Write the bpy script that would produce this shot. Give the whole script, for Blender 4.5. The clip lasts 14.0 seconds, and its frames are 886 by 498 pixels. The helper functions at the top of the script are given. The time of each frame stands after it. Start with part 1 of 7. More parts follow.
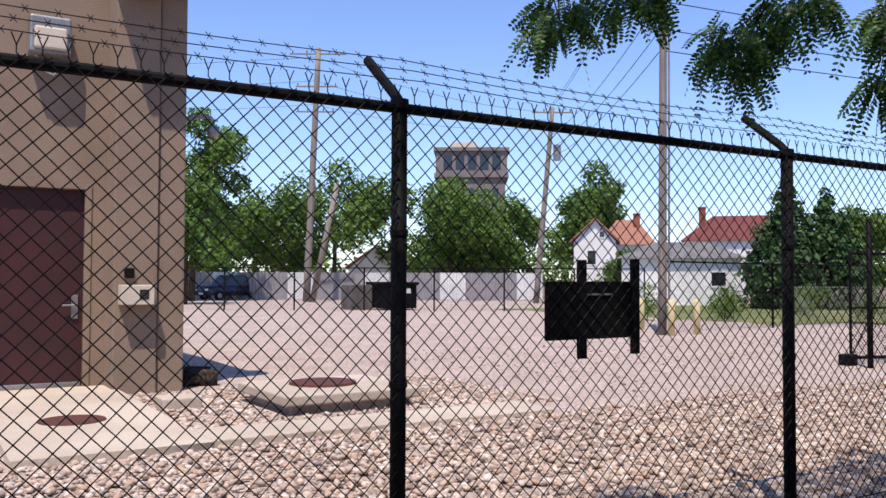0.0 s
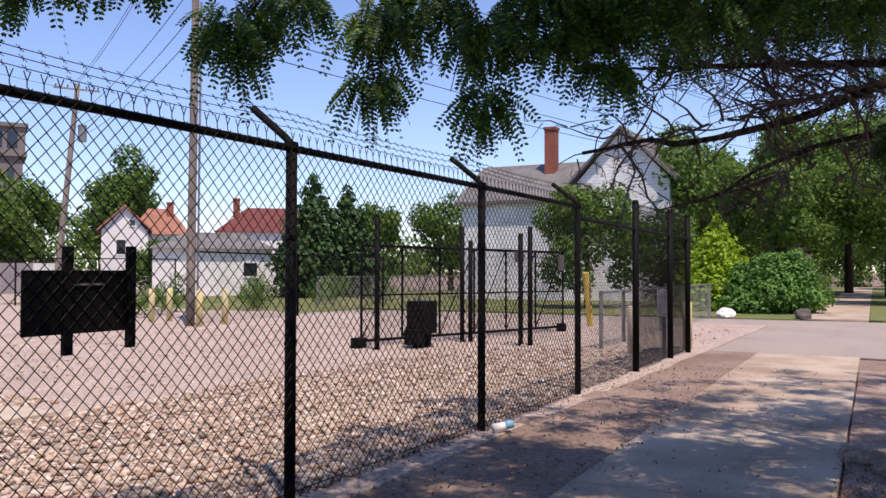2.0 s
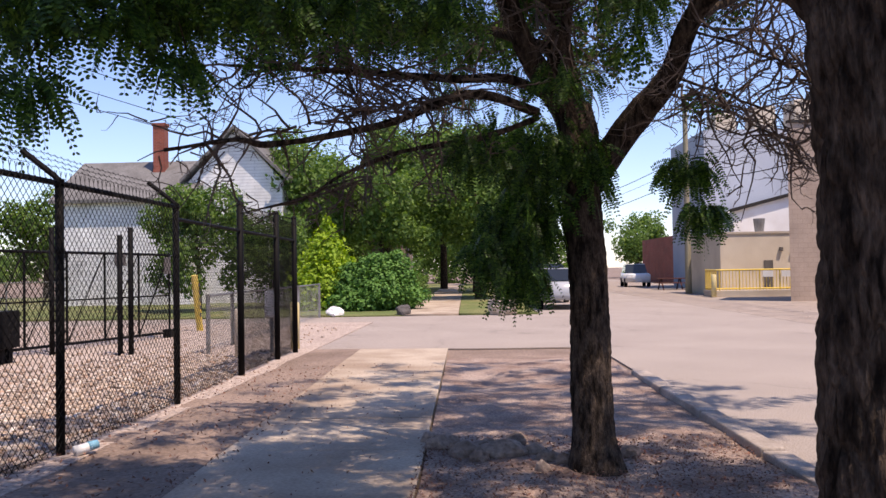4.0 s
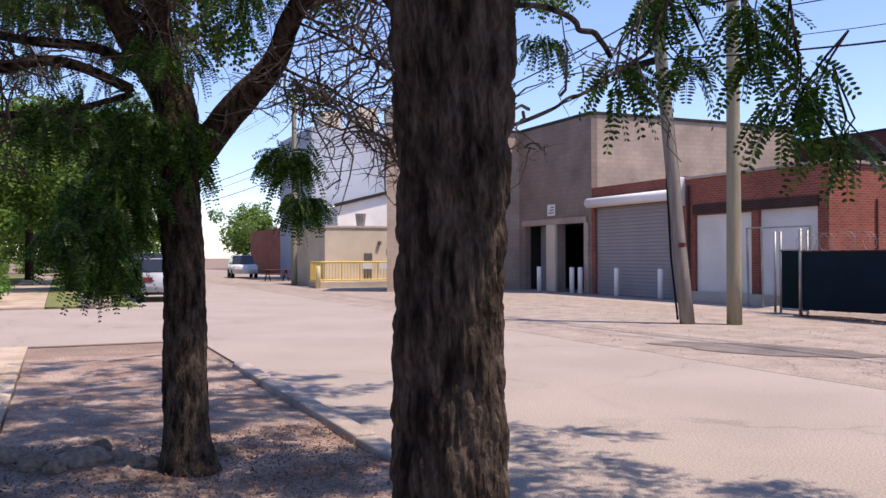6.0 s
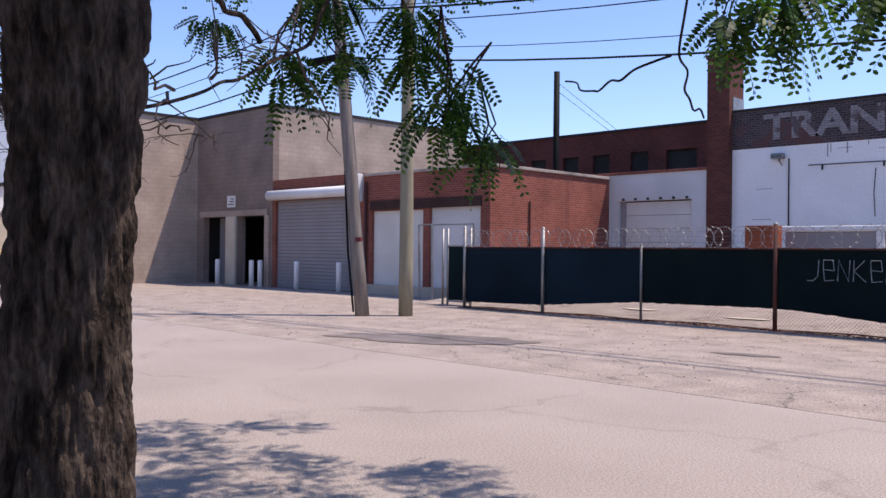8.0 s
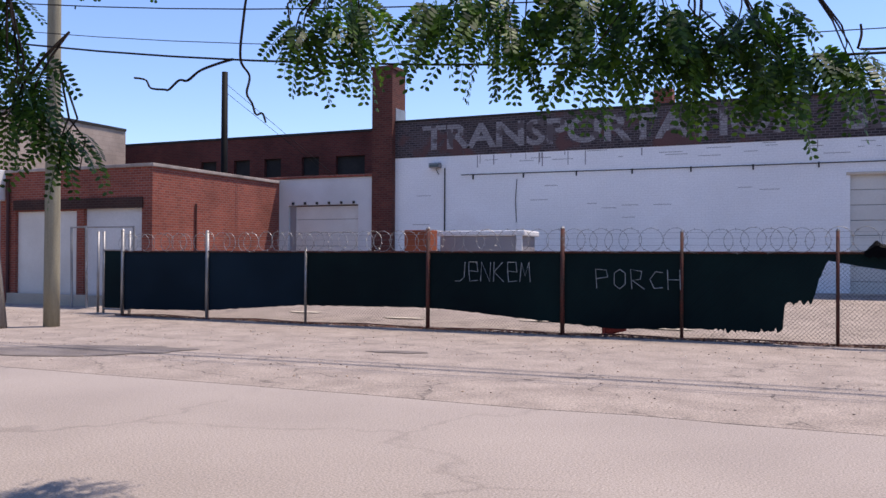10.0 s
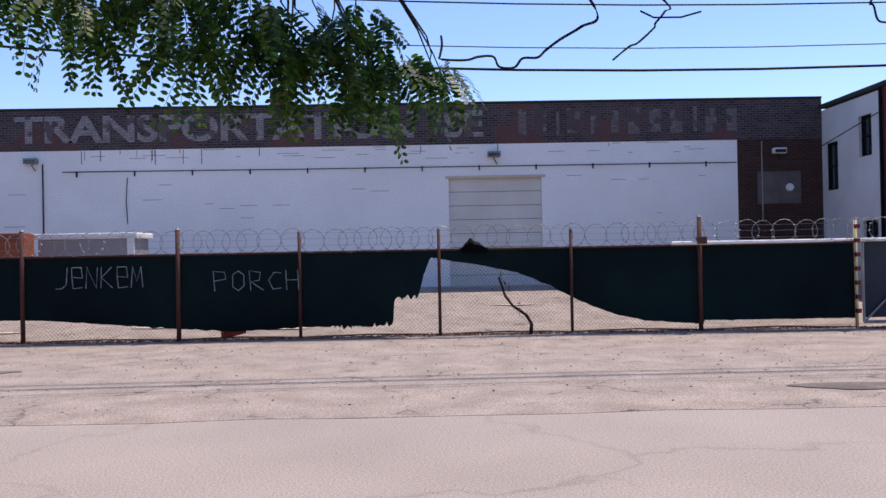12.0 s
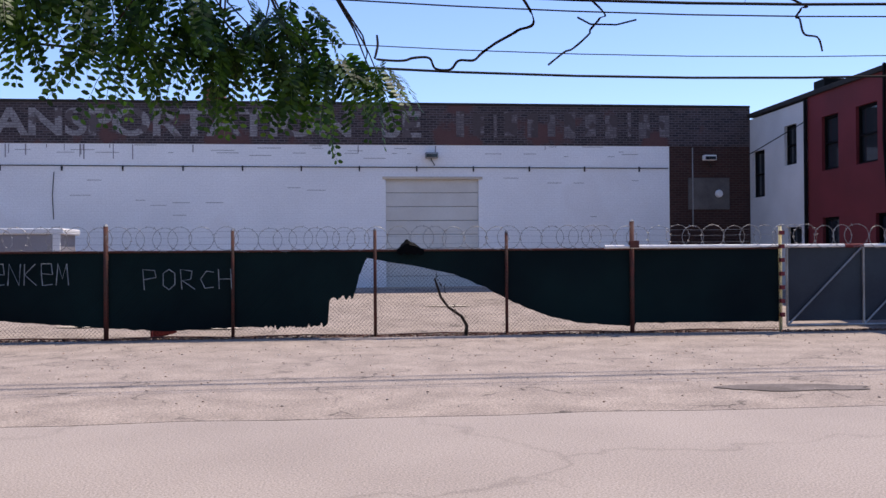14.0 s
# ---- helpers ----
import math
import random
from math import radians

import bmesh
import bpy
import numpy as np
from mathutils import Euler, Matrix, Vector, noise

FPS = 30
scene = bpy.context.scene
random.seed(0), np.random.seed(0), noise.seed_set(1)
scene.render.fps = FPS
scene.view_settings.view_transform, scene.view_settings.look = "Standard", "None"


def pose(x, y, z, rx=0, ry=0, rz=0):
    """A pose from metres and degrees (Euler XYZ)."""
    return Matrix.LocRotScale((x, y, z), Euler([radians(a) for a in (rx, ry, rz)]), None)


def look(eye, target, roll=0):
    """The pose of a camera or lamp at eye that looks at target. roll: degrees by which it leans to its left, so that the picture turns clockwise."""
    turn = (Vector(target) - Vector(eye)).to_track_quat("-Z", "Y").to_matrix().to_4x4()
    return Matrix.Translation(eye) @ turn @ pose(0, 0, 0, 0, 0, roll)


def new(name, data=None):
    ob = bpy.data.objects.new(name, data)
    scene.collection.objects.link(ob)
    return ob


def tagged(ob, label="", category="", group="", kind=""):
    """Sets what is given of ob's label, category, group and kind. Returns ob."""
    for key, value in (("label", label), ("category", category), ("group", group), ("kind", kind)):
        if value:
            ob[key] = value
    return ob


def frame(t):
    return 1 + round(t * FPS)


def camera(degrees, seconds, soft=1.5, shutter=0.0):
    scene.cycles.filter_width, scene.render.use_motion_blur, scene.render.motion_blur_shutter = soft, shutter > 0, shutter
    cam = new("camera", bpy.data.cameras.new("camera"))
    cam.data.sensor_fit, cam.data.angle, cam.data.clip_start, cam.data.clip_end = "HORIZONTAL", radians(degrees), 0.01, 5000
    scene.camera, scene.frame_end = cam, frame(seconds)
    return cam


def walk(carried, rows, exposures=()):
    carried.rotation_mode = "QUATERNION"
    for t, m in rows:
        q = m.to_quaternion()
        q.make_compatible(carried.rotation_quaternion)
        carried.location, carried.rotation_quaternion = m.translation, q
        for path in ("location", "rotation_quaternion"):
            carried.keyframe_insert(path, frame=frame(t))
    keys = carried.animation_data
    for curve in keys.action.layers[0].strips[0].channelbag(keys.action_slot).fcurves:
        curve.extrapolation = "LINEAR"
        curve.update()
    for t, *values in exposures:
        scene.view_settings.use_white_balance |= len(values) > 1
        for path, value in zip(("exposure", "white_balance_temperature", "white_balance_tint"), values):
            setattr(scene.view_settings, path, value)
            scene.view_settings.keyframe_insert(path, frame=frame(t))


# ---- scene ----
cam = camera(54.6, 14.0)
PATH = [
    (0, (0.035, -0.032, 1.55), (1.126, 1.643, 1.62), 0.2),
    (0.5, (0.028, -0.038, 1.546), (1.331, 1.477, 1.597), 0.5),
    (1, (0.087, -0.02, 1.54), (1.584, 1.305, 1.585), 0.5),
    (1.5, (0.167, -0.037, 1.538), (1.826, 1.081, 1.587), 0.4),
    (2, (0.265, -0.076, 1.54), (2.051, 0.821, 1.591), 0.1),
    (2.5, (0.338, -0.094, 1.547), (2.217, 0.592, 1.601), -0.5),
    (5, (0.559, -0.28, 1.553), (2.52, -0.671, 1.588), -0.5),
    (5.5, (0.604, -0.289, 1.55), (2.507, -0.907, 1.576), -0.3),
    (6, (0.643, -0.315, 1.552), (2.468, -1.133, 1.57), -0.2),
    (6.5, (0.673, -0.324, 1.548), (2.407, -1.32, 1.564), -0.2),
    (7, (0.694, -0.327, 1.548), (2.329, -1.48, 1.56), -0.0),
    (7.5, (0.655, -0.348, 1.548), (2.185, -1.637, 1.557), 0.2),
    (8, (0.627, -0.409, 1.546), (2.039, -1.826, 1.551), 0.6),
    (10.5, (0.321, -0.603, 1.538), (0.937, -2.506, 1.561), -0.1),
    (11, (0.336, -0.651, 1.541), (0.746, -2.609, 1.564), -0.5),
    (11.5, (0.332, -0.686, 1.552), (0.516, -2.678, 1.572), -0.9),
    (12, (0.302, -0.704, 1.552), (0.263, -2.704, 1.567), -1.1),
    (12.5, (0.271, -0.732, 1.548), (0.068, -2.722, 1.56), -1.2),
    (13, (0.25, -0.745, 1.548), (-0.022, -2.726, 1.556), -1.0),
    (13.5, (0.272, -0.73, 1.552), (0.019, -2.714, 1.561), -0.7),
    (14, (0.292, -0.721, 1.556), (0.106, -2.712, 1.571), -0.4),
]
walk(cam, [(t, look(eye, target, roll)) for t, eye, target, roll in PATH],
     [(0, 0.4, 6600, 13), (1, 0.32, 6750, 15), (2, 0.32, 7100, 18), (2.5, 0.33, 7250, 19), (5, 0.58, 7350, 18), (6.5, 0.55, 6900, 17), (8, 0.45, 6650, 16), (10.5, 0.38, 6650, 14), (14, 0.34, 6650, 14)])

# ---- world, sun ----
SUN_AZ = math.atan2(-0.68, -0.73)          # towards the sun, clockwise from +y
SUN_EL = radians(66)
scene.view_settings.exposure = 0.3
world = bpy.data.worlds.new("world")
scene.world = world
world.use_nodes = True
wn, wl = world.node_tree.nodes, world.node_tree.links
sky = wn.new("ShaderNodeTexSky")
sky.sky_type, sky.sun_disc = "NISHITA", False
sky.sun_elevation, sky.sun_rotation = SUN_EL, SUN_AZ
sky.air_density, sky.dust_density, sky.ozone_density = 1.0, 0.1, 3.0
wn["Background"].inputs["Strength"].default_value = 0.138
tint = wn.new("ShaderNodeMix")
tint.data_type, tint.blend_type = "RGBA", "MULTIPLY"
tint.inputs["Factor"].default_value = 1.0
tint.inputs["B"].default_value = (0.91, 0.965, 1.19, 1)
wl.new(sky.outputs["Color"], tint.inputs["A"])
wl.new(tint.outputs["Result"], wn["Background"].inputs["Color"])
sun = new("sun", bpy.data.lights.new("sun", "SUN"))
sun.data.energy, sun.data.angle, sun.data.color = 4.3, radians(0.6), (1.0, 0.91, 0.82)
sun.matrix_world = look((0, 0, 60), (0.68 * math.cos(SUN_EL), 0.73 * math.cos(SUN_EL), 60 - math.sin(SUN_EL)))


# ---- materials ----
def surface(name, rgb, rough=0.8, rgb2=None, scale=1.2, fine=30.0, fine_amt=0.25, bump=0.3, bump_dist=0.01, metal=0.0, spec=0.4, rand=0.0, stretch=(1, 1, 1), cracks=0.0, crack_scale=0.5):
    """Paint, stone, soil, metal: two colours mixed by broad noise, grain by fine noise, fine relief."""
    m = bpy.data.materials.new(name)
    m.use_nodes = True
    n, l = m.node_tree.nodes, m.node_tree.links
    b = n["Principled BSDF"]
    tc = n.new("ShaderNodeTexCoord")
    mp = n.new("ShaderNodeMapping")
    mp.inputs["Scale"].default_value = stretch
    l.new(tc.outputs["Object"], mp.inputs["Vector"])
    big, small = n.new("ShaderNodeTexNoise"), n.new("ShaderNodeTexNoise")
    for t, s, d in ((big, scale, 6), (small, fine, 4)):
        t.inputs["Scale"].default_value, t.inputs["Detail"].default_value = s, d
        l.new(mp.outputs["Vector"], t.inputs["Vector"])
    ramp = n.new("ShaderNodeMapRange")
    ramp.inputs["From Min"].default_value, ramp.inputs["From Max"].default_value = 0.35, 0.65
    l.new(big.outputs["Fac"], ramp.inputs["Value"])
    mix = n.new("ShaderNodeMix")
    mix.data_type = "RGBA"
    mix.inputs["A"].default_value = (*rgb, 1)
    mix.inputs["B"].default_value = (*(rgb2 or [c * 0.75 for c in rgb]), 1)
    l.new(ramp.outputs["Result"], mix.inputs["Factor"])
    grain = n.new("ShaderNodeMapRange")
    grain.inputs["From Min"].default_value, grain.inputs["From Max"].default_value = 0.25, 0.75
    grain.inputs["To Min"].default_value, grain.inputs["To Max"].default_value = 1 - fine_amt, 1 + fine_amt
    l.new(small.outputs["Fac"], grain.inputs["Value"])
    last = grain.outputs["Result"]
    if rand:
        info, rr, mul = n.new("ShaderNodeObjectInfo"), n.new("ShaderNodeMapRange"), n.new("ShaderNodeMath")
        rr.inputs["To Min"].default_value, rr.inputs["To Max"].default_value = 1 - rand, 1 + rand
        l.new(info.outputs["Random"], rr.inputs["Value"])
        mul.operation = "MULTIPLY"
        l.new(rr.outputs["Result"], mul.inputs[0])
        l.new(last, mul.inputs[1])
        last = mul.outputs[0]
    if cracks:
        wob, addv = n.new("ShaderNodeTexNoise"), n.new("ShaderNodeVectorMath")
        wob.inputs["Scale"].default_value, wob.inputs["Detail"].default_value = 1.7, 6
        l.new(mp.outputs["Vector"], wob.inputs["Vector"])
        addv.operation = "MULTIPLY_ADD"
        addv.inputs[1].default_value = (0.9, 0.9, 0.9)
        l.new(wob.outputs["Color"], addv.inputs[0])
        l.new(mp.outputs["Vector"], addv.inputs[2])
        vor, thin, gate, dark = n.new("ShaderNodeTexVoronoi"), n.new("ShaderNodeMapRange"), n.new("ShaderNodeMath"), n.new("ShaderNodeMath")
        vor.feature = "DISTANCE_TO_EDGE"
        vor.inputs["Scale"].default_value = crack_scale
        l.new(addv.outputs[0], vor.inputs["Vector"])
        thin.inputs["From Min"].default_value, thin.inputs["From Max"].default_value = 0.0, 0.011
        thin.inputs["To Min"].default_value, thin.inputs["To Max"].default_value = cracks, 0.0
        l.new(vor.outputs["Distance"], thin.inputs["Value"])
        gate.operation, dark.operation = "MULTIPLY", "SUBTRACT"
        l.new(thin.outputs["Result"], gate.inputs[0])
        l.new(ramp.outputs["Result"], gate.inputs[1])
        dark.inputs[0].default_value = 1.0
        l.new(gate.outputs[0], dark.inputs[1])
        both = n.new("ShaderNodeMath")
        both.operation = "MULTIPLY"
        l.new(last, both.inputs[0])
        l.new(dark.outputs[0], both.inputs[1])
        last = both.outputs[0]
    hsv = n.new("ShaderNodeHueSaturation")
    l.new(mix.outputs["Result"], hsv.inputs["Color"])
    l.new(last, hsv.inputs["Value"])
    l.new(hsv.outputs["Color"], b.inputs["Base Color"])
    b.inputs["Roughness"].default_value, b.inputs["Metallic"].default_value = rough, metal
    b.inputs["Specular IOR Level"].default_value = spec
    if bump:
        bp = n.new("ShaderNodeBump")
        bp.inputs["Strength"].default_value, bp.inputs["Distance"].default_value = bump, bump_dist
        l.new(small.outputs["Fac"], bp.inputs["Height"])
        l.new(bp.outputs["Normal"], b.inputs["Normal"])
    return m


def islands(name, colours, rough=0.85, bump=0.3, fine=60.0, translucent=0.0):
    """Many small pieces in one mesh: each takes a colour of its own."""
    m = bpy.data.materials.new(name)
    m.use_nodes = True
    n, l = m.node_tree.nodes, m.node_tree.links
    b = n["Principled BSDF"]
    geo, ramp = n.new("ShaderNodeNewGeometry"), n.new("ShaderNodeValToRGB")
    e = ramp.color_ramp.elements
    for i, c in enumerate(colours):
        pos = i / (len(colours) - 1)
        el = e[i] if i < 2 else e.new(pos)
        el.position, el.color = pos, (*c, 1)
    l.new(geo.outputs["Random Per Island"], ramp.inputs["Fac"])
    tc, small = n.new("ShaderNodeTexCoord"), n.new("ShaderNodeTexNoise")
    small.inputs["Scale"].default_value = fine
    l.new(tc.outputs["Object"], small.inputs["Vector"])
    grain, hsv = n.new("ShaderNodeMapRange"), n.new("ShaderNodeHueSaturation")
    grain.inputs["To Min"].default_value, grain.inputs["To Max"].default_value = 0.65, 1.35
    l.new(small.outputs["Fac"], grain.inputs["Value"])
    l.new(grain.outputs["Result"], hsv.inputs["Value"])
    l.new(ramp.outputs["Color"], hsv.inputs["Color"])
    l.new(hsv.outputs["Color"], b.inputs["Base Color"])
    b.inputs["Roughness"].default_value = rough
    b.inputs["Specular IOR Level"].default_value = 0.35
    if bump:
        bp = n.new("ShaderNodeBump")
        bp.inputs["Strength"].default_value, bp.inputs["Distance"].default_value = bump, 0.01
        l.new(small.outputs["Fac"], bp.inputs["Height"])
        l.new(bp.outputs["Normal"], b.inputs["Normal"])
    if translucent:
        tr, ms = n.new("ShaderNodeBsdfTranslucent"), n.new("ShaderNodeMixShader")
        bright = n.new("ShaderNodeHueSaturation")
        bright.inputs["Saturation"].default_value, bright.inputs["Value"].default_value = 1.1, 1.6
        l.new(hsv.outputs["Color"], bright.inputs["Color"])
        l.new(bright.outputs["Color"], tr.inputs["Color"])
        ms.inputs["Fac"].default_value = translucent
        l.new(b.outputs["BSDF"], ms.inputs[1])
        l.new(tr.outputs["BSDF"], ms.inputs[2])
        l.new(ms.outputs["Shader"], n["Material Output"].inputs["Surface"])
    return m


def brickwork(name, rgb, rgb2, mortar, paint=None, paint_amt=0.0, w=0.21, h=0.075, joint=0.01, bump=0.5, wear_scale=0.8, grime=(0.72, 1.2)):
    """Coursed brick or block for walls along x or y; paint worn in patches."""
    m = bpy.data.materials.new(name)
    m.use_nodes = True
    n, l = m.node_tree.nodes, m.node_tree.links
    b = n["Principled BSDF"]
    tc, sep, add, comb = n.new("ShaderNodeTexCoord"), n.new("ShaderNodeSeparateXYZ"), n.new("ShaderNodeMath"), n.new("ShaderNodeCombineXYZ")
    l.new(tc.outputs["Object"], sep.inputs[0])
    l.new(sep.outputs["X"], add.inputs[0])
    l.new(sep.outputs["Y"], add.inputs[1])
    l.new(add.outputs[0], comb.inputs["X"])
    l.new(sep.outputs["Z"], comb.inputs["Y"])
    br = n.new("ShaderNodeTexBrick")
    br.inputs["Scale"].default_value = 1
    br.inputs["Color1"].default_value, br.inputs["Color2"].default_value, br.inputs["Mortar"].default_value = (*rgb, 1), (*rgb2, 1), (*mortar, 1)
    br.inputs["Mortar Size"].default_value, br.inputs["Mortar Smooth"].default_value = joint, 0.2
    br.inputs["Brick Width"].default_value, br.inputs["Row Height"].default_value = w, h
    l.new(comb.outputs[0], br.inputs["Vector"])
    big, small = n.new("ShaderNodeTexNoise"), n.new("ShaderNodeTexNoise")
    big.inputs["Scale"].default_value, big.inputs["Detail"].default_value = wear_scale, 8
    small.inputs["Scale"].default_value = 25
    l.new(tc.outputs["Object"], big.inputs["Vector"])
    l.new(tc.outputs["Object"], small.inputs["Vector"])
    col = br.outputs["Color"]
    if paint:
        th, mix = n.new("ShaderNodeMapRange"), n.new("ShaderNodeMix")
        th.inputs["From Min"].default_value, th.inputs["From Max"].default_value = 0.62 - paint_amt * 0.3, 0.68 - paint_amt * 0.3
        l.new(big.outputs["Fac"], th.inputs["Value"])
        mix.data_type = "RGBA"
        mix.inputs["B"].default_value = (*paint, 1)
        l.new(th.outputs["Result"], mix.inputs["Factor"])
        l.new(col, mix.inputs["A"])
        col = mix.outputs["Result"]
    dirt, both, hsv = n.new("ShaderNodeMapRange"), n.new("ShaderNodeMath"), n.new("ShaderNodeHueSaturation")
    dirt.inputs["From Min"].default_value, dirt.inputs["From Max"].default_value = 0.25, 0.75
    dirt.inputs["To Min"].default_value, dirt.inputs["To Max"].default_value = grime
    l.new(big.outputs["Fac"], dirt.inputs["Value"])
    sm = n.new("ShaderNodeMapRange")
    sm.inputs["To Min"].default_value, sm.inputs["To Max"].default_value = 0.8, 1.2
    l.new(small.outputs["Fac"], sm.inputs["Value"])
    both.operation = "MULTIPLY"
    l.new(dirt.outputs["Result"], both.inputs[0])
    l.new(sm.outputs["Result"], both.inputs[1])
    l.new(both.outputs[0], hsv.inputs["Value"])
    l.new(col, hsv.inputs["Color"])
    l.new(hsv.outputs["Color"], b.inputs["Base Color"])
    b.inputs["Roughness"].default_value = 0.9
    b.inputs["Specular IOR Level"].default_value = 0.25
    bp, inv = n.new("ShaderNodeBump"), n.new("ShaderNodeMath")
    inv.operation = "SUBTRACT"
    inv.inputs[0].default_value = 1.0
    l.new(br.outputs["Fac"], inv.inputs[1])
    bp.inputs["Strength"].default_value, bp.inputs["Distance"].default_value = bump, 0.01
    l.new(inv.outputs[0], bp.inputs["Height"])
    l.new(bp.outputs["Normal"], b.inputs["Normal"])
    return m


def glass(name, rgb=(0.02, 0.025, 0.03), rough=0.05):
    m = bpy.data.materials.new(name)
    m.use_nodes = True
    b = m.node_tree.nodes["Principled BSDF"]
    b.inputs["Base Color"].default_value = (*rgb, 1)
    b.inputs["Roughness"].default_value = rough
    b.inputs["Specular IOR Level"].default_value = 0.6
    return m


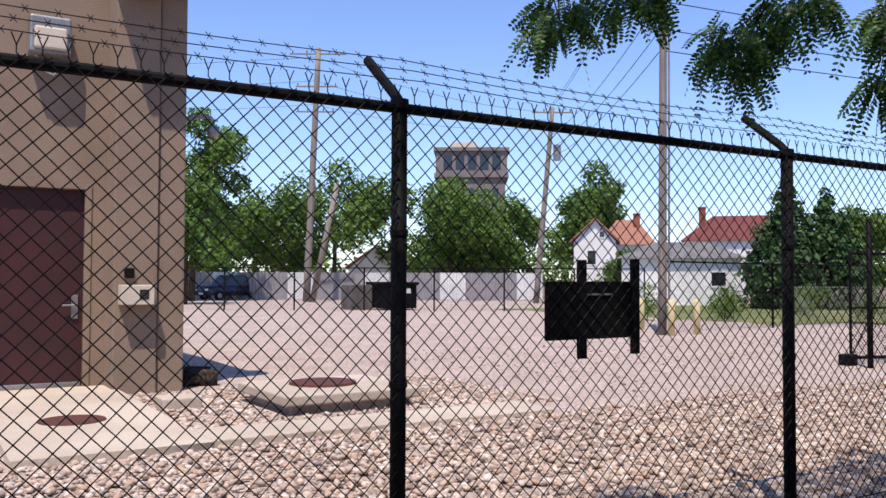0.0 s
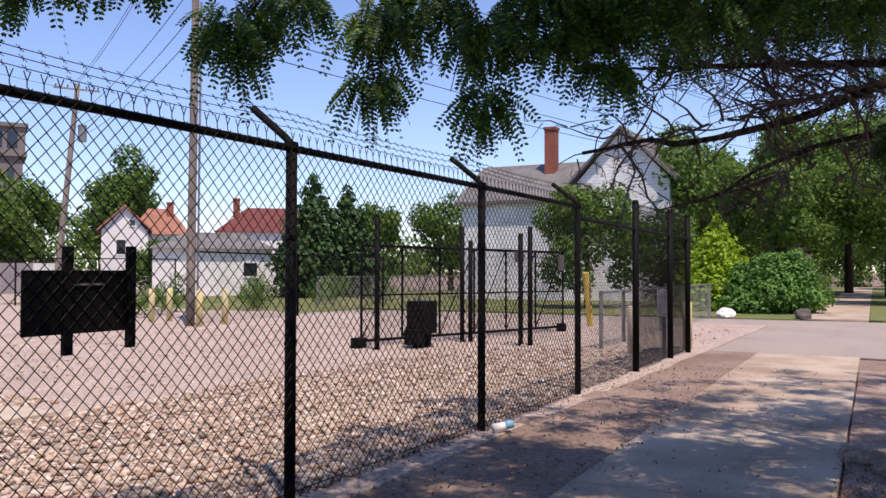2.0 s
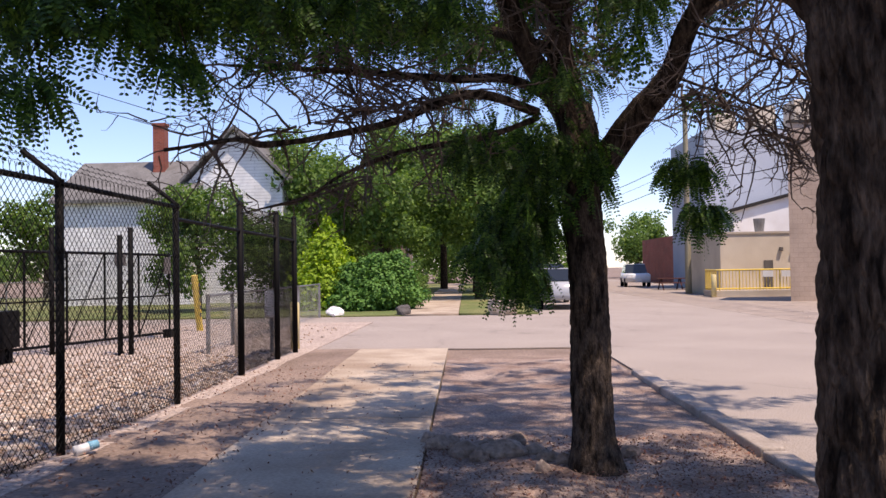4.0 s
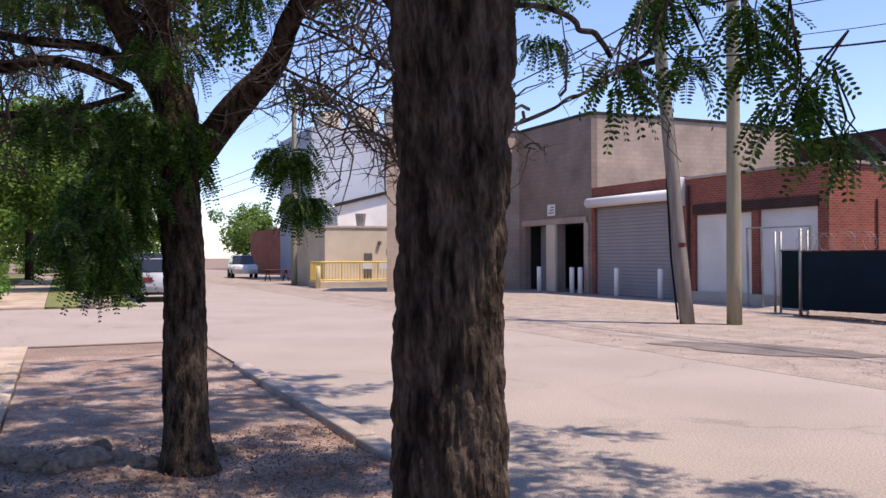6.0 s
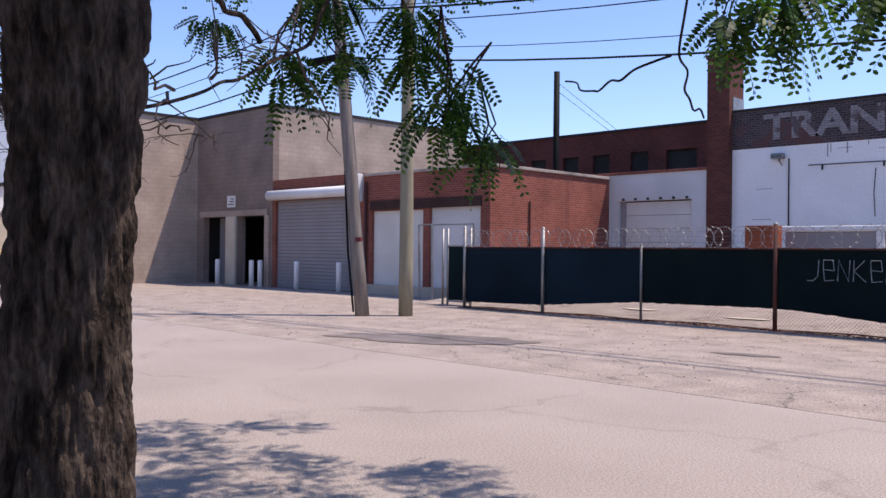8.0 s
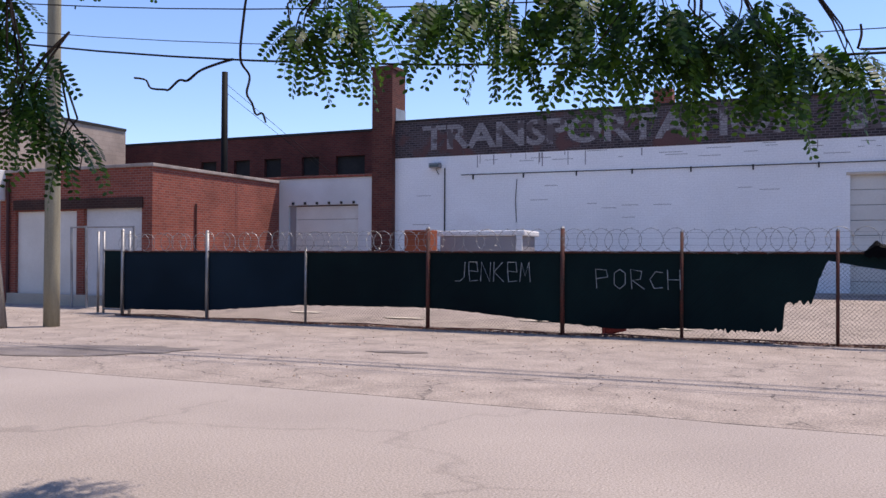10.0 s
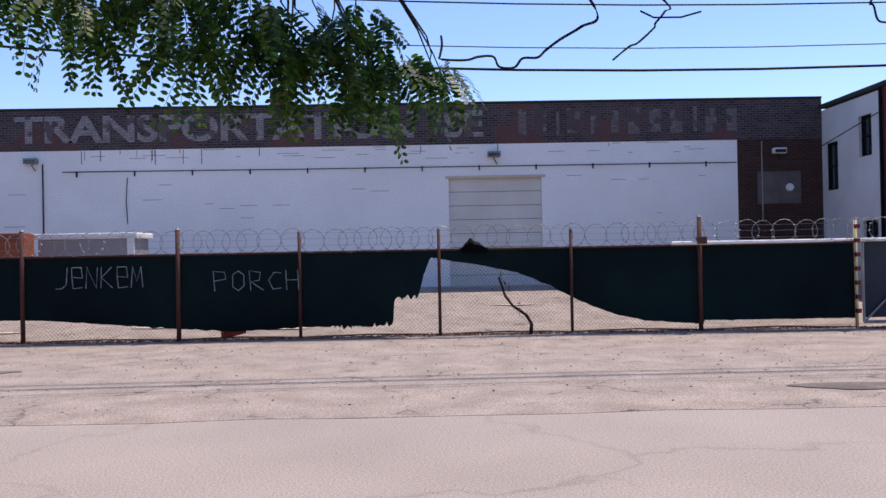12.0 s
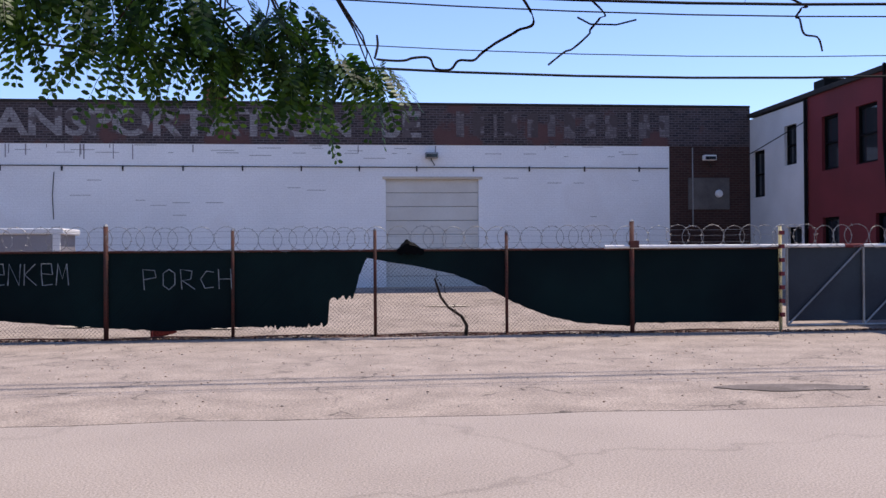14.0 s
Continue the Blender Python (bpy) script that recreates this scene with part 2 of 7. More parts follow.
M = {
    "road": surface("worn pale asphalt", (0.335, 0.283, 0.245), 0.9, (0.295, 0.248, 0.215), 0.5, 60, 0.45, 0.7, cracks=0.3, crack_scale=0.22),
    "shoulder": surface("gravelly old asphalt", (0.335, 0.275, 0.23), 0.95, (0.25, 0.203, 0.17), 1.6, 45, 0.6, 0.8, cracks=0.8, crack_scale=0.45),
    "patch": surface("dark asphalt patch", (0.13, 0.11, 0.10), 0.95, (0.21, 0.18, 0.165), 1.3, 40, 0.3, 0.0, spec=0.1),
    "lot": surface("pinkish gravel and asphalt", (0.42, 0.335, 0.282), 0.95, (0.35, 0.275, 0.23), 0.9, 26, 0.6, 0.8, 0.02),
    "walk": surface("old concrete", (0.46, 0.38, 0.295), 0.9, (0.29, 0.215, 0.155), 0.9, 35, 0.2, 0.25),
    "pad": surface("buff concrete", (0.50, 0.43, 0.34), 0.9, (0.40, 0.33, 0.26), 0.8, 40, 0.18, 0.25),
    "kerb": surface("weathered kerb stone", (0.44, 0.37, 0.32), 0.9, (0.24, 0.20, 0.17), 1.5, 40, 0.25, 0.4),
    "soil": surface("dry soil with leaf crumbs", (0.20, 0.13, 0.10), 0.95, (0.34, 0.26, 0.215), 1.6, 40, 0.55, 0.9, 0.02),
    "dirt": surface("dusty ground", (0.26, 0.19, 0.15), 0.95, (0.17, 0.12, 0.092), 0.9, 26, 0.4, 0.6, 0.02),
    "grass": surface("mown grass", (0.10, 0.14, 0.035), 0.9, (0.19, 0.18, 0.07), 0.5, 20, 0.5, 0.8, 0.04),
    "black": surface("black coated steel", (0.0035, 0.0035, 0.004), 0.65, (0.007, 0.0065, 0.0065), 3, 60, 0.3, 0.1, spec=0.1),
    "galv": surface("galvanised steel", (0.33, 0.33, 0.33), 0.5, (0.22, 0.21, 0.20), 2, 50, 0.25, 0.1, metal=0.6),
    "rust": surface("rusty red painted steel", (0.105, 0.027, 0.02), 0.8, (0.065, 0.03, 0.022), 4, 60, 0.4, 0.3),
    "screen": surface("dark green woven windscreen", (0.006, 0.022, 0.023), 0.85, (0.003, 0.010, 0.013), 0.5, 150, 0.3, 0.15, spec=0.12),
    "navyscreen": surface("faded navy woven windscreen", (0.011, 0.028, 0.046), 0.85, (0.006, 0.018, 0.03), 0.6, 150, 0.3, 0.15, spec=0.12),
    "stucco": surface("tan rendered concrete", (0.27, 0.195, 0.14), 0.92, (0.22, 0.158, 0.112), 1.2, 60, 0.22, 0.6),
    "maroon": surface("dark maroon door paint", (0.055, 0.014, 0.014), 0.6, (0.04, 0.012, 0.012), 2, 40, 0.15, 0.1),
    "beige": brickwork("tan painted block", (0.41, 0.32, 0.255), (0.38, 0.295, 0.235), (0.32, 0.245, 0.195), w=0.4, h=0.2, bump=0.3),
    # beige darkened to stand for its shaded side; the dark houses reuse it
    "taupe": brickwork("tan painted block in shade tone", (0.255, 0.192, 0.16), (0.235, 0.178, 0.147), (0.195, 0.147, 0.122), w=0.4, h=0.2, bump=0.3),
    "redbrick": brickwork("red brick", (0.30, 0.078, 0.048), (0.21, 0.05, 0.034), (0.25, 0.15, 0.12)),
    "darkbrick": brickwork("dark red brick", (0.13, 0.03, 0.022), (0.09, 0.022, 0.018), (0.10, 0.055, 0.045)),
    "signbrick": brickwork("blackened brick band", (0.038, 0.032, 0.034), (0.085, 0.062, 0.062), (0.14, 0.12, 0.125), (0.105, 0.055, 0.052), 0.3, wear_scale=0.9),
    "whitebrick": brickwork("white painted brick", (0.87, 0.865, 0.85), (0.85, 0.845, 0.83), (0.82, 0.815, 0.80), (0.80, 0.785, 0.765), 0.1, bump=0.2, wear_scale=0.4, grime=(0.9, 1.06)),
    "darkbrick2": brickwork("soot-dark brown brick", (0.062, 0.028, 0.022), (0.042, 0.02, 0.016), (0.07, 0.05, 0.044)),
    "grimy": surface("grimy grey paint", (0.13, 0.115, 0.105), 0.8, (0.08, 0.07, 0.065), 2, 30, 0.2, 0.2),
    "doorwhite": surface("ivory door paint", (0.70, 0.68, 0.62), 0.6, (0.62, 0.59, 0.53), 0.9, 30, 0.06, 0.05),
    "garagewhite": surface("off-white render", (0.66, 0.65, 0.63), 0.8, (0.56, 0.55, 0.53), 0.7, 30, 0.1, 0.2),
    # redbrick darkened so the colour carries the chimney front's shade
    "chimbrick": brickwork("red chimney brick darkened for shade", (0.135, 0.04, 0.029), (0.085, 0.026, 0.02), (0.11, 0.065, 0.052)),
    "rockstone": surface("brown weathered stone", (0.33, 0.25, 0.20), 0.95, (0.21, 0.15, 0.115), 3, 25, 0.4, 0.8, 0.02),
    "towerbrick": surface("grey-brown tower stone", (0.19, 0.165, 0.16), 0.9, (0.16, 0.14, 0.135), 0.3, 2, 0.15, 0),
    "shutter": surface("grey painted steel shutter", (0.29, 0.27, 0.275), 0.6, (0.25, 0.232, 0.236), 0.8, 30, 0.08, 0.05),
    "white": surface("white paint", (0.76, 0.75, 0.73), 0.6, (0.68, 0.66, 0.63), 0.9, 30, 0.06, 0.05),
    "cream": surface("cream paint", (0.60, 0.52, 0.41), 0.7, (0.52, 0.44, 0.34), 0.9, 30, 0.08, 0.1),
    "redpaint": surface("dark red painted brick", (0.17, 0.022, 0.026), 0.75, (0.13, 0.018, 0.02), 0.9, 40, 0.2, 0.3),
    "yellow": surface("yellow safety paint", (0.72, 0.50, 0.06), 0.6, (0.62, 0.45, 0.12), 3, 40, 0.15, 0.1),
    "paleyellow": surface("faded yellow paint", (0.70, 0.58, 0.26), 0.7, (0.60, 0.52, 0.30), 3, 40, 0.15, 0.1),
    "pole": surface("weathered pole wood", (0.25, 0.215, 0.185), 0.9, (0.16, 0.135, 0.115), 2, 40, 0.35, 0.6, stretch=(6, 6, 0.5)),
    "polenew": surface("greenish treated pole wood", (0.30, 0.27, 0.185), 0.9, (0.24, 0.21, 0.14), 2, 40, 0.25, 0.5, stretch=(6, 6, 0.5)),
    "wire": surface("black cable", (0.010, 0.010, 0.011), 0.8, None, 2, 20, 0.1, 0, spec=0.1),
    "window": glass("dark window glass"),
    # near-black for dark trim; inside openings the colour stands for shade
    "dark": surface("dark trim and unlit interior", (0.03, 0.027, 0.025), 0.9, (0.02, 0.018, 0.017), 1, 10, 0.2, 0.1),
    "bark": surface("ridged honey locust bark", (0.10, 0.074, 0.056), 0.95, (0.014, 0.01, 0.0075), 9, 45, 0.55, 1.0, 0.015, spec=0.1, stretch=(2.5, 2.5, 0.8)),
    "twig": surface("dry twig bark", (0.15, 0.112, 0.092), 0.9, (0.075, 0.055, 0.045), 8, 60, 0.3, 0.3),
    "roof_red": surface("maroon roof shingle", (0.16, 0.045, 0.04), 0.9, (0.12, 0.035, 0.03), 1.5, 12, 0.3, 0.3),
    "roof_tan": surface("terracotta shingle", (0.33, 0.15, 0.10), 0.9, (0.25, 0.12, 0.085), 1.5, 12, 0.3, 0.3),
    "roof_grey": surface("grey shingle", (0.17, 0.165, 0.16), 0.9, (0.12, 0.115, 0.11), 1.5, 12, 0.3, 0.3),
}
LEAF = islands("pinnate leaflets", [(0.012, 0.032, 0.007), (0.024, 0.062, 0.010), (0.048, 0.112, 0.016), (0.105, 0.19, 0.028)], 0.55, 0, translucent=0.3)
FARLEAF = islands("tree foliage", [(0.045, 0.088, 0.02), (0.08, 0.148, 0.031), (0.115, 0.195, 0.04), (0.16, 0.24, 0.052)], 0.7, 0, translucent=0.38)
LIME = islands("lime green conifer sprays", [(0.15, 0.25, 0.02), (0.22, 0.34, 0.025), (0.30, 0.41, 0.03)], 0.7, 0, translucent=0.3)
BLUEGREEN = islands("spreading juniper sprays", [(0.06, 0.15, 0.028), (0.09, 0.205, 0.038), (0.13, 0.26, 0.05)], 0.7, 0, translucent=0.2)
CEDAR = islands("dark cedar sprays", [(0.022, 0.055, 0.017), (0.038, 0.09, 0.025), (0.06, 0.12, 0.03)], 0.75, 0, translucent=0.2)
PEBBLE = islands("river pebbles", [(0.52, 0.40, 0.30), (0.29, 0.20, 0.145), (0.58, 0.48, 0.39), (0.40, 0.265, 0.19), (0.64, 0.57, 0.50), (0.23, 0.18, 0.15), (0.48, 0.38, 0.30)], 0.85, 0.4)
LITTER = islands("dry fallen leaflets", [(0.17, 0.068, 0.046), (0.23, 0.115, 0.08), (0.10, 0.045, 0.034), (0.27, 0.175, 0.125)], 0.9, 0)


# ---- mesh helpers ----
def emit(name, bm, mat, smooth=False):
    me = bpy.data.meshes.new(name)
    bm.normal_update()
    bm.to_mesh(me)
    bm.free()
    for m in mat if isinstance(mat, (list, tuple)) else [mat]:
        me.materials.append(m)
    if smooth:
        me.polygons.foreach_set("use_smooth", [True] * len(me.polygons))
    return me


def thing(name, label, category, group="", kind="", bm=None, mat=None, at=None, smooth=False):
    ob = new(name, emit(name, bm, mat, smooth) if bm else None)
    if at is not None:
        ob.matrix_world = at
    return tagged(ob, label, category, group, kind)


def part(name, bm, mat, parent, label="", smooth=False):
    ob = new(name, emit(name, bm, mat, smooth))
    ob.parent = parent
    if label:
        ob["label"] = label
    return ob


def raw(name, verts, faces, mat, smooth=False):
    me = bpy.data.meshes.new(name)
    me.from_pydata(verts, [], faces)
    for m in mat if isinstance(mat, (list, tuple)) else [mat]:
        me.materials.append(m)
    if smooth:
        me.polygons.foreach_set("use_smooth", [True] * len(me.polygons))
    return me


def box(x0, x1, y0, y1, z0, z1, bevel=0.0, bm=None):
    bm = bm or bmesh.new()
    r = bmesh.ops.create_cube(bm, size=1, matrix=Matrix.Translation(((x0 + x1) / 2, (y0 + y1) / 2, (z0 + z1) / 2)) @ Matrix.Diagonal((abs(x1 - x0), abs(y1 - y0), abs(z1 - z0), 1)))
    if bevel:
        es = list({e for v in r["verts"] for e in v.link_edges})
        bmesh.ops.bevel(bm, geom=es, offset=bevel, segments=2, affect="EDGES", profile=0.5)
    return bm


def tube(points, radii, sides=6, bm=None, caps=True):
    """A round bar along a line of points."""
    bm = bm or bmesh.new()
    pts = [Vector(p) for p in points]
    if not isinstance(radii, (list, tuple)):
        radii = [radii] * len(pts)
    rings, n = [], None
    for i, p in enumerate(pts):
        d = (pts[min(i + 1, len(pts) - 1)] - pts[max(i - 1, 0)])
        if d.length < 1e-9:
            d = Vector((0, 0, 1))
        d.normalize()
        if n is None:
            n = d.orthogonal().normalized()
        n = n - d * n.dot(d)
        n = n.normalized() if n.length > 1e-6 else d.orthogonal().normalized()
        b = d.cross(n)
        rings.append([bm.verts.new(p + (n * math.cos(2 * math.pi * k / sides) + b * math.sin(2 * math.pi * k / sides)) * radii[i]) for k in range(sides)])
    for r, s in zip(rings, rings[1:]):
        for k in range(sides):
            bm.faces.new((r[k], r[(k + 1) % sides], s[(k + 1) % sides], s[k]))
    if caps and sides > 2:
        bm.faces.new(rings[0][::-1])
        bm.faces.new(rings[-1])
    return bm


def wall_with_holes(axis, plane, thick, u0, u1, z0, z1, holes, bm=None):
    """A wall along x (axis 'x', face at y=plane, thickness to -y if thick<0) or along y; holes are (u0, u1, z0, z1)."""
    bm = bm or bmesh.new()
    us = sorted({u0, u1, *[h[0] for h in holes], *[h[1] for h in holes]})
    zs = sorted({z0, z1, *[h[2] for h in holes], *[h[3] for h in holes]})
    a, b = sorted((plane, plane + thick))
    cells = {}
    def P(u, z, w):
        return (u, w, z) if axis == "x" else (w, u, z)
    solid = lambda i, j: 0 <= i < len(us) - 1 and 0 <= j < len(zs) - 1 and not any(h[0] <= (us[i] + us[i + 1]) / 2 <= h[1] and h[2] <= (zs[j] + zs[j + 1]) / 2 <= h[3] for h in holes)
    def quad(*c):
        bm.faces.new([bm.verts.new(q) for q in c])
    for i in range(len(us) - 1):
        for j in range(len(zs) - 1):
            if not solid(i, j):
                continue
            p, q, r, s = us[i], us[i + 1], zs[j], zs[j + 1]
            quad(P(p, r, a), P(q, r, a), P(q, s, a), P(p, s, a))
            quad(P(p, r, b), P(p, s, b), P(q, s, b), P(q, r, b))
            for di, dj, e in ((-1, 0, (P(p, r, a), P(p, s, a), P(p, s, b), P(p, r, b))), (1, 0, (P(q, r, a), P(q, r, b), P(q, s, b), P(q, s, a))),
                              (0, -1, (P(p, r, a), P(p, r, b), P(q, r, b), P(q, r, a))), (0, 1, (P(p, s, a), P(q, s, a), P(q, s, b), P(p, s, b)))):
                if not solid(i + di, j + dj):
                    quad(*e)
    bmesh.ops.remove_doubles(bm, verts=bm.verts, dist=1e-5)
    bmesh.ops.recalc_face_normals(bm, faces=bm.faces)
    return bm


def chain_mesh(p0, p1, z0, z1, pitch, r, bm=None, twists=True):
    """Chain link between two plan points: two families of slanting wires, with twisted ends on top."""
    bm = bm or bmesh.new()
    a, b = Vector((*p0, 0)), Vector((*p1, 0))
    d = (b - a)
    length = d.length
    d.normalize()
    nrm = Vector((-d.y, d.x, 0))
    h = z1 - z0
    k = -int(h / pitch) - 1
    while k * pitch < length:
        for sgn in (1, -1):
            u0, u1 = (k * pitch, k * pitch + h) if sgn > 0 else (k * pitch + h, k * pitch)
            s0, s1 = 0.0, 1.0
            # clip to the length
            lo, hi = min(u0, u1), max(u0, u1)
            if hi <= 0 or lo >= length:
                continue
            f = lambda u: (u - u0) / (u1 - u0)
            cs = sorted((f(max(0, lo)), f(min(length, hi))))
            pts = []
            for s in cs:
                u = u0 + (u1 - u0) * s
                pts.append(a + d * u + nrm * (0.002 * sgn) + Vector((0, 0, z0 + h * s)))
            tube(pts, r, 3, bm, caps=False)
        if twists and 0 <= k * pitch <= length:
            for sgn in (1, -1):
                c = a + d * (k * pitch) + Vector((0, 0, z1))
                tube([c, c + Vector((0, 0, 0.03)), c + d * (0.018 * sgn) + Vector((0, 0, 0.075))], r, 3, bm, caps=False)
        k += 1
    return bm


# the yard with its fence stands turned a little against the street
YARD = Matrix.Translation((0.35, -0.1, 0)) @ Matrix.Rotation(radians(-1.35), 4, "Z") @ Matrix.Translation((-0.35, 0.1, 0))


def names():
    return {o.name for o in scene.objects}


def turn_yard(before):
    for o in scene.objects:
        if o.name not in before and o.parent is None:
            o.matrix_world = YARD @ o.matrix_world


# ---- ground ----
def sheet(name, x0, x1, y0, y1, z, mat, label, category, step=1.0, rough=0.0, edge=0.0, thick=0.1):
    """A slab of ground with an uneven top and, if asked, a wandering edge."""
    nx, ny = max(2, int((x1 - x0) / step)), max(2, int((y1 - y0) / step))
    vs, fs = [], []
    for j in range(ny + 1):
        for i in range(nx + 1):
            x, y = x0 + (x1 - x0) * i / nx, y0 + (y1 - y0) * j / ny
            zz = z(x, y) if callable(z) else z
            if rough:
                zz += rough * noise.noise((x * 0.9, y * 0.9, 3.0))
            if edge and j in (0, ny):
                y += edge * noise.noise((x * 0.8, 7.0 * j, 1.0)) + edge * 0.5 * noise.noise((x * 3.1, 5.0 * j, 2.0))
            if edge and i in (0, nx):
                x += edge * noise.noise((y * 0.8, 9.0 * i, 4.0))
            vs.append((x, y, zz))
    w = nx + 1
    for j in range(ny):
        for i in range(nx):
            fs.append((j * w + i, j * w + i + 1, (j + 1) * w + i + 1, (j + 1) * w + i))
    if thick:
        rim = [i for i in range(w)] + [j * w + nx for j in range(1, ny + 1)] + [ny * w + i for i in range(nx - 1, -1, -1)] + [j * w for j in range(ny - 1, 0, -1)]
        base = len(vs)
        k = len(rim)
        vs += [vs[i] for i in rim] + [(vs[i][0], vs[i][1], vs[i][2] - thick) for i in rim]
        for a in range(k):
            b = (a + 1) % k
            fs.append((base + a, base + k + a, base + k + b, base + b))
    ob = new(name, raw(name, vs, fs, mat, smooth=True))
    return tagged(ob, label, category, kind="structure")


sheet("ground", -1500, 1500, -1500, 1500, -0.03, M["dirt"], "dusty open ground reaching to the horizon", "ground", 100, thick=0)
sheet("road", -120, 260, -9.6, -2.7, lambda x, y: 0.0, M["road"], "sun-bleached pale asphalt street", "road", 2.0, edge=0.0, thick=0.02)
sheet("side_street", 17.3, 29.3, -2.75, 140, 0.002, M["road"], "pale asphalt cross street", "road", 3.0, thick=0.02)
sheet("road_shoulder", -120, 260, -17.9, -9.0, lambda x, y: 0.004, M["shoulder"], "cracked gravelly asphalt shoulder beside the street", "road", 0.5 * 2, edge=0.12, thick=0.02)
sheet("forecourt", 17.2, 60, -22.5, -17.9, 0.003, M["road"], "pale asphalt apron before the loading docks", "pavement", 2.0, thick=0.02)
sheet("back_lot", -14, 19.3, -27.5, -17.9, lambda x, y: 0.01 + 0.58 * min(1, max(0, (-17.9 - y) / 8.6)), M["shoulder"], "gently rising asphalt yard behind the screened fence", "pavement", 0.8, thick=0.3)
sheet("verge", -40, 15.2, -2.55, 0.14, 0.03, M["soil"], "bare soil verge strewn with dry leaf crumbs", "ground", 0.25, rough=0.05, thick=0.15)
sheet("corner_lawn", 29.4, 90, 1.9, 9, 0.05, M["grass"], "sunlit lawn behind the cross street", "ground", 0.5, rough=0.04, thick=0.1)
sheet("parkway_lawn", 29.4, 90, -2.6, 0.06, 0.05, M["grass"], "shaded grass strip beside parked cars", "ground", 0.5, rough=0.04, thick=0.1)
sheet("far_sidewalk", 29.4, 90, 0.08, 1.88, 0.055, M["walk"], "concrete sidewalk running on past the houses", "pavement", 1.8, thick=0.1)
before = names()
sheet("near_lot", -12, 26, 3.2, 34, lambda x, y: 0.02, M["lot"], "pinkish gravel and asphalt yard", "pavement", 1.0, rough=0.03, thick=0.06)
sheet("far_lot", -12, 40, 34, 75, lambda x, y: 0.018, M["lot"], "pinkish gravel yard running to the back fence", "pavement", 2.0, thick=0.06)
sheet("fence_strip", -40, 17.3, 1.88, 3.35, 0.015, M["dirt"], "dusty strip at the foot of the fence", "ground", 0.25, rough=0.025, thick=0.1)
sheet("weedy_strip", 12, 60, 19, 36, lambda x, y: 0.035 if x > 24 else 0.0, M["grass"], "dry weedy grass beyond the gate", "ground", 2.0, thick=0.03)
sheet("house_lawn", 29.4, 120, 9.1, 19, 0.04, M["grass"], "grass before the white house", "ground", 2.0, thick=0.05)
turn_yard(before)

# sidewalk of single slabs
sidewalk = tagged(new("sidewalk"), "cracked buff concrete sidewalk slabs under the trees", "pavement", kind="structure")
x = -14.0
while x < 16.3:
    w = 1.55
    part("slab", box(x + 0.006, x + w - 0.006, 0.16, 1.86, -0.06, 0.05 + 0.012 * noise.noise((x, 2, 2)), 0.008), M["walk"], sidewalk)
    x += w
kerb = tagged(new("kerb"), "weathered stone kerb, broken in places", "kerb", kind="structure")
x = -16.0
while x < 11.5:
    part("kerb_stone", box(x + 0.01, x + 1.78, -2.74 - 0.02 * noise.noise((x, 1, 1)), -2.53, -0.1, 0.085 + 0.03 * noise.noise((x * 2, 3, 1)), 0.02), M["kerb"], kerb)
    x += 1.8


# ---- black fence of the near yard ----
FY = 3.45
def black_fence(xs, label, group):
    f = thing("chain_link_fence", label, "fence", group)
    for i, x in enumerate(xs):
        tall = 2.37
        part("post", tube([(x, FY, -0.1), (x, FY, tall)], 0.038, 12), M["black"], f, smooth=True)
        part("post_cap", tube([(x, FY, tall - 0.03), (x, FY, tall + 0.015)], [0.048, 0.044], 12), M["black"], f)
        part("barb_arm", tube([(x, FY, tall), (x, FY + 0.05, tall + 0.05), (x, FY + 0.33, tall + 0.27)], 0.026, 8), M["black"], f)
        for z in (0.35, 1.05, 1.75):
            part("tie_band", tube([(x, FY, z), (x, FY, z + 0.025)], 0.043, 10), M["black"], f)
    a, b = xs[0], xs[-1]
    part("top_rail", tube([(a, FY, 2.345), (b, FY, 2.345)], 0.026, 10), M["black"], f)
    part("tension_wire", tube([(a, FY, 0.09), (b, FY, 0.09)], 0.004, 5), M["black"], f)
    part("chain_link_mesh", chain_mesh((a, FY - 0.032), (b, FY - 0.032), 0.05, 2.37, 0.088, 0.0032), M["black"], f)
    for k in range(3):
        s = (k + 1) / 3
        y, z = FY + 0.05 + 0.28 * s, 2.45 + 0.22 * s
        bm, n = bmesh.new(), 0
        pts, x = [], a
        while x <= b + 0.01:
            ph = (x - a) % 2.95 / 2.95
            pts.append((x, y, z - 0.03 * math.sin(math.pi * ph)))
            x += 0.295
        tube(pts, 0.0028, 4, bm)
        x = a + 0.05 * k
        while x < b:
            zz = z - 0.03 * math.sin(math.pi * ((x - a) % 2.95 / 2.95))
            tube([(x - 0.012, y - 0.02, zz - 0.02), (x + 0.012, y + 0.02, zz + 0.02)], 0.0022, 3, bm)
            tube([(x - 0.012, y + 0.016, zz + 0.02), (x + 0.012, y - 0.016, zz - 0.02)], 0.0022, 3, bm)
            x += 0.125
        part("barbed_wire", bm, M["wire"], f)
    return f


before = names()
black_fence([-6.7, -3.8, -0.9, 1.95, 4.77, 7.68, 10.45], "black chain-link fence with barbed wire on leaning arms", "yard fences")
turn_yard(before)


# ---- screened fence across the street ----
def fence_y(x):
    return -17.3 - 0.3 * max(0, min(1, (x - 8) / 9)) + 0.25 * max(0, min(1, (-3 - x) / 5))


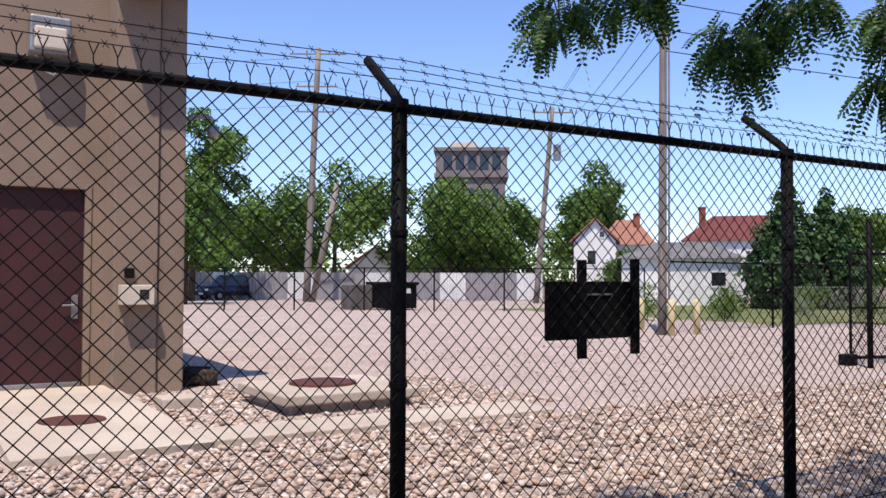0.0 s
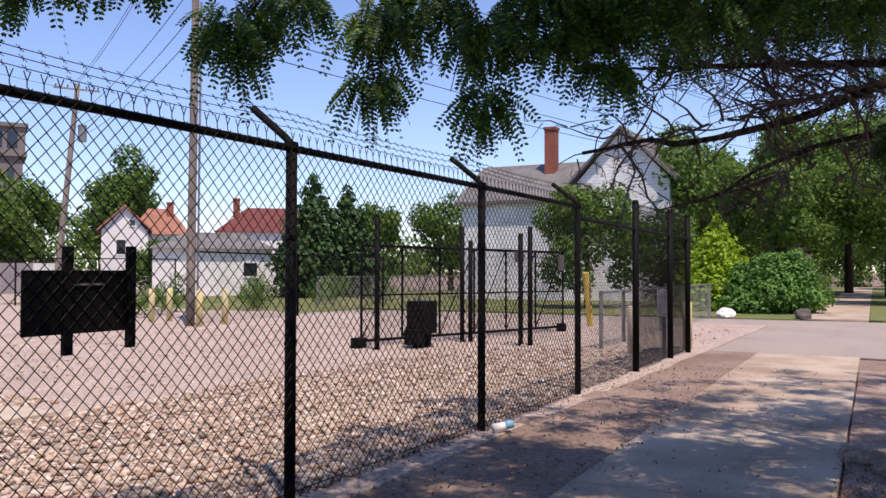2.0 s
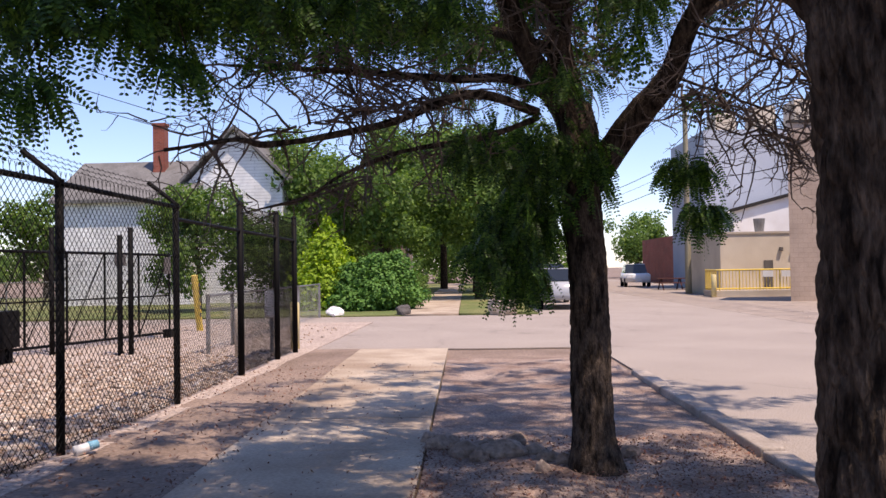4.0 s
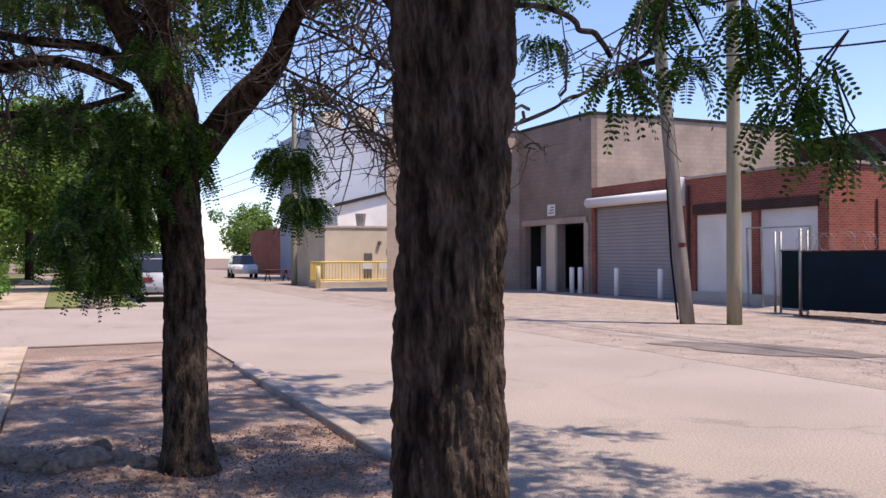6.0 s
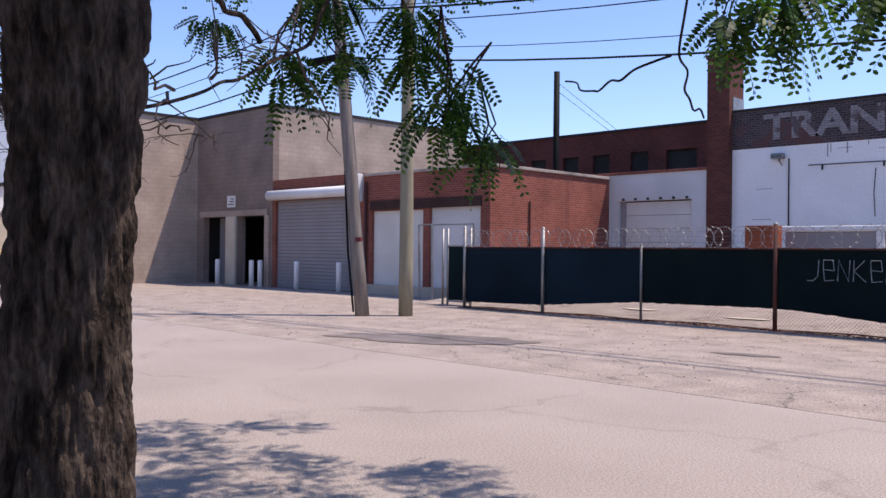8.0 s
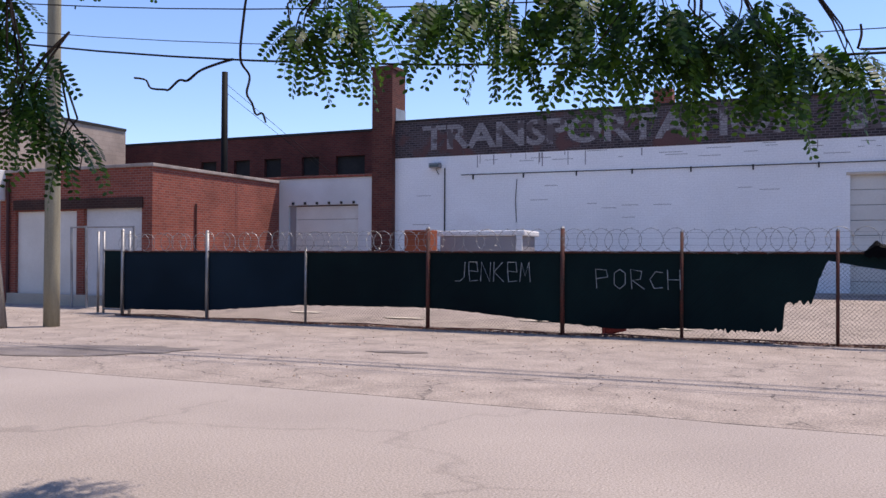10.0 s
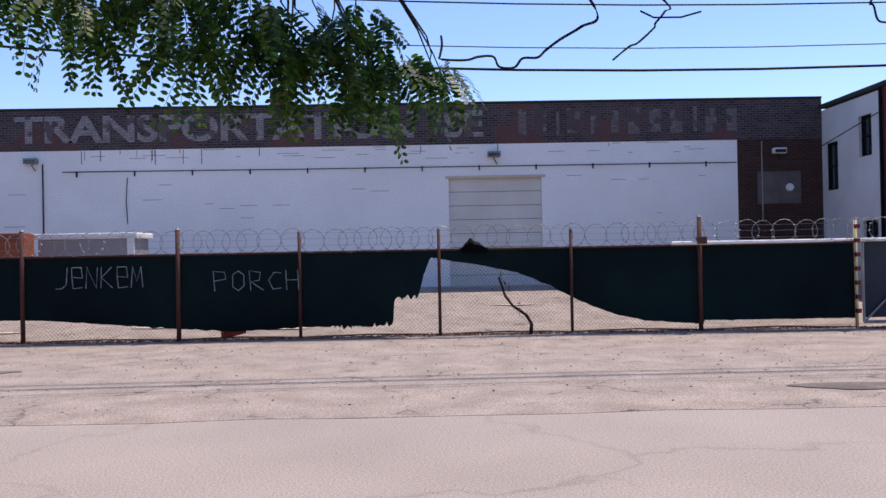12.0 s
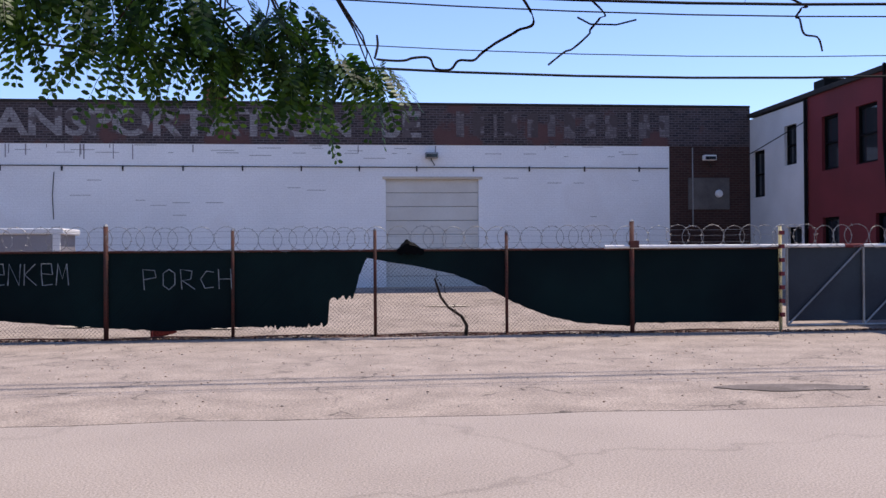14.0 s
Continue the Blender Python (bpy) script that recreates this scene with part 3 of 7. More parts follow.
SCREEN_LOW = [(17.0, 0.16), (14.2, 0.21), (11.4, 0.42), (8.3, 0.46), (7.6, 0.44), (5.2, 0.24), (4.0, 0.16), (2.6, 0.22), (1.5, 0.2), (0.97, 0.24), (0.93, 0.74), (0.47, 0.76), (0.36, 1.2), (0.22, 1.52),
              (-0.3, 1.42), (-0.7, 1.36), (-1.5, 1.18), (-2.1, 0.92), (-2.7, 0.6), (-3.3, 0.36), (-3.9, 0.22), (-4.6, 0.16), (-5.05, 0.14)]


def screen_low(x):
    for (a, za), (b, zb) in zip(SCREEN_LOW, SCREEN_LOW[1:]):
        if b <= x <= a:
            return zb + (za - zb) * (x - b) / (a - b)
    return 0.2


def street_fence():
    f = thing("screened_fence", "rusty chain-link fence hung with a torn dark green windscreen", "fence", "street fences")
    posts = [(16.9, 2.2, 1), (14.1, 2.14, 1), (11.2, 1.72, 1), (8.05, 2.16, 0), (5.08, 2.14, 0), (2.75, 2.05, 0), (0.06, 2.05, 0), (-2.5, 2.0, 0), (-4.98, 2.2, 0), (-7.95, 2.1, 2)]
    for x, h, galv in posts:
        y = fence_y(x)
        r = 0.045 if h > 2.1 else 0.032
        part("post", tube([(x, y, -0.1), (x, y, h)], r, 10), M[("rust", "galv", "paleyellow")[galv]], f, smooth=True)
        part("post_cap", tube([(x, y, h), (x, y, h + 0.04)], [r * 1.2, r * 0.5], 8), M["galv"], f)
    xs = [p[0] for p in posts]
    for a, b in zip(xs, xs[1:]):
        part("top_rail", tube([(a, fence_y(a), 1.66), (b, fence_y(b), 1.66)], 0.022, 8), M["rust"], f)
        part("chain_link_mesh", chain_mesh((a, fence_y(a) + 0.03), (b, fence_y(b) + 0.03), 0.02, 1.68, 0.075, 0.0022, twists=False), M["black"], f)
        part("bottom_rail", tube([(a, fence_y(a), 0.03), ((a + b) / 2, fence_y(a), 0.06), (b, fence_y(b), 0.03)], 0.014, 6), M["rust"], f)
        for z in (1.8, 1.93, 2.04):
            part("barbed_wire", tube([(a, fence_y(a), z), ((a + b) / 2, fence_y((a + b) / 2), z - 0.015), (b, fence_y(b), z)], 0.003, 4), M["galv"], f)
        bm = bmesh.new()
        n = max(6, int((a - b) / 0.03))
        cols = []
        for i in range(n + 1):
            x = a + (b - a) * i / n
            low = screen_low(x)
            low += (0.02 * noise.noise((x * 6, 1, 5)) + (0.09 * noise.noise((x * 17, 2, 5)) + 0.05 * noise.noise((x * 41, 2, 5)) if -0.2 < x < 2.2 else 0)) if low < 1.3 else 0
            col = []
            for j in range(7):
                z = low + (1.655 - low) * j / 6
                col.append(bm.verts.new((x, fence_y(x) - 0.035 - 0.015 * noise.noise((x * 1.5, z * 2, 4)), z)))
            cols.append(col)
        for c, d in zip(cols, cols[1:]):
            for j in range(6):
                bm.faces.new((c[j], d[j], d[j + 1], c[j + 1]))
        part("windscreen", bm, M["navyscreen" if a > 11.5 else "screen"], f, "faded navy windscreen" if a > 11.5 else "", smooth=True)
    # flat razor rings standing on the top rail, one lapping over the next
    bm = bmesh.new()
    ring = [(0.225 * math.cos(2 * math.pi * k / 20), 0.0, 0.225 * math.sin(2 * math.pi * k / 20)) for k in range(21)]
    tube(ring, 0.0055, 4, bm, caps=False)
    for k in range(0, 20, 2):
        p = Vector(ring[k])
        tube([p + Vector((0.022, 0, 0.012)), p - Vector((0.022, 0, 0.012))], 0.006, 3, bm)
    me = emit("razor_ring", bm, M["galv"])
    x, k = 16.8, 0
    rnd = random.Random(8)
    while x > -14.0:
        o = new("razor_ring", me)
        o.parent = f
        o.matrix_local = pose(x, fence_y(x) + 0.02 * (k % 2), 1.89 + rnd.uniform(-0.02, 0.02), rnd.uniform(-8, 8), rnd.uniform(0, 360), rnd.uniform(-18, 18))
        x -= rnd.uniform(0.2, 0.46)
        k += 1
    return f


street_fence()


# ---- buildings across the street ----
def thing_part(parent, name, label=""):
    e = new(name)
    e.parent = parent
    if label:
        e["label"] = label
    return e


def slab_door(parent, plane, u0, u1, z0, z1, n, mat, name="sectional_door", label=""):
    """A sectional door facing the street: stacked panels with their joints."""
    d = thing_part(parent, name, label)
    h = (z1 - z0) / n
    for i in range(n):
        z = z0 + i * h
        part("panel", box(u0, u1, plane - 0.03, plane + 0.03, z + 0.006, z + h - 0.006, 0.01), mat, d)
    part("backing", box(u0, u1, plane - 0.08, plane - 0.05, z0, z1), M["grimy"], d)
    return d


def window_x(parent, plane, y0, y1, z0, z1, bars=True):
    """A dark framed window in a wall that faces +x."""
    w = thing_part(parent, "window")
    part("pane", box(plane - 0.16, plane - 0.14, y0, y1, z0, z1), M["window"], w)
    for a, b, c, d in ((y0, y0 + 0.06, z0, z1), (y1 - 0.06, y1, z0, z1), (y0 + 0.06, y1 - 0.06, z0, z0 + 0.06), (y0 + 0.06, y1 - 0.06, z1 - 0.06, z1), (y0 + 0.06, y1 - 0.06, (z0 + z1) / 2 - 0.02, (z0 + z1) / 2 + 0.02)):
        part("frame", box(plane - 0.14, plane - 0.08, a, b, c, d, 0.004), M["black"], w)
    return w


def lettering(parent, text, x, y, z, size, mat, squeeze=1.0):
    """Flat painted letters on a wall that faces +y, from x towards -x."""
    cu = bpy.data.curves.new("letters", "FONT")
    cu.body, cu.size, cu.extrude, cu.offset = text, size, 0.002, 0.03 * size
    tmp = bpy.data.objects.new("letters", cu)
    scene.collection.objects.link(tmp)
    me = bpy.data.meshes.new_from_object(tmp)
    bpy.data.objects.remove(tmp)
    me.transform(Matrix.Translation((x, y, z)) @ Euler((radians(90), 0, radians(180))).to_matrix().to_4x4() @ Matrix.Diagonal((squeeze, 1, 1, 1)))
    me.materials.append(mat)
    ob = new("lettering", me)
    ob.parent = parent
    return ob, (min(v.co.x for v in me.vertices), max(v.co.x for v in me.vertices))


M["fadedpaint"] = brickwork("faded white lettering on brick", (0.33, 0.31, 0.31), (0.26, 0.24, 0.24), (0.17, 0.15, 0.15), (0.10, 0.082, 0.082), 0.33, wear_scale=2.8)
M["ghostpaint"] = brickwork("ghost of old lettering on brick", (0.22, 0.19, 0.19), (0.15, 0.125, 0.125), (0.11, 0.095, 0.095), (0.08, 0.062, 0.062), 0.4, wear_scale=2.4)

WY = -27.0
wh = thing("white_warehouse", "long white-painted brick warehouse with a faded sign band", "warehouse")
part("wall", wall_with_holes("x", WY, -0.35, -9.35, 13.85, -0.2, 4.95, [(-3.28, -0.42, 0.5, 3.95)]), M["whitebrick"], wh, "white-painted brick wall")
part("sign_band", box(-12.0, 13.85, WY - 0.36, WY + 0.012, 4.95, 6.18), M["signbrick"], wh, "blackened brick sign band")
part("brick_end", box(-12.0, -9.352, WY - 0.35, WY, -0.2, 4.95), M["darkbrick2"], wh, "bare dark brick end bay")
part("coping", box(-12.0, 13.9, WY - 0.42, WY + 0.05, 6.18, 6.25, 0.01), M["dark"], wh)
part("roof", box(-12.0, 13.8, -48, WY - 0.36, 5.95, 6.05), M["roof_grey"], wh)
part("side_wall", box(13.5, 13.85, -48, WY - 0.36, -0.2, 5.95), M["darkbrick"], wh)
slab_door(wh, WY - 0.14, -3.28, -0.42, 0.5, 3.92, 8, M["doorwhite"], "sectional_door", "white sectional steel door")
part("door_lintel", box(-3.4, -0.32, WY - 0.02, WY + 0.03, 3.9, 3.98, 0.008), M["cream"], wh)
part("door_sill", box(-3.7, -0.1, WY - 0.2, WY + 0.55, 0.35, 0.6, 0.01), M["pad"], wh)
chim = part("chimney", box(13.78, 14.56, WY - 0.75, WY + 0.25, -0.1, 8.0), M["chimbrick"], wh, "square red brick chimney in a shaded tone")
part("cap", box(13.73, 14.61, WY - 0.8, WY + 0.3, 8.0, 8.14, 0.02), M["chimbrick"], chim)
part("flashing", box(13.76, 14.0, WY - 0.76, WY + 0.0, 6.2, 6.7, 0.01), M["galv"], chim)
part("small_chimney", box(4.75, 5.35, WY - 2.6, WY - 2.0, 6.0, 7.1), M["redbrick"], wh)
part("conduit", tube([(11.3, WY + 0.03, 4.3), (4.0, WY + 0.03, 4.27), (-9.3, WY + 0.03, 4.25)], 0.014, 6), M["dark"], wh)
for k in range(12):
    part("conduit_clip", box(10.9 - k * 1.75, 10.86 - k * 1.75, WY + 0.004, WY + 0.04, 4.14, 4.3), M["dark"], wh)
part("drain_pipe", tube([(11.9, WY + 0.03, 4.55), (11.9, WY + 0.03, 1.6)], 0.022, 6), M["dark"], wh)
part("cable", tube([(9.35, WY + 0.02, 4.1), (9.4, WY + 0.02, 3.4), (9.36, WY + 0.02, 2.7)], 0.012, 5), M["dark"], wh)
for x, z, m in ((12.2, 4.62, "galv"), (-1.82, 4.6, "galv"), (-10.6, 4.56, "white")):
    lamp = thing("wall_lamp", "small grey floodlight fixed to the warehouse wall", "wall lamp", "warehouse wall lamps")
    part("housing", box(x - 0.2, x + 0.2, WY + 0.05, WY + 0.26, z - 0.07, z + 0.1, 0.025), M[m], lamp)
    part("lens", box(x - 0.17, x + 0.17, WY + 0.262, WY + 0.27, z - 0.05, z + 0.05), M["window"], lamp)
    part("bracket", tube([(x, WY + 0.0, z - 0.02), (x, WY + 0.08, z - 0.12), (x - 0.1, WY + 0.06, z - 0.28)], 0.015, 5), M["dark"], lamp)
part("meter_panel", box(-11.3, -9.95, WY + 0.002, WY + 0.04, 2.95, 3.95, 0.01), M["grimy"], wh, "grimy grey access panel")
part("dish", tube([(-10.95, WY + 0.04, 3.45), (-10.95, WY + 0.12, 3.45)], [0.13, 0.1], 12), M["white"], wh)
part("conduit", tube([(-10.1, WY + 0.03, 4.9), (-10.1, WY + 0.03, 2.4)], 0.02, 6), M["galv"], wh)

rnd = random.Random(12)
for k in range(46):
    x, z = rnd.uniform(-8.5, 12.5), rnd.choice((rnd.uniform(4.5, 4.9), rnd.uniform(2.6, 4.2)))
    if -3.4 < x < -0.3 and z < 4.0:
        continue
    z = round(z / 0.075) * 0.075 + 0.0375
    part("open_joint", box(x, x + rnd.uniform(0.12, 0.7), WY + 0.001, WY + 0.004, z - 0.006, z + 0.006), M["grimy"], wh)
for k in range(16):
    x = rnd.uniform(-8.5, 12.5)
    part("drip_stain", box(x, x + rnd.uniform(0.015, 0.04), WY + 0.001, WY + 0.003, 4.93 - rnd.uniform(0.1, 0.45), 4.93), M["shutter"], wh)
ob, (lo, hi) = lettering(wh, "TRANSPORTATION", 12.7, WY + 0.016, 5.22, 1.1, M["fadedpaint"])
ob.data.transform(Matrix.Translation((12.75, 0, 0)) @ Matrix.Diagonal(((12.75 - 0.62) / (hi - lo), 1, 1, 1)) @ Matrix.Translation((-hi, 0, 0)))
ob, (lo, hi) = lettering(wh, "SE", -0.3, WY + 0.016, 5.2, 1.1, M["fadedpaint"], 1.15)
x = -2.6
for k, w in enumerate((0.3, 0.42, 0.12, 0.5, 0.42, 0.3, 0.45, 0.42, 0.5, 0.14, 0.45, 0.4)):
    part("worn_letter_bar", box(x - w * 0.8, x, WY + 0.013, WY + 0.017, 5.2 + 0.03 * (k % 2), 6.0 - 0.05 * (k % 3)), M["ghostpaint"], wh)
    x -= w + 0.22

an = thing("white_garage", "low white rendered garage between brick buildings", "garage")
part("wall", wall_with_holes("x", -26.8, -0.3, 14.56, 19.5, -0.2, 4.35, [(15.12, 18.0, 0.5, 3.4)]), M["garagewhite"], an)
part("coping", box(14.56, 19.5, -27.15, -26.74, 4.35, 4.44, 0.01), M["redbrick"], an)
part("roof", box(14.56, 19.5, -33, -27.1, 4.1, 4.2), M["roof_grey"], an)
slab_door(an, -26.95, 15.12, 17.75, 0.5, 3.36, 6, M["doorwhite"], "sectional_door", "white sectional steel door")
part("door_jamb", box(17.75, 18.0, -26.98, -26.9, 0.5, 3.4), M["shutter"], an)
for k in range(6):
    part("bracket", box(15.25 + k * 0.5, 15.3 + k * 0.5, -26.8, -26.7, 3.42, 3.5), M["dark"], an)
db = thing("brick_block", "dark red brick factory block with small openings", "factory")
wins = [(18.3, 19.75, 4.6, 5.95), (20.6, 21.5, 4.6, 5.98), (22.6, 23.5, 4.6, 5.98), (24.3, 25.2, 4.6, 5.98), (26.2, 27.1, 4.6, 5.98)]
part("wall", wall_with_holes("x", -33.0, -0.3, 13.9, 42, -0.2, 6.95, wins), M["darkbrick"], db)
part("coping", box(13.9, 42, -33.4, -32.95, 6.95, 7.05), M["dark"], db)
part("roof", box(13.9, 42, -50, -33.3, 6.7, 6.8), M["roof_grey"], db)
# flat near-black sheets put the openings' shade into colour
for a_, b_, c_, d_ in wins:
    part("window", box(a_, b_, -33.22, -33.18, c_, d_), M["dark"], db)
part("roof_vent", box(16.6, 17.4, -33.9, -33.3, 7.05, 7.25, 0.03), M["white"], db)

FR = -20.3
rb = thing("red_brick_shop", "low red brick workshop with white doors", "workshop")
part("front_wall", wall_with_holes("x", FR, -0.3, 18.4, 24.55, -0.1, 4.2, [(18.8, 21.1, 0.32, 3.0), (21.4, 24.05, 0.32, 2.95)]), M["redbrick"], rb)
part("side_wall", box(18.4, 18.7, -26.78, FR - 0.3, -0.1, 4.2), M["redbrick"], rb)
part("coping", box(18.34, 18.76, -26.75, FR + 0.05, 4.2, 4.3, 0.015), M["kerb"], rb)
part("coping", box(18.76, 24.55, FR - 0.36, FR + 0.05, 4.2, 4.3, 0.015), M["kerb"], rb)
part("roof", box(18.7, 24.55, -26.7, FR - 0.3, 3.9, 4.0), M["roof_grey"], rb)
slab_door(rb, FR - 0.14, 18.8, 21.1, 0.32, 3.0, 1, M["garagewhite"], "white_door")
slab_door(rb, FR - 0.14, 21.4, 24.05, 0.32, 2.95, 1, M["doorwhite"], "white_door")
part("plinth", box(18.5, 24.3, FR, FR + 0.12, -0.1, 0.34, 0.01), M["pad"], rb)
part("brick_fringe", box(18.75, 24.1, FR, FR + 0.05, 2.98, 3.3), M["darkbrick2"], rb)
part("drain_pipe", tube([(24.3, FR + 0.08, 4.0), (24.3, FR + 0.08, 0.1)], 0.05, 8), M["maroon"], rb)
part("wall_pipe", tube([(18.36, -22.2, 3.2), (18.36, -22.2, 0.3)], 0.03, 6), M["rust"], rb)

sb = thing("shutter_bay", "grey roller shutter bay under a rounded white hood", "loading bay")
part("wall", wall_with_holes("x", FR - 0.02, -0.3, 24.55, 30.3, -0.1, 4.35, [(24.75, 30.1, 0.0, 3.5)]), M["redbrick"], sb)
part("hood", tube([(24.6, FR + 0.14, 3.72), (30.35, FR + 0.14, 3.72)], 0.2, 16), M["white"], sb, "rounded white steel hood", smooth=True)
part("hood_end", box(24.5, 24.75, FR, FR + 0.3, 3.3, 4.3, 0.02), M["white"], sb)
n = 26
shut = thing_part(sb, "shutter", "grey ribbed steel shutter")
for i in range(n):
    part("slat", box(24.75, 30.1, FR - 0.2, FR - 0.14 + 0.004 * (i % 2), i * 3.56 / n + 0.02, (i + 1) * 3.56 / n + 0.012, 0.006), M["shutter"], shut)
part("roof", box(24.55, 30.3, -33, FR - 0.3, 4.0, 4.1), M["roof_grey"], sb)

td = thing("tan_hall", "tall tan block hall with a dark loading dock", "warehouse")
# same tan block as the side, its shade put into the colour
part("front_wall", wall_with_holes("x", FR, -0.3, 30.3, 36.35, -0.1, 7.4, [(30.75, 32.95, 0.0, 2.95), (33.7, 35.8, 0.0, 2.95)]), M["taupe"], td, "tan block front in a darker shade tone")
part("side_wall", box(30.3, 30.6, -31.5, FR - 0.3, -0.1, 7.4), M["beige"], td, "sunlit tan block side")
part("roof", box(30.6, 36.35, -31.5, FR - 0.3, 7.1, 7.25), M["roof_grey"], td)
part("coping", box(30.25, 30.65, -31.5, FR + 0.05, 7.4, 7.52), M["dark"], td)
part("coping", box(30.65, 36.35, FR - 0.35, FR + 0.05, 7.4, 7.52), M["dark"], td)
part("dock_lintel", box(30.6, 36.0, FR, FR + 0.08, 2.95, 3.22, 0.01), M["beige"], td)
part("dock_column", box(32.95, 33.7, FR + 0.0, FR + 0.14, 0.0, 2.95, 0.03), M["cream"], td, "chipped cream dock column")
part("dock_jamb", box(30.45, 30.75, FR, FR + 0.1, 0.0, 2.95, 0.02), M["beige"], td)
part("dock_door", box(33.7, 35.8, FR - 0.9, FR - 0.85, 0, 2.95), M["shutter"], td)
# near-black sheets paint the dock's shade and stop light leaking through
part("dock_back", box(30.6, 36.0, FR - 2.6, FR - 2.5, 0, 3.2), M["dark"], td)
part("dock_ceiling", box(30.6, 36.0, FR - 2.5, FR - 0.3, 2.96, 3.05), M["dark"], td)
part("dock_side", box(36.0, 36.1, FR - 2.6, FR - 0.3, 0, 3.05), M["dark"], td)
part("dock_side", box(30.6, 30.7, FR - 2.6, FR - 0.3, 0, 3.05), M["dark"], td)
part("wall_sign", box(33.1, 33.75, FR + 0.003, FR + 0.03, 3.35, 3.85, 0.004), M["white"], td, "small white square sign")
for k in range(3):
    part("sign_bar", box(33.2, 33.65 - 0.1 * k, FR + 0.031, FR + 0.034, 3.45 + 0.12 * k, 3.5 + 0.12 * k), M["grimy"], td)

th = thing("projecting_hall", "tan block wing standing forward towards the street", "warehouse")
bm = bmesh.new()
low = [bm.verts.new((x, y, -0.1)) for x, y in ((36.35, FR - 0.3), (36.35, -13.6), (39.6, -15.1), (39.6, FR - 0.3))]
top = [bm.verts.new((v.co.x, v.co.y, 7.4)) for v in low]
bm.faces.new(low)
bm.faces.new(top[::-1])
for i in range(4):
    bm.faces.new((low[(i + 1) % 4], low[i], top[i], top[(i + 1) % 4]))
bmesh.ops.recalc_face_normals(bm, faces=bm.faces)
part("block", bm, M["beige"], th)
part("coping", box(36.28, 36.6, FR - 0.3, -13.65, 7.4, 7.52), M["dark"], th)


# ---- foliage and bark ----
RNG = np.random.default_rng(7)


def quads_mesh(name, verts, mat, per=4):
    """A mesh from an array of loose polygons with per corners each."""
    v = np.asarray(verts, dtype=np.float32).reshape(-1, 3)
    n = len(v) // per
    me = bpy.data.meshes.new(name)
    me.vertices.add(len(v))
    me.vertices.foreach_set("co", v.ravel())
    me.loops.add(n * per)
    me.loops.foreach_set("vertex_index", np.arange(n * per, dtype=np.int32))
    me.polygons.add(n)
    me.polygons.foreach_set("loop_start", np.arange(0, n * per, per, dtype=np.int32))
    me.update(calc_edges=True)
    me.materials.append(mat)
    return me


def unit(a):
    return a / np.maximum(np.linalg.norm(a, axis=-1, keepdims=True), 1e-9)


def pinnate(bases, dirs, length, pairs=12, leaflet=(0.034, 0.0125)):
    """Compound leaves: a drooping stalk with leaflets in pairs. Returns loose six-cornered faces."""
    n = len(bases)
    down = np.array([0, 0, -1.0])
    s = np.linspace(0.14, 1.0, pairs)
    L = length[:, None, None]
    bend = RNG.uniform(0.25, 0.8, (n, 1, 1))
    pts = bases[:, None, :] + dirs[:, None, :] * s[None, :, None] * L + down * (bend * s[None, :, None] ** 2) * L
    tang = unit(dirs[:, None, :] + down * (2 * bend * s[None, :, None]))
    face = unit(RNG.normal(size=(n, 1, 3)) + np.array([0, 0, 0.9]))
    side = unit(np.cross(tang, face + 0 * tang))
    flat = np.cross(tang, side)
    taper = (0.55 + 0.5 * np.sin(np.pi * np.clip(s * 0.8 + 0.15, 0, 1)))[None, :, None]
    out = []
    for sg in (1, -1):
        d = unit(side * sg + tang * 0.45 + flat * RNG.normal(0, 0.22, (n, 1, 1)) + RNG.normal(size=pts.shape) * 0.07)
        w = unit(np.cross(d, flat)) * leaflet[1] * 0.5
        ll = leaflet[0] * taper * RNG.uniform(0.88, 1.12, size=(n, pairs, 1))
        a = pts + d * 0.002
        out.append(np.stack([a, a + d * ll * 0.3 + w, a + d * ll * 0.72 + w * 0.85, a + d * ll, a + d * ll * 0.72 - w * 0.85, a + d * ll * 0.3 - w], axis=2))
    q = np.concatenate([o.reshape(-1, 6, 3) for o in out])
    up = side[:, 0] * 0.0011
    mid, e = pts[:, pairs // 2], pts[:, -1]
    stalk = np.stack([bases - up, mid - up, e - up * 0.5, e + up * 0.5, mid + up, bases + up], axis=1)
    return np.concatenate([q, stalk])


def leaf_cluster(c, r, rz, n, spread=1.0, pairs=12, leaflet=(0.034, 0.0125)):
    """Hanging sprays round a point: the leaves stand out from the middle and droop."""
    c = np.array(c)
    d = unit(RNG.normal(size=(n, 3)) * np.array([1, 1, 0.8]))
    rad = RNG.uniform(0, 1, (n, 1)) ** 0.6
    b = c + np.array([0, 0, 0.3 * rz + 0.09]) + d * rad * np.array([r, r, rz]) * 0.72
    dd = unit(d * np.array([1, 1, 0.35]) * 0.7 + RNG.normal(size=(n, 3)) * np.array([0.45, 0.45, 0.3]) + np.array([0, 0, -0.55 * spread]))
    return pinnate(b, dd, RNG.uniform(0.12, 0.19, n), pairs, leaflet)


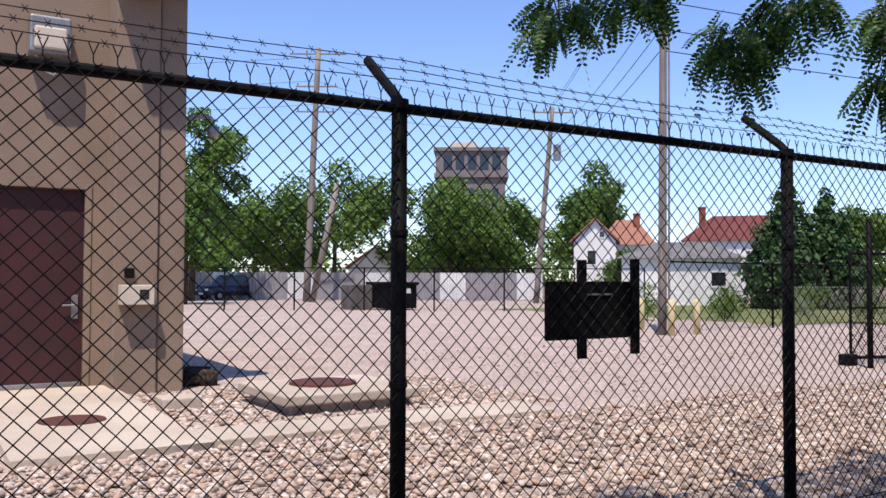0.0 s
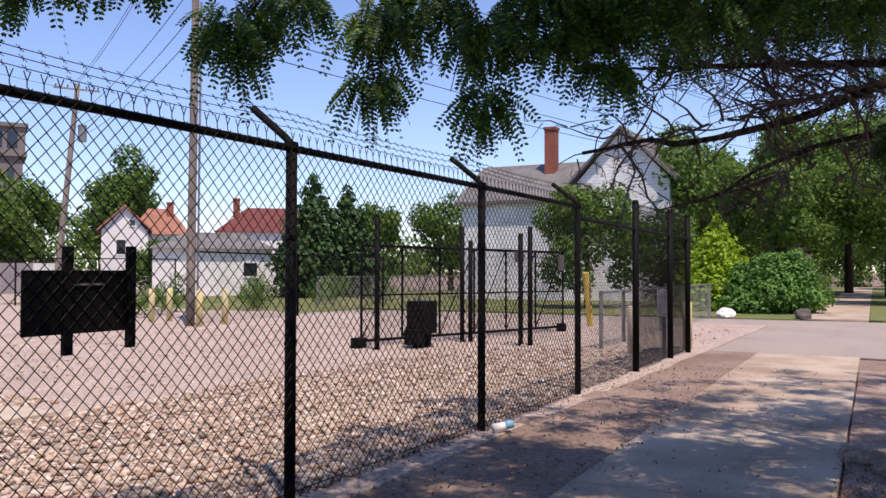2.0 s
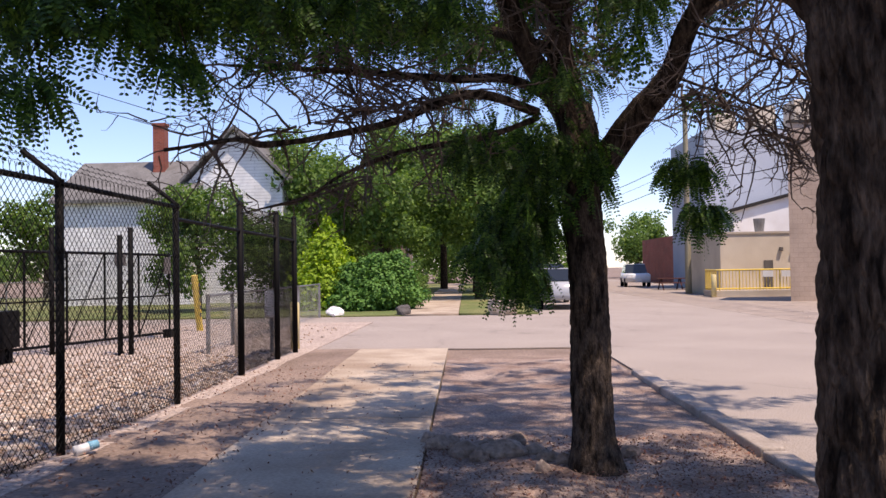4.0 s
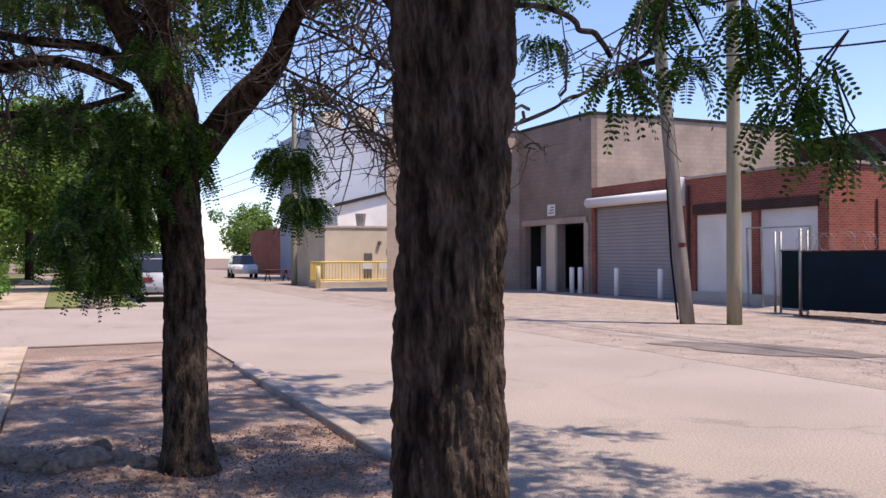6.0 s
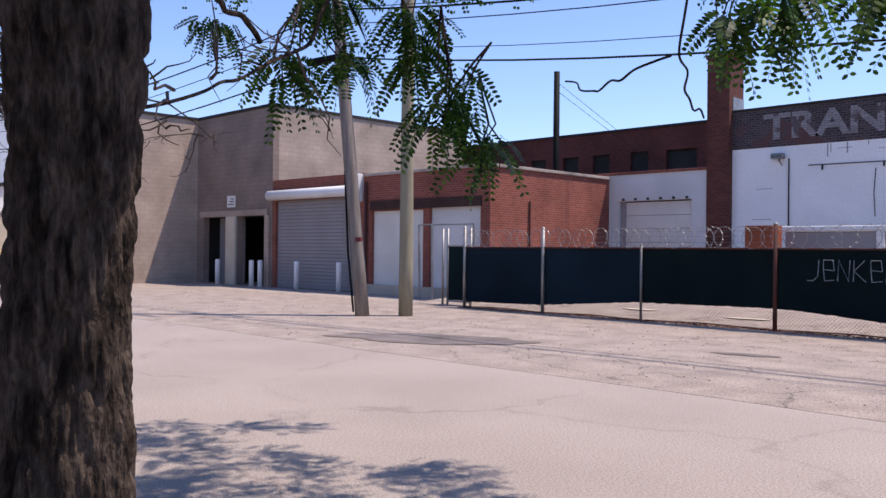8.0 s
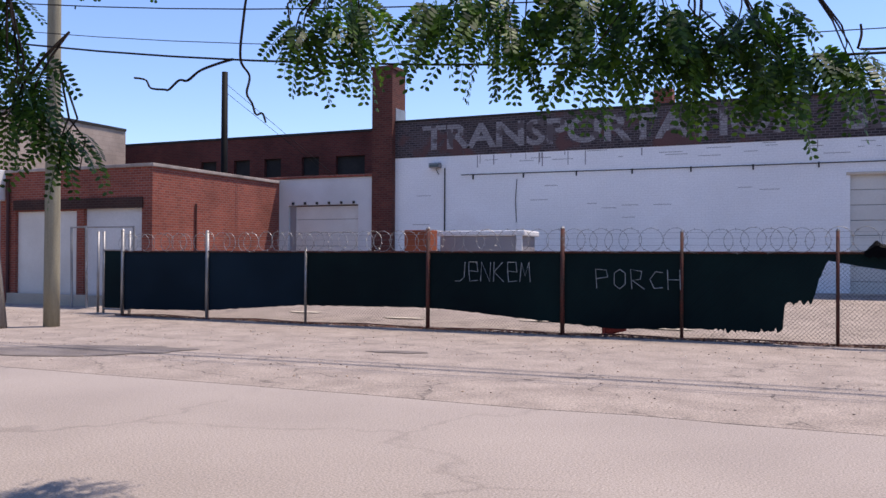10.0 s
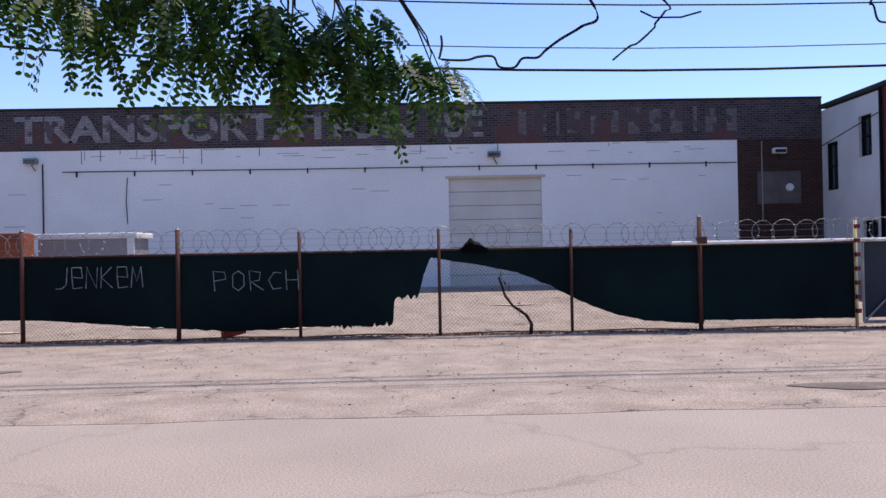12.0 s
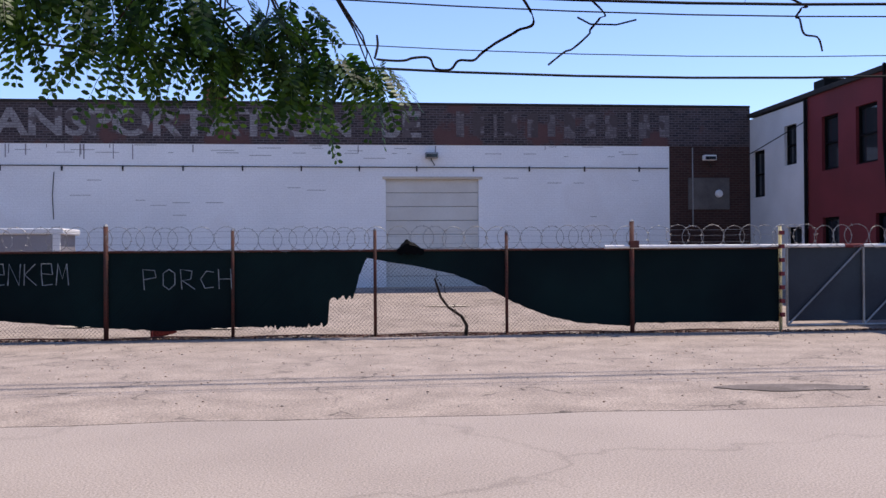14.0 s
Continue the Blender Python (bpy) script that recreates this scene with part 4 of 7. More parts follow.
def shade_canopy(c, r, rz, clumps, n=34, pairs=4, leaflet=(0.052, 0.031)):
    """Separate clumps of leaves with gaps between, added mostly out of view for shade."""
    out = []
    for _ in range(clumps):
        a, u = RNG.uniform(0, 2 * np.pi), r * RNG.uniform(0, 1) ** 0.5
        out.append(leaf_cluster((c[0] + u * np.cos(a), c[1] + u * np.sin(a), c[2] + rz * RNG.uniform(-1, 1)), 0.3, 0.16, n, 1.0, pairs, leaflet))
    return np.concatenate(out)


def branchlets(clusters, bm, rise=0.28, seed=4):
    """Thin dark twigs that run down from above into hanging leaf clusters."""
    rnd = random.Random(seed)
    for x, y, z, r, rz in clusters:
        top = Vector((x + rnd.uniform(-0.2, 0.2), y + rnd.uniform(-0.15, 0.15), z + rz + rise))
        heart = Vector((x, y, z + 0.2 * rz))
        for k in range(3):
            end = heart + Vector((rnd.uniform(-0.7, 0.7) * r, rnd.uniform(-0.7, 0.7) * r, rnd.uniform(-0.7, 0.3) * rz))
            mid = top.lerp(heart, 0.55) + Vector((rnd.uniform(-0.05, 0.05), rnd.uniform(-0.05, 0.05), 0))
            pts = [top, top.lerp(mid, 0.5) + Vector((0.015, -0.01, 0.01)), mid, mid.lerp(end, 0.5) + Vector((rnd.uniform(-0.03, 0.03), rnd.uniform(-0.03, 0.03), 0.02)), end]
            tube(pts, [0.004, 0.004, 0.0036, 0.0028, 0.0018], 4, bm, caps=False)
    return bm


def sun_gap(quads):
    """Removes leaves along the sun's path so that a sun patch reaches the near trunk."""
    c = quads.mean(axis=1)
    keep = np.ones(len(c), bool)
    for z0 in (0.1, 0.4, 0.7, 1.0, 1.25):
        dz = c[:, 2] - z0
        far = np.hypot(c[:, 0] - 2.25 + 0.30 * dz, c[:, 1] + 1.18 + 0.325 * dz)
        keep &= (far > 0.2) | (dz < 0.8)
    return quads[keep]


def blob_leaves(centres, n, size, squash=1.0, up=0.25):
    """Leaf clumps on lumpy shells: centres are (x, y, z, r)."""
    w = np.array([c[3] ** 2 for c in centres])
    k = RNG.choice(len(centres), n, p=w / w.sum())
    c = np.array([c[:3] for c in centres])[k]
    r = np.array([c[3] for c in centres])[k]
    d = unit(RNG.normal(size=(n, 3)))
    rad = r * RNG.uniform(0.55, 1.08, n) * (1 + 0.18 * np.sin(d[:, 0] * 7 + k) * np.cos(d[:, 1] * 6 + d[:, 2] * 5))
    p = c + d * rad[:, None] * np.array([1, 1, squash])
    nrm = unit(d + RNG.normal(size=(n, 3)) * 0.7 + np.array([0, 0, up]))
    t = unit(np.cross(nrm, RNG.normal(size=(n, 3))))
    b = np.cross(nrm, t)
    s = size * RNG.uniform(0.5, 1.3, n)[:, None]
    return np.stack([p - t * s, p - b * s * 0.6 + nrm * s * 0.15, p + t * s, p + b * s * 0.6 + nrm * s * 0.15], 1)


def bark_tube(points, radii, sides, rings, relief, seed=0.0):
    """A trunk or limb with furrowed bark in its mesh."""
    pts = [Vector(p) for p in points]
    vs, fs = [], []
    seg = len(pts) - 1
    n0 = None
    for i in range(rings + 1):
        u = i / rings * seg
        k = min(int(u), seg - 1)
        f = u - k
        p0, p1, p2, p3 = pts[max(k - 1, 0)], pts[k], pts[k + 1], pts[min(k + 2, seg)]
        p = 0.5 * ((2 * p1) + (p2 - p0) * f + (2 * p0 - 5 * p1 + 4 * p2 - p3) * f * f + (3 * p1 - p0 - 3 * p2 + p3) * f ** 3)
        r = radii[k] * (1 - f) + radii[k + 1] * f
        d = (p2 - p1).normalized()
        if n0 is None:
            n0 = d.orthogonal().normalized()
        n0 = (n0 - d * n0.dot(d)).normalized()
        b = d.cross(n0)
        for j in range(sides):
            a = 2 * math.pi * j / sides
            o = n0 * math.cos(a) + b * math.sin(a)
            q = p + o * r
            wob = noise.noise((q.x * 3 + seed, q.y * 3, q.z * 1.5)) * 0.12 * r
            if relief > 0.005:
                tw = q.z * 0.9 + 0.35 * noise.noise((math.cos(a) * 1.5, math.sin(a) * 1.5 + seed, q.z * 4))
                pos = Vector((math.cos(a + tw * 0.35) * r * 46 + seed, math.sin(a + tw * 0.35) * r * 46, q.z * 9.0))
                far = noise.voronoi(pos)[0]
                plate = min(1.0, (far[1] - far[0]) * 2.2)
                rough = noise.noise(pos * 2.3) * 0.5 + noise.noise(pos * 0.5) * 0.9 + noise.noise(pos * 5.0) * 0.2
            else:
                plate, rough = 0.5, noise.noise(q * 30) * 0.5
            vs.append(p + o * (r + relief * (plate * 1.1 - 0.6 + rough) + wob))
    for i in range(rings):
        for j in range(sides):
            k = (j + 1) % sides
            fs.append((i * sides + j, i * sides + k, (i + 1) * sides + k, (i + 1) * sides + j))
    return [tuple(v) for v in vs], fs


def raw_part(name, me, parent, label=""):
    ob = new(name, me)
    ob.parent = parent
    if label:
        ob["label"] = label
    return ob


def limb(parent, points, r0, r1, relief=0.006, sides=14, name="limb", mat="bark"):
    if r0 < 0.02:
        rj, fine = random.Random(int(points[0][0] * 1000)), []
        for a, b in zip(points, points[1:]):
            for k in range(3):
                c = Vector(a).lerp(Vector(b), k / 3)
                j = 0.012 if k else 0.003
                fine.append((c.x + rj.uniform(-j, j), c.y + rj.uniform(-j, j), c.z + rj.uniform(-j, j)))
        points, r0 = fine + [points[-1]], r0 * 0.7
    n = len(points)
    radii = [r0 + (r1 - r0) * i / (n - 1) for i in range(n)]
    vs, fs = bark_tube(points, radii, sides, n * 7, relief, points[0][0] * 3)
    return raw_part(name, raw(name, vs, fs, M[mat], True), parent)


def twigs(start, towards, n, length, bm, droop=0.3, r=0.006, depth=2, rnd=None):
    """Bare crooked twigs that fork, from along a line."""
    rnd = rnd or random.Random(3)
    for _ in range(n):
        u = rnd.uniform(0.1, 1)
        p = Vector(start).lerp(Vector(towards), u)
        d = Vector((rnd.gauss(0, 1), rnd.gauss(0, 1), rnd.gauss(0, 0.7) - droop)).normalized()
        pts, q = [p.copy()], p.copy()
        ln = length * rnd.uniform(0.5, 1.2)
        for k in range(5):
            d = (d + Vector((rnd.gauss(0, 0.35), rnd.gauss(0, 0.35), rnd.gauss(0, 0.3) - droop * 0.3))).normalized()
            q = q + d * ln / 5
            pts.append(q.copy())
        tube(pts, [r * (1 - 0.7 * k / 5) for k in range(6)], 4, bm, caps=False)
        if depth > 1:
            twigs(pts[1], pts[-1], 3, length * 0.45, bm, droop, r * 0.55, depth - 1, rnd)
    return bm


# ---- two street trees ----
tree1 = thing("street_tree", "honey locust with dark ridged bark and hanging leaves beside the kerb", "tree", "street trees")
vs, fs = bark_tube([(2.34, -1.07, -0.1), (2.325, -1.06, 0.35), (2.29, -1.06, 1.0), (2.26, -1.06, 1.6), (2.245, -1.05, 2.1), (2.24, -1.03, 2.7), (2.22, -1.0, 3.6)], [0.18, 0.132, 0.113, 0.111, 0.13, 0.15, 0.12], 190, 460, 0.0125)
raw_part("trunk", raw("trunk", vs, fs, M["bark"], True), tree1, "deeply furrowed dark trunk")
limb(tree1, [(2.24, -1.05, 2.0), (2.36, -0.80, 2.35), (2.6, -0.5, 2.9), (3.0, 0.2, 3.4), (3.4, 1.2, 3.5), (3.6, 2.2, 3.3)], 0.07, 0.015)
limb(tree1, [(2.24, -1.05, 2.5), (2.0, -1.6, 3.0), (1.6, -2.4, 3.2), (1.1, -3.0, 3.0), (0.8, -3.25, 2.6)], 0.06, 0.012)
limb(tree1, [(2.24, -1.05, 2.75), (2.6, -1.6, 3.1), (3.0, -2.3, 3.1), (3.2, -2.6, 2.9)], 0.05, 0.012)
limb(tree1, [(2.24, -1.05, 3.2), (1.4, -0.6, 4.2), (0.4, -0.2, 4.8), (-0.6, 0.4, 5.0)], 0.06, 0.015)
limb(tree1, [(2.24, -1.05, 3.4), (2.6, -0.6, 4.6), (3.2, 0.2, 5.6)], 0.07, 0.02)
limb(tree1, [(2.20, -1.06, 2.08), (2.3, -1.36, 2.10), (2.35, -1.47, 2.08), (2.42, -1.57, 2.05)], 0.010, 0.007, 0.0015, 8, "dead_stub")
limb(tree1, [(2.36, -1.06, 1.78), (2.68, -1.56, 1.96), (2.94, -1.87, 2.09), (3.13, -2.24, 2.29), (3.2, -2.5, 2.7)], 0.006, 0.008, 0.001, 6, "thin_branch")
limb(tree1, [(1.6, -2.4, 3.2), (1.74, -2.43, 2.4), (1.83, -2.53, 2.09), (1.82, -2.57, 1.97), (1.79, -2.59, 1.92)], 0.006, 0.003, 0.001, 6, "thin_branch")
limb(tree1, [(1.85, -2.52, 2.09), (2.03, -2.54, 2.05), (2.15, -2.58, 2.04), (2.22, -2.53, 2.07)], 0.006, 0.003, 0.001, 6, "thin_branch")
limb(tree1, [(0.8, -3.25, 2.6), (0.71, -3.19, 2.37), (0.67, -3.24, 2.22), (0.57, -3.28, 2.09), (0.45, -3.3, 2.04)], 0.006, 0.003, 0.001, 6, "thin_branch")
limb(tree1, [(1.1, -3.0, 3.0), (0.2, -3.0, 2.7), (-0.17, -3.01, 2.2), (-0.04, -3.06, 2.11), (0.05, -3.08, 2.07), (0.15, -3.08, 2.1), (0.25, -3.09, 2.1), (0.25, -3.07, 2.16)], 0.007, 0.003, 0.001, 6, "thin_branch")
limb(tree1, [(0.2, -3.0, 2.7), (-0.40, -3.16, 2.27), (-0.37, -3.18, 2.2), (-0.26, -3.23, 2.12)], 0.005, 0.003, 0.001, 6, "thin_branch")
limb(tree1, [(0.2, -3.0, 2.7), (-0.90, -2.98, 2.25), (-0.91, -2.98, 2.2), (-0.97, -2.97, 2.11)], 0.005, 0.003, 0.001, 6, "thin_branch")
bm = bmesh.new()
twigs((2.36, -1.06, 1.78), (3.1, -2.2, 2.25), 9, 0.45, bm, 0.1, 0.005)
twigs((0.3, -3.0, 2.6), (-0.9, -3.0, 2.3), 4, 0.35, bm, 0.2, 0.004)
twigs((2.5, -0.6, 2.9), (3.5, 1.6, 3.4), 8, 0.7, bm, 0.4, 0.007)
tagged(part("twig_mass", bm, M["twig"], tree1, "bare crooked twigs"), kind="stuff")

# hanging leaf clusters of the near tree: place, half width, half height, leaves
NEAR = [
    (2.39, 2.69, 2.53, 0.13, 0.17), (2.70, 2.61, 2.68, 0.22, 0.11), (3.22, 2.45, 2.46, 0.19, 0.26), (3.39, 2.26, 2.66, 0.17, 0.12), (3.53, 1.88, 2.51, 0.19, 0.19),
    (3.52, 1.92, 2.26, 0.13, 0.15), (3.69, 1.72, 2.63, 0.23, 0.18), (3.69, 1.44, 2.43, 0.18, 0.24), (3.70, 1.44, 2.16, 0.11, 0.15), (3.87, 1.22, 2.65, 0.25, 0.15),
    (4.05, 1.04, 2.63, 0.21, 0.21), (4.13, 0.80, 2.68, 0.28, 0.15), (4.32, 0.58, 2.65, 0.21, 0.16), (4.53, 0.29, 2.73, 0.30, 0.16), (4.77, -0.07, 2.78, 0.30, 0.11),
    (3.90, 1.16, 2.48, 0.15, 0.14), (4.07, 1.00, 2.36, 0.12, 0.10), (4.27, 1.10, 2.62, 0.18, 0.18),
]
NEAR2 = [
    (3.38, -2.27, 2.14, 0.12, 0.11), (3.37, -2.52, 2.43, 0.16, 0.16), (3.34, -2.59, 2.20, 0.10, 0.10), (3.16, -2.75, 2.38, 0.12, 0.15), (3.15, -2.77, 2.23, 0.10, 0.13),
    (2.85, -2.71, 2.02, 0.16, 0.12), (2.90, -2.64, 1.97, 0.09, 0.06), (2.77, -2.80, 1.84, 0.07, 0.11), (2.02, -3.36, 2.5, 0.14, 0.06),
]
NEAR3 = [
    (1.75, -2.97, 2.26, 0.13, 0.09), (1.89, -2.92, 2.23, 0.04, 0.06), (1.46, -3.06, 2.30, 0.12, 0.07), (1.26, -3.13, 2.23, 0.17, 0.12), (1.02, -3.15, 2.25, 0.17, 0.13),
    (0.97, -3.17, 2.11, 0.09, 0.07), (0.78, -3.18, 2.20, 0.14, 0.10), (0.67, -3.22, 2.10, 0.12, 0.09), (0.52, -3.26, 2.18, 0.17, 0.11), (0.41, -3.30, 2.05, 0.14, 0.09),
    (0.26, -3.35, 2.08, 0.09, 0.06),
]
leaves = [leaf_cluster(c[:3], c[3], c[4], int(1450 * c[3] * c[4]) + 17) for c in NEAR]
leaves += [leaf_cluster(c[:3], c[3] * 0.9, c[4], int(1000 * c[3] * c[4]) + 7) for c in NEAR2]
leaves += [leaf_cluster((c[0], c[1], c[2] - 0.05), c[3], c[4], int(1500 * c[3] * c[4]) + 8) for c in NEAR3]
tagged(part("leaf_twig", branchlets(NEAR + NEAR2 + NEAR3, bmesh.new()), M["bark"], tree1, "thin dark leaf twigs"), kind="stuff")
# clumps above the view, placed to dapple road, walk and fence strip
for c in ((3.2, 2.2, 3.5, 1.1, 0.25), (2.4, 0.6, 4.2, 1.3, 0.5), (3.0, -2.2, 3.4, 0.9, 0.3), (0.2, -0.4, 4.9, 1.3, 0.4), (4.2, 1.2, 3.7, 1.0, 0.3), (2.6, -0.8, 5.2, 1.5, 0.6), (4.4, -0.8, 4.6, 1.2, 0.4), (4.2, -5.0, 4.0, 0.9, 0.25), (3.6, -5.6, 4.0, 0.8, 0.25), (5.8, -5.5, 4.0, 0.9, 0.25), (4.5, 1.6, 4.3, 1.1, 0.3), (6.0, 1.7, 4.5, 1.1, 0.3), (5.2, 0.4, 4.6, 1.1, 0.3), (7.4, 1.8, 4.8, 1.1, 0.3), (1.4, 0.2, 4.6, 1.3, 0.5), (3.6, 0.2, 4.8, 1.3, 0.5)):
    leaves.append(shade_canopy(c[:3], c[3], c[4], 11, 38))
# unseen clusters added on the sun's path to shade the upper trunk
for c in ((1.88, -1.45, 3.2, 0.22, 0.12), (1.78, -1.58, 3.4, 0.25, 0.15), (1.95, -1.6, 3.5, 0.25, 0.15), (1.7, -1.4, 3.6, 0.25, 0.15), (2.0, -1.3, 3.6, 0.2, 0.15)):
    leaves.append(leaf_cluster(c[:3], c[3], c[4], 150))
for i in range(4):
    for j in range(3):
        leaves.append(shade_canopy((1.6 + 1.4 * i, -0.6 + 1.1 * j, 4.8), 0.9, 0.4, 9, 38))
# unseen high layer added to cut sky light and ground bounce round the trunk
for i in range(6):
    for j in range(5):
        leaves.append(shade_canopy((-3.0 + 1.5 * i, -4.6 + 1.25 * j, 6.6), 0.95, 0.5, 14, 28, 3, (0.08, 0.05)))
raw_part("crown", quads_mesh("crown", sun_gap(np.concatenate(leaves)), LEAF, 6), tree1, "hanging pinnate green leaves")

tree2 = thing("street_tree", "honey locust with forked limbs and many bare twigs", "tree", "street trees")
vs, fs = bark_tube([(7.0, -1.17, -0.05), (7.0, -1.15, 0.25), (7.0, -1.14, 0.8), (7.02, -1.14, 1.4), (7.06, -1.1, 2.0), (7.16, -1.12, 2.5), (7.2, -1.08, 2.8)], [0.25, 0.175, 0.15, 0.142, 0.145, 0.155, 0.14], 90, 200, 0.009, 5.0)
raw_part("trunk", raw("trunk", vs, fs, M["bark"], True), tree2, "furrowed brown trunk")
for pts, r0, r1 in (
    ([(7.16, -1.12, 2.3), (7.21, -1.02, 2.74), (7.06, -0.78, 3.09), (6.98, -0.61, 3.44), (6.77, -0.44, 3.9), (6.5, -0.1, 4.6)], 0.12, 0.06),
    ([(7.2, -1.1, 2.7), (7.11, -0.96, 3.24), (6.97, -0.99, 3.72), (6.82, -0.94, 4.3), (6.9, -0.9, 5.4)], 0.12, 0.05),
    ([(7.15, -1.18, 2.2), (7.06, -1.48, 2.63), (6.84, -1.74, 2.95), (6.61, -1.86, 3.32), (6.31, -2.16, 3.7), (5.9, -2.5, 4.4)], 0.12, 0.05),
    ([(7.2, -1.05, 2.78), (6.99, -0.61, 2.98), (6.8, -0.16, 2.96), (6.57, 0.28, 2.95), (6.31, 0.71, 2.93), (6.0, 1.3, 2.9)], 0.045, 0.012),
    ([(7.03, -0.78, 2.74), (6.73, -0.28, 2.83), (6.44, 0.27, 2.59), (6.2, 0.69, 2.46), (5.94, 1.05, 2.37), (5.78, 1.22, 2.38), (5.6, 1.6, 2.3)], 0.036, 0.01),
    ([(7.04, -0.78, 2.7), (6.78, -0.36, 2.52), (6.58, 0.21, 2.4), (6.45, 0.63, 2.23), (6.32, 0.88, 2.06), (6.2, 1.3, 1.95)], 0.024, 0.006),
    ([(7.17, -0.96, 2.38), (7.1, -0.7, 2.32), (7.01, -0.52, 2.35)], 0.042, 0.016),
    ([(6.84, -1.74, 2.95), (6.58, -2.06, 2.78), (6.33, -2.32, 2.57), (6.22, -2.44, 2.28)], 0.018, 0.006),
    ([(6.9, -0.95, 3.5), (6.2, -0.2, 3.7), (5.4, 0.5, 3.6), (4.6, 1.2, 3.5)], 0.04, 0.012),
    ([(6.77, -0.44, 3.9), (5.8, -0.5, 4.2), (4.9, -0.4, 4.3), (4.1, 0.1, 4.2)], 0.045, 0.012),
    ([(7.1, -1.0, 3.2), (7.7, -0.3, 3.6), (8.3, 0.6, 3.8), (9.0, 1.4, 3.9)], 0.05, 0.012),
    ([(6.61, -1.86, 3.32), (7.3, -2.5, 3.7), (8.2, -3.1, 3.9)], 0.04, 0.012),
    ([(6.64, -1.83, 3.24), (6.39, -2.13, 3.06), (6.13, -2.41, 2.82), (5.9, -2.6, 2.5)], 0.018, 0.006),
):
    limb(tree2, pts, r0, r1)
rt = random.Random(11)
bm = bmesh.new()
for a, b, n, ln in (((6.9, -0.5, 2.95), (6.0, 1.3, 2.9), 50, 0.8), ((6.73, -0.28, 2.83), (5.7, 1.4, 2.35), 50, 0.7), ((6.78, -0.36, 2.52), (6.3, 1.0, 2.0), 26, 0.5), ((6.84, -1.74, 2.95), (6.22, -2.44, 2.3), 40, 0.7), ((6.6, -1.86, 3.3), (5.9, -2.6, 2.6), 44, 0.8), ((6.9, -1.0, 3.2), (6.5, -0.3, 4.0), 26, 0.8), ((7.0, -0.9, 3.3), (6.8, -1.3, 4.0), 22, 0.8), ((6.2, -0.2, 3.7), (4.6, 1.2, 3.5), 22, 0.9), ((5.8, -0.5, 4.2), (4.1, 0.1, 4.2), 16, 0.9), ((7.7, -0.3, 3.6), (9.0, 1.4, 3.9), 20, 1.0), ((7.3, -2.5, 3.7), (8.2, -3.1, 3.9), 14, 0.9)):
    twigs(a, b, n, ln, bm, 0.12, 0.011, 3, rt)
tagged(part("twig_mass", bm, M["twig"], tree2, "dense bare grey twigs"), kind="stuff")
FAR2 = [
    (4.9, 1.0, 2.85, 0.25, 0.15), (5.8, 1.0, 2.8, 0.2, 0.15), (5.32, 1.17, 3.01, 0.4, 0.14), (5.25, 0.85, 2.98, 0.3, 0.16), (5.74, 0.33, 2.98, 0.3, 0.18), (5.95, 0.22, 2.96, 0.25, 0.2), (5.94, -0.18, 3.12, 0.3, 0.2),
    (7.05, -0.87, 2.28, 0.36, 0.36), (7.0, -0.75, 1.80, 0.36, 0.42), (6.85, -0.60, 1.38, 0.27, 0.2), (6.8, -0.35, 1.55, 0.2, 0.2), (6.95, -1.15, 2.12, 0.2, 0.42), (6.93, -1.89, 2.14, 0.28, 0.22), (6.74, -1.92, 1.82, 0.18, 0.16), (6.22, -1.33, 3.26, 0.3, 0.22),
    (7.13, -0.88, 3.53, 0.48, 0.26), (6.80, -1.52, 3.42, 0.34, 0.21), (6.71, 0.03, 3.24, 0.40, 0.24), (6.64, 0.69, 3.07, 0.34, 0.23), (6.42, 1.10, 3.10, 0.33, 0.18), (7.14, -0.49, 1.74, 0.26, 0.34),
    (7.13, -0.61, 1.36, 0.30, 0.17), (7.65, -0.30, 3.29, 0.46, 0.25), (7.47, -0.93, 3.40, 0.39, 0.26), (7.19, -1.55, 3.31, 0.30, 0.21), (7.45, -0.76, 2.15, 0.34, 0.46), (7.59, -0.46, 1.56, 0.29, 0.34), (7.75, -0.58, 2.60, 0.52, 0.26),
    (8.93, -0.12, 3.14, 0.44, 0.30), (8.65, -0.75, 3.29, 0.40, 0.25), (8.18, -1.31, 3.14, 0.29, 0.24), (8.86, -0.30, 2.65, 0.44, 0.25), (7.54, -0.04, 3.23, 0.29, 0.24),
    (5.19, -3.03, 2.77, 0.17, 0.10), (6.86, -0.70, 1.68, 0.2, 0.4), (6.5, -0.3, 2.25, 0.3, 0.22), (6.6, -0.9, 2.75, 0.3, 0.25),
]
leaves = [leaf_cluster(c[:3], c[3], c[4], int((1100 if c[2] < 2.4 else 420) * c[3] * c[4]) + (36 if c[2] < 2.4 else 12), 1.5) for c in FAR2]
# clumps mostly above the view, placed to shade verge and sidewalk
for c in ((6.8, -0.6, 4.6, 1.6, 0.6), (6.2, 0.6, 4.1, 1.2, 0.4), (6.4, -2.0, 4.4, 1.2, 0.5), (7.6, -0.9, 4.2, 1.4, 0.6), (5.6, 0.2, 4.2, 1.2, 0.4), (8.4, 0.0, 4.0, 1.2, 0.5), (8.2, -1.8, 3.6, 1.2, 0.5), (6.0, -1.2, 4.8, 1.4, 0.6), (9.0, -4.6, 4.6, 1.2, 0.4), (7.4, -3.6, 4.6, 1.2, 0.4), (8.0, 1.0, 4.4, 1.2, 0.4)):
    leaves.append(shade_canopy(c[:3], c[3], c[4], 11, 38))
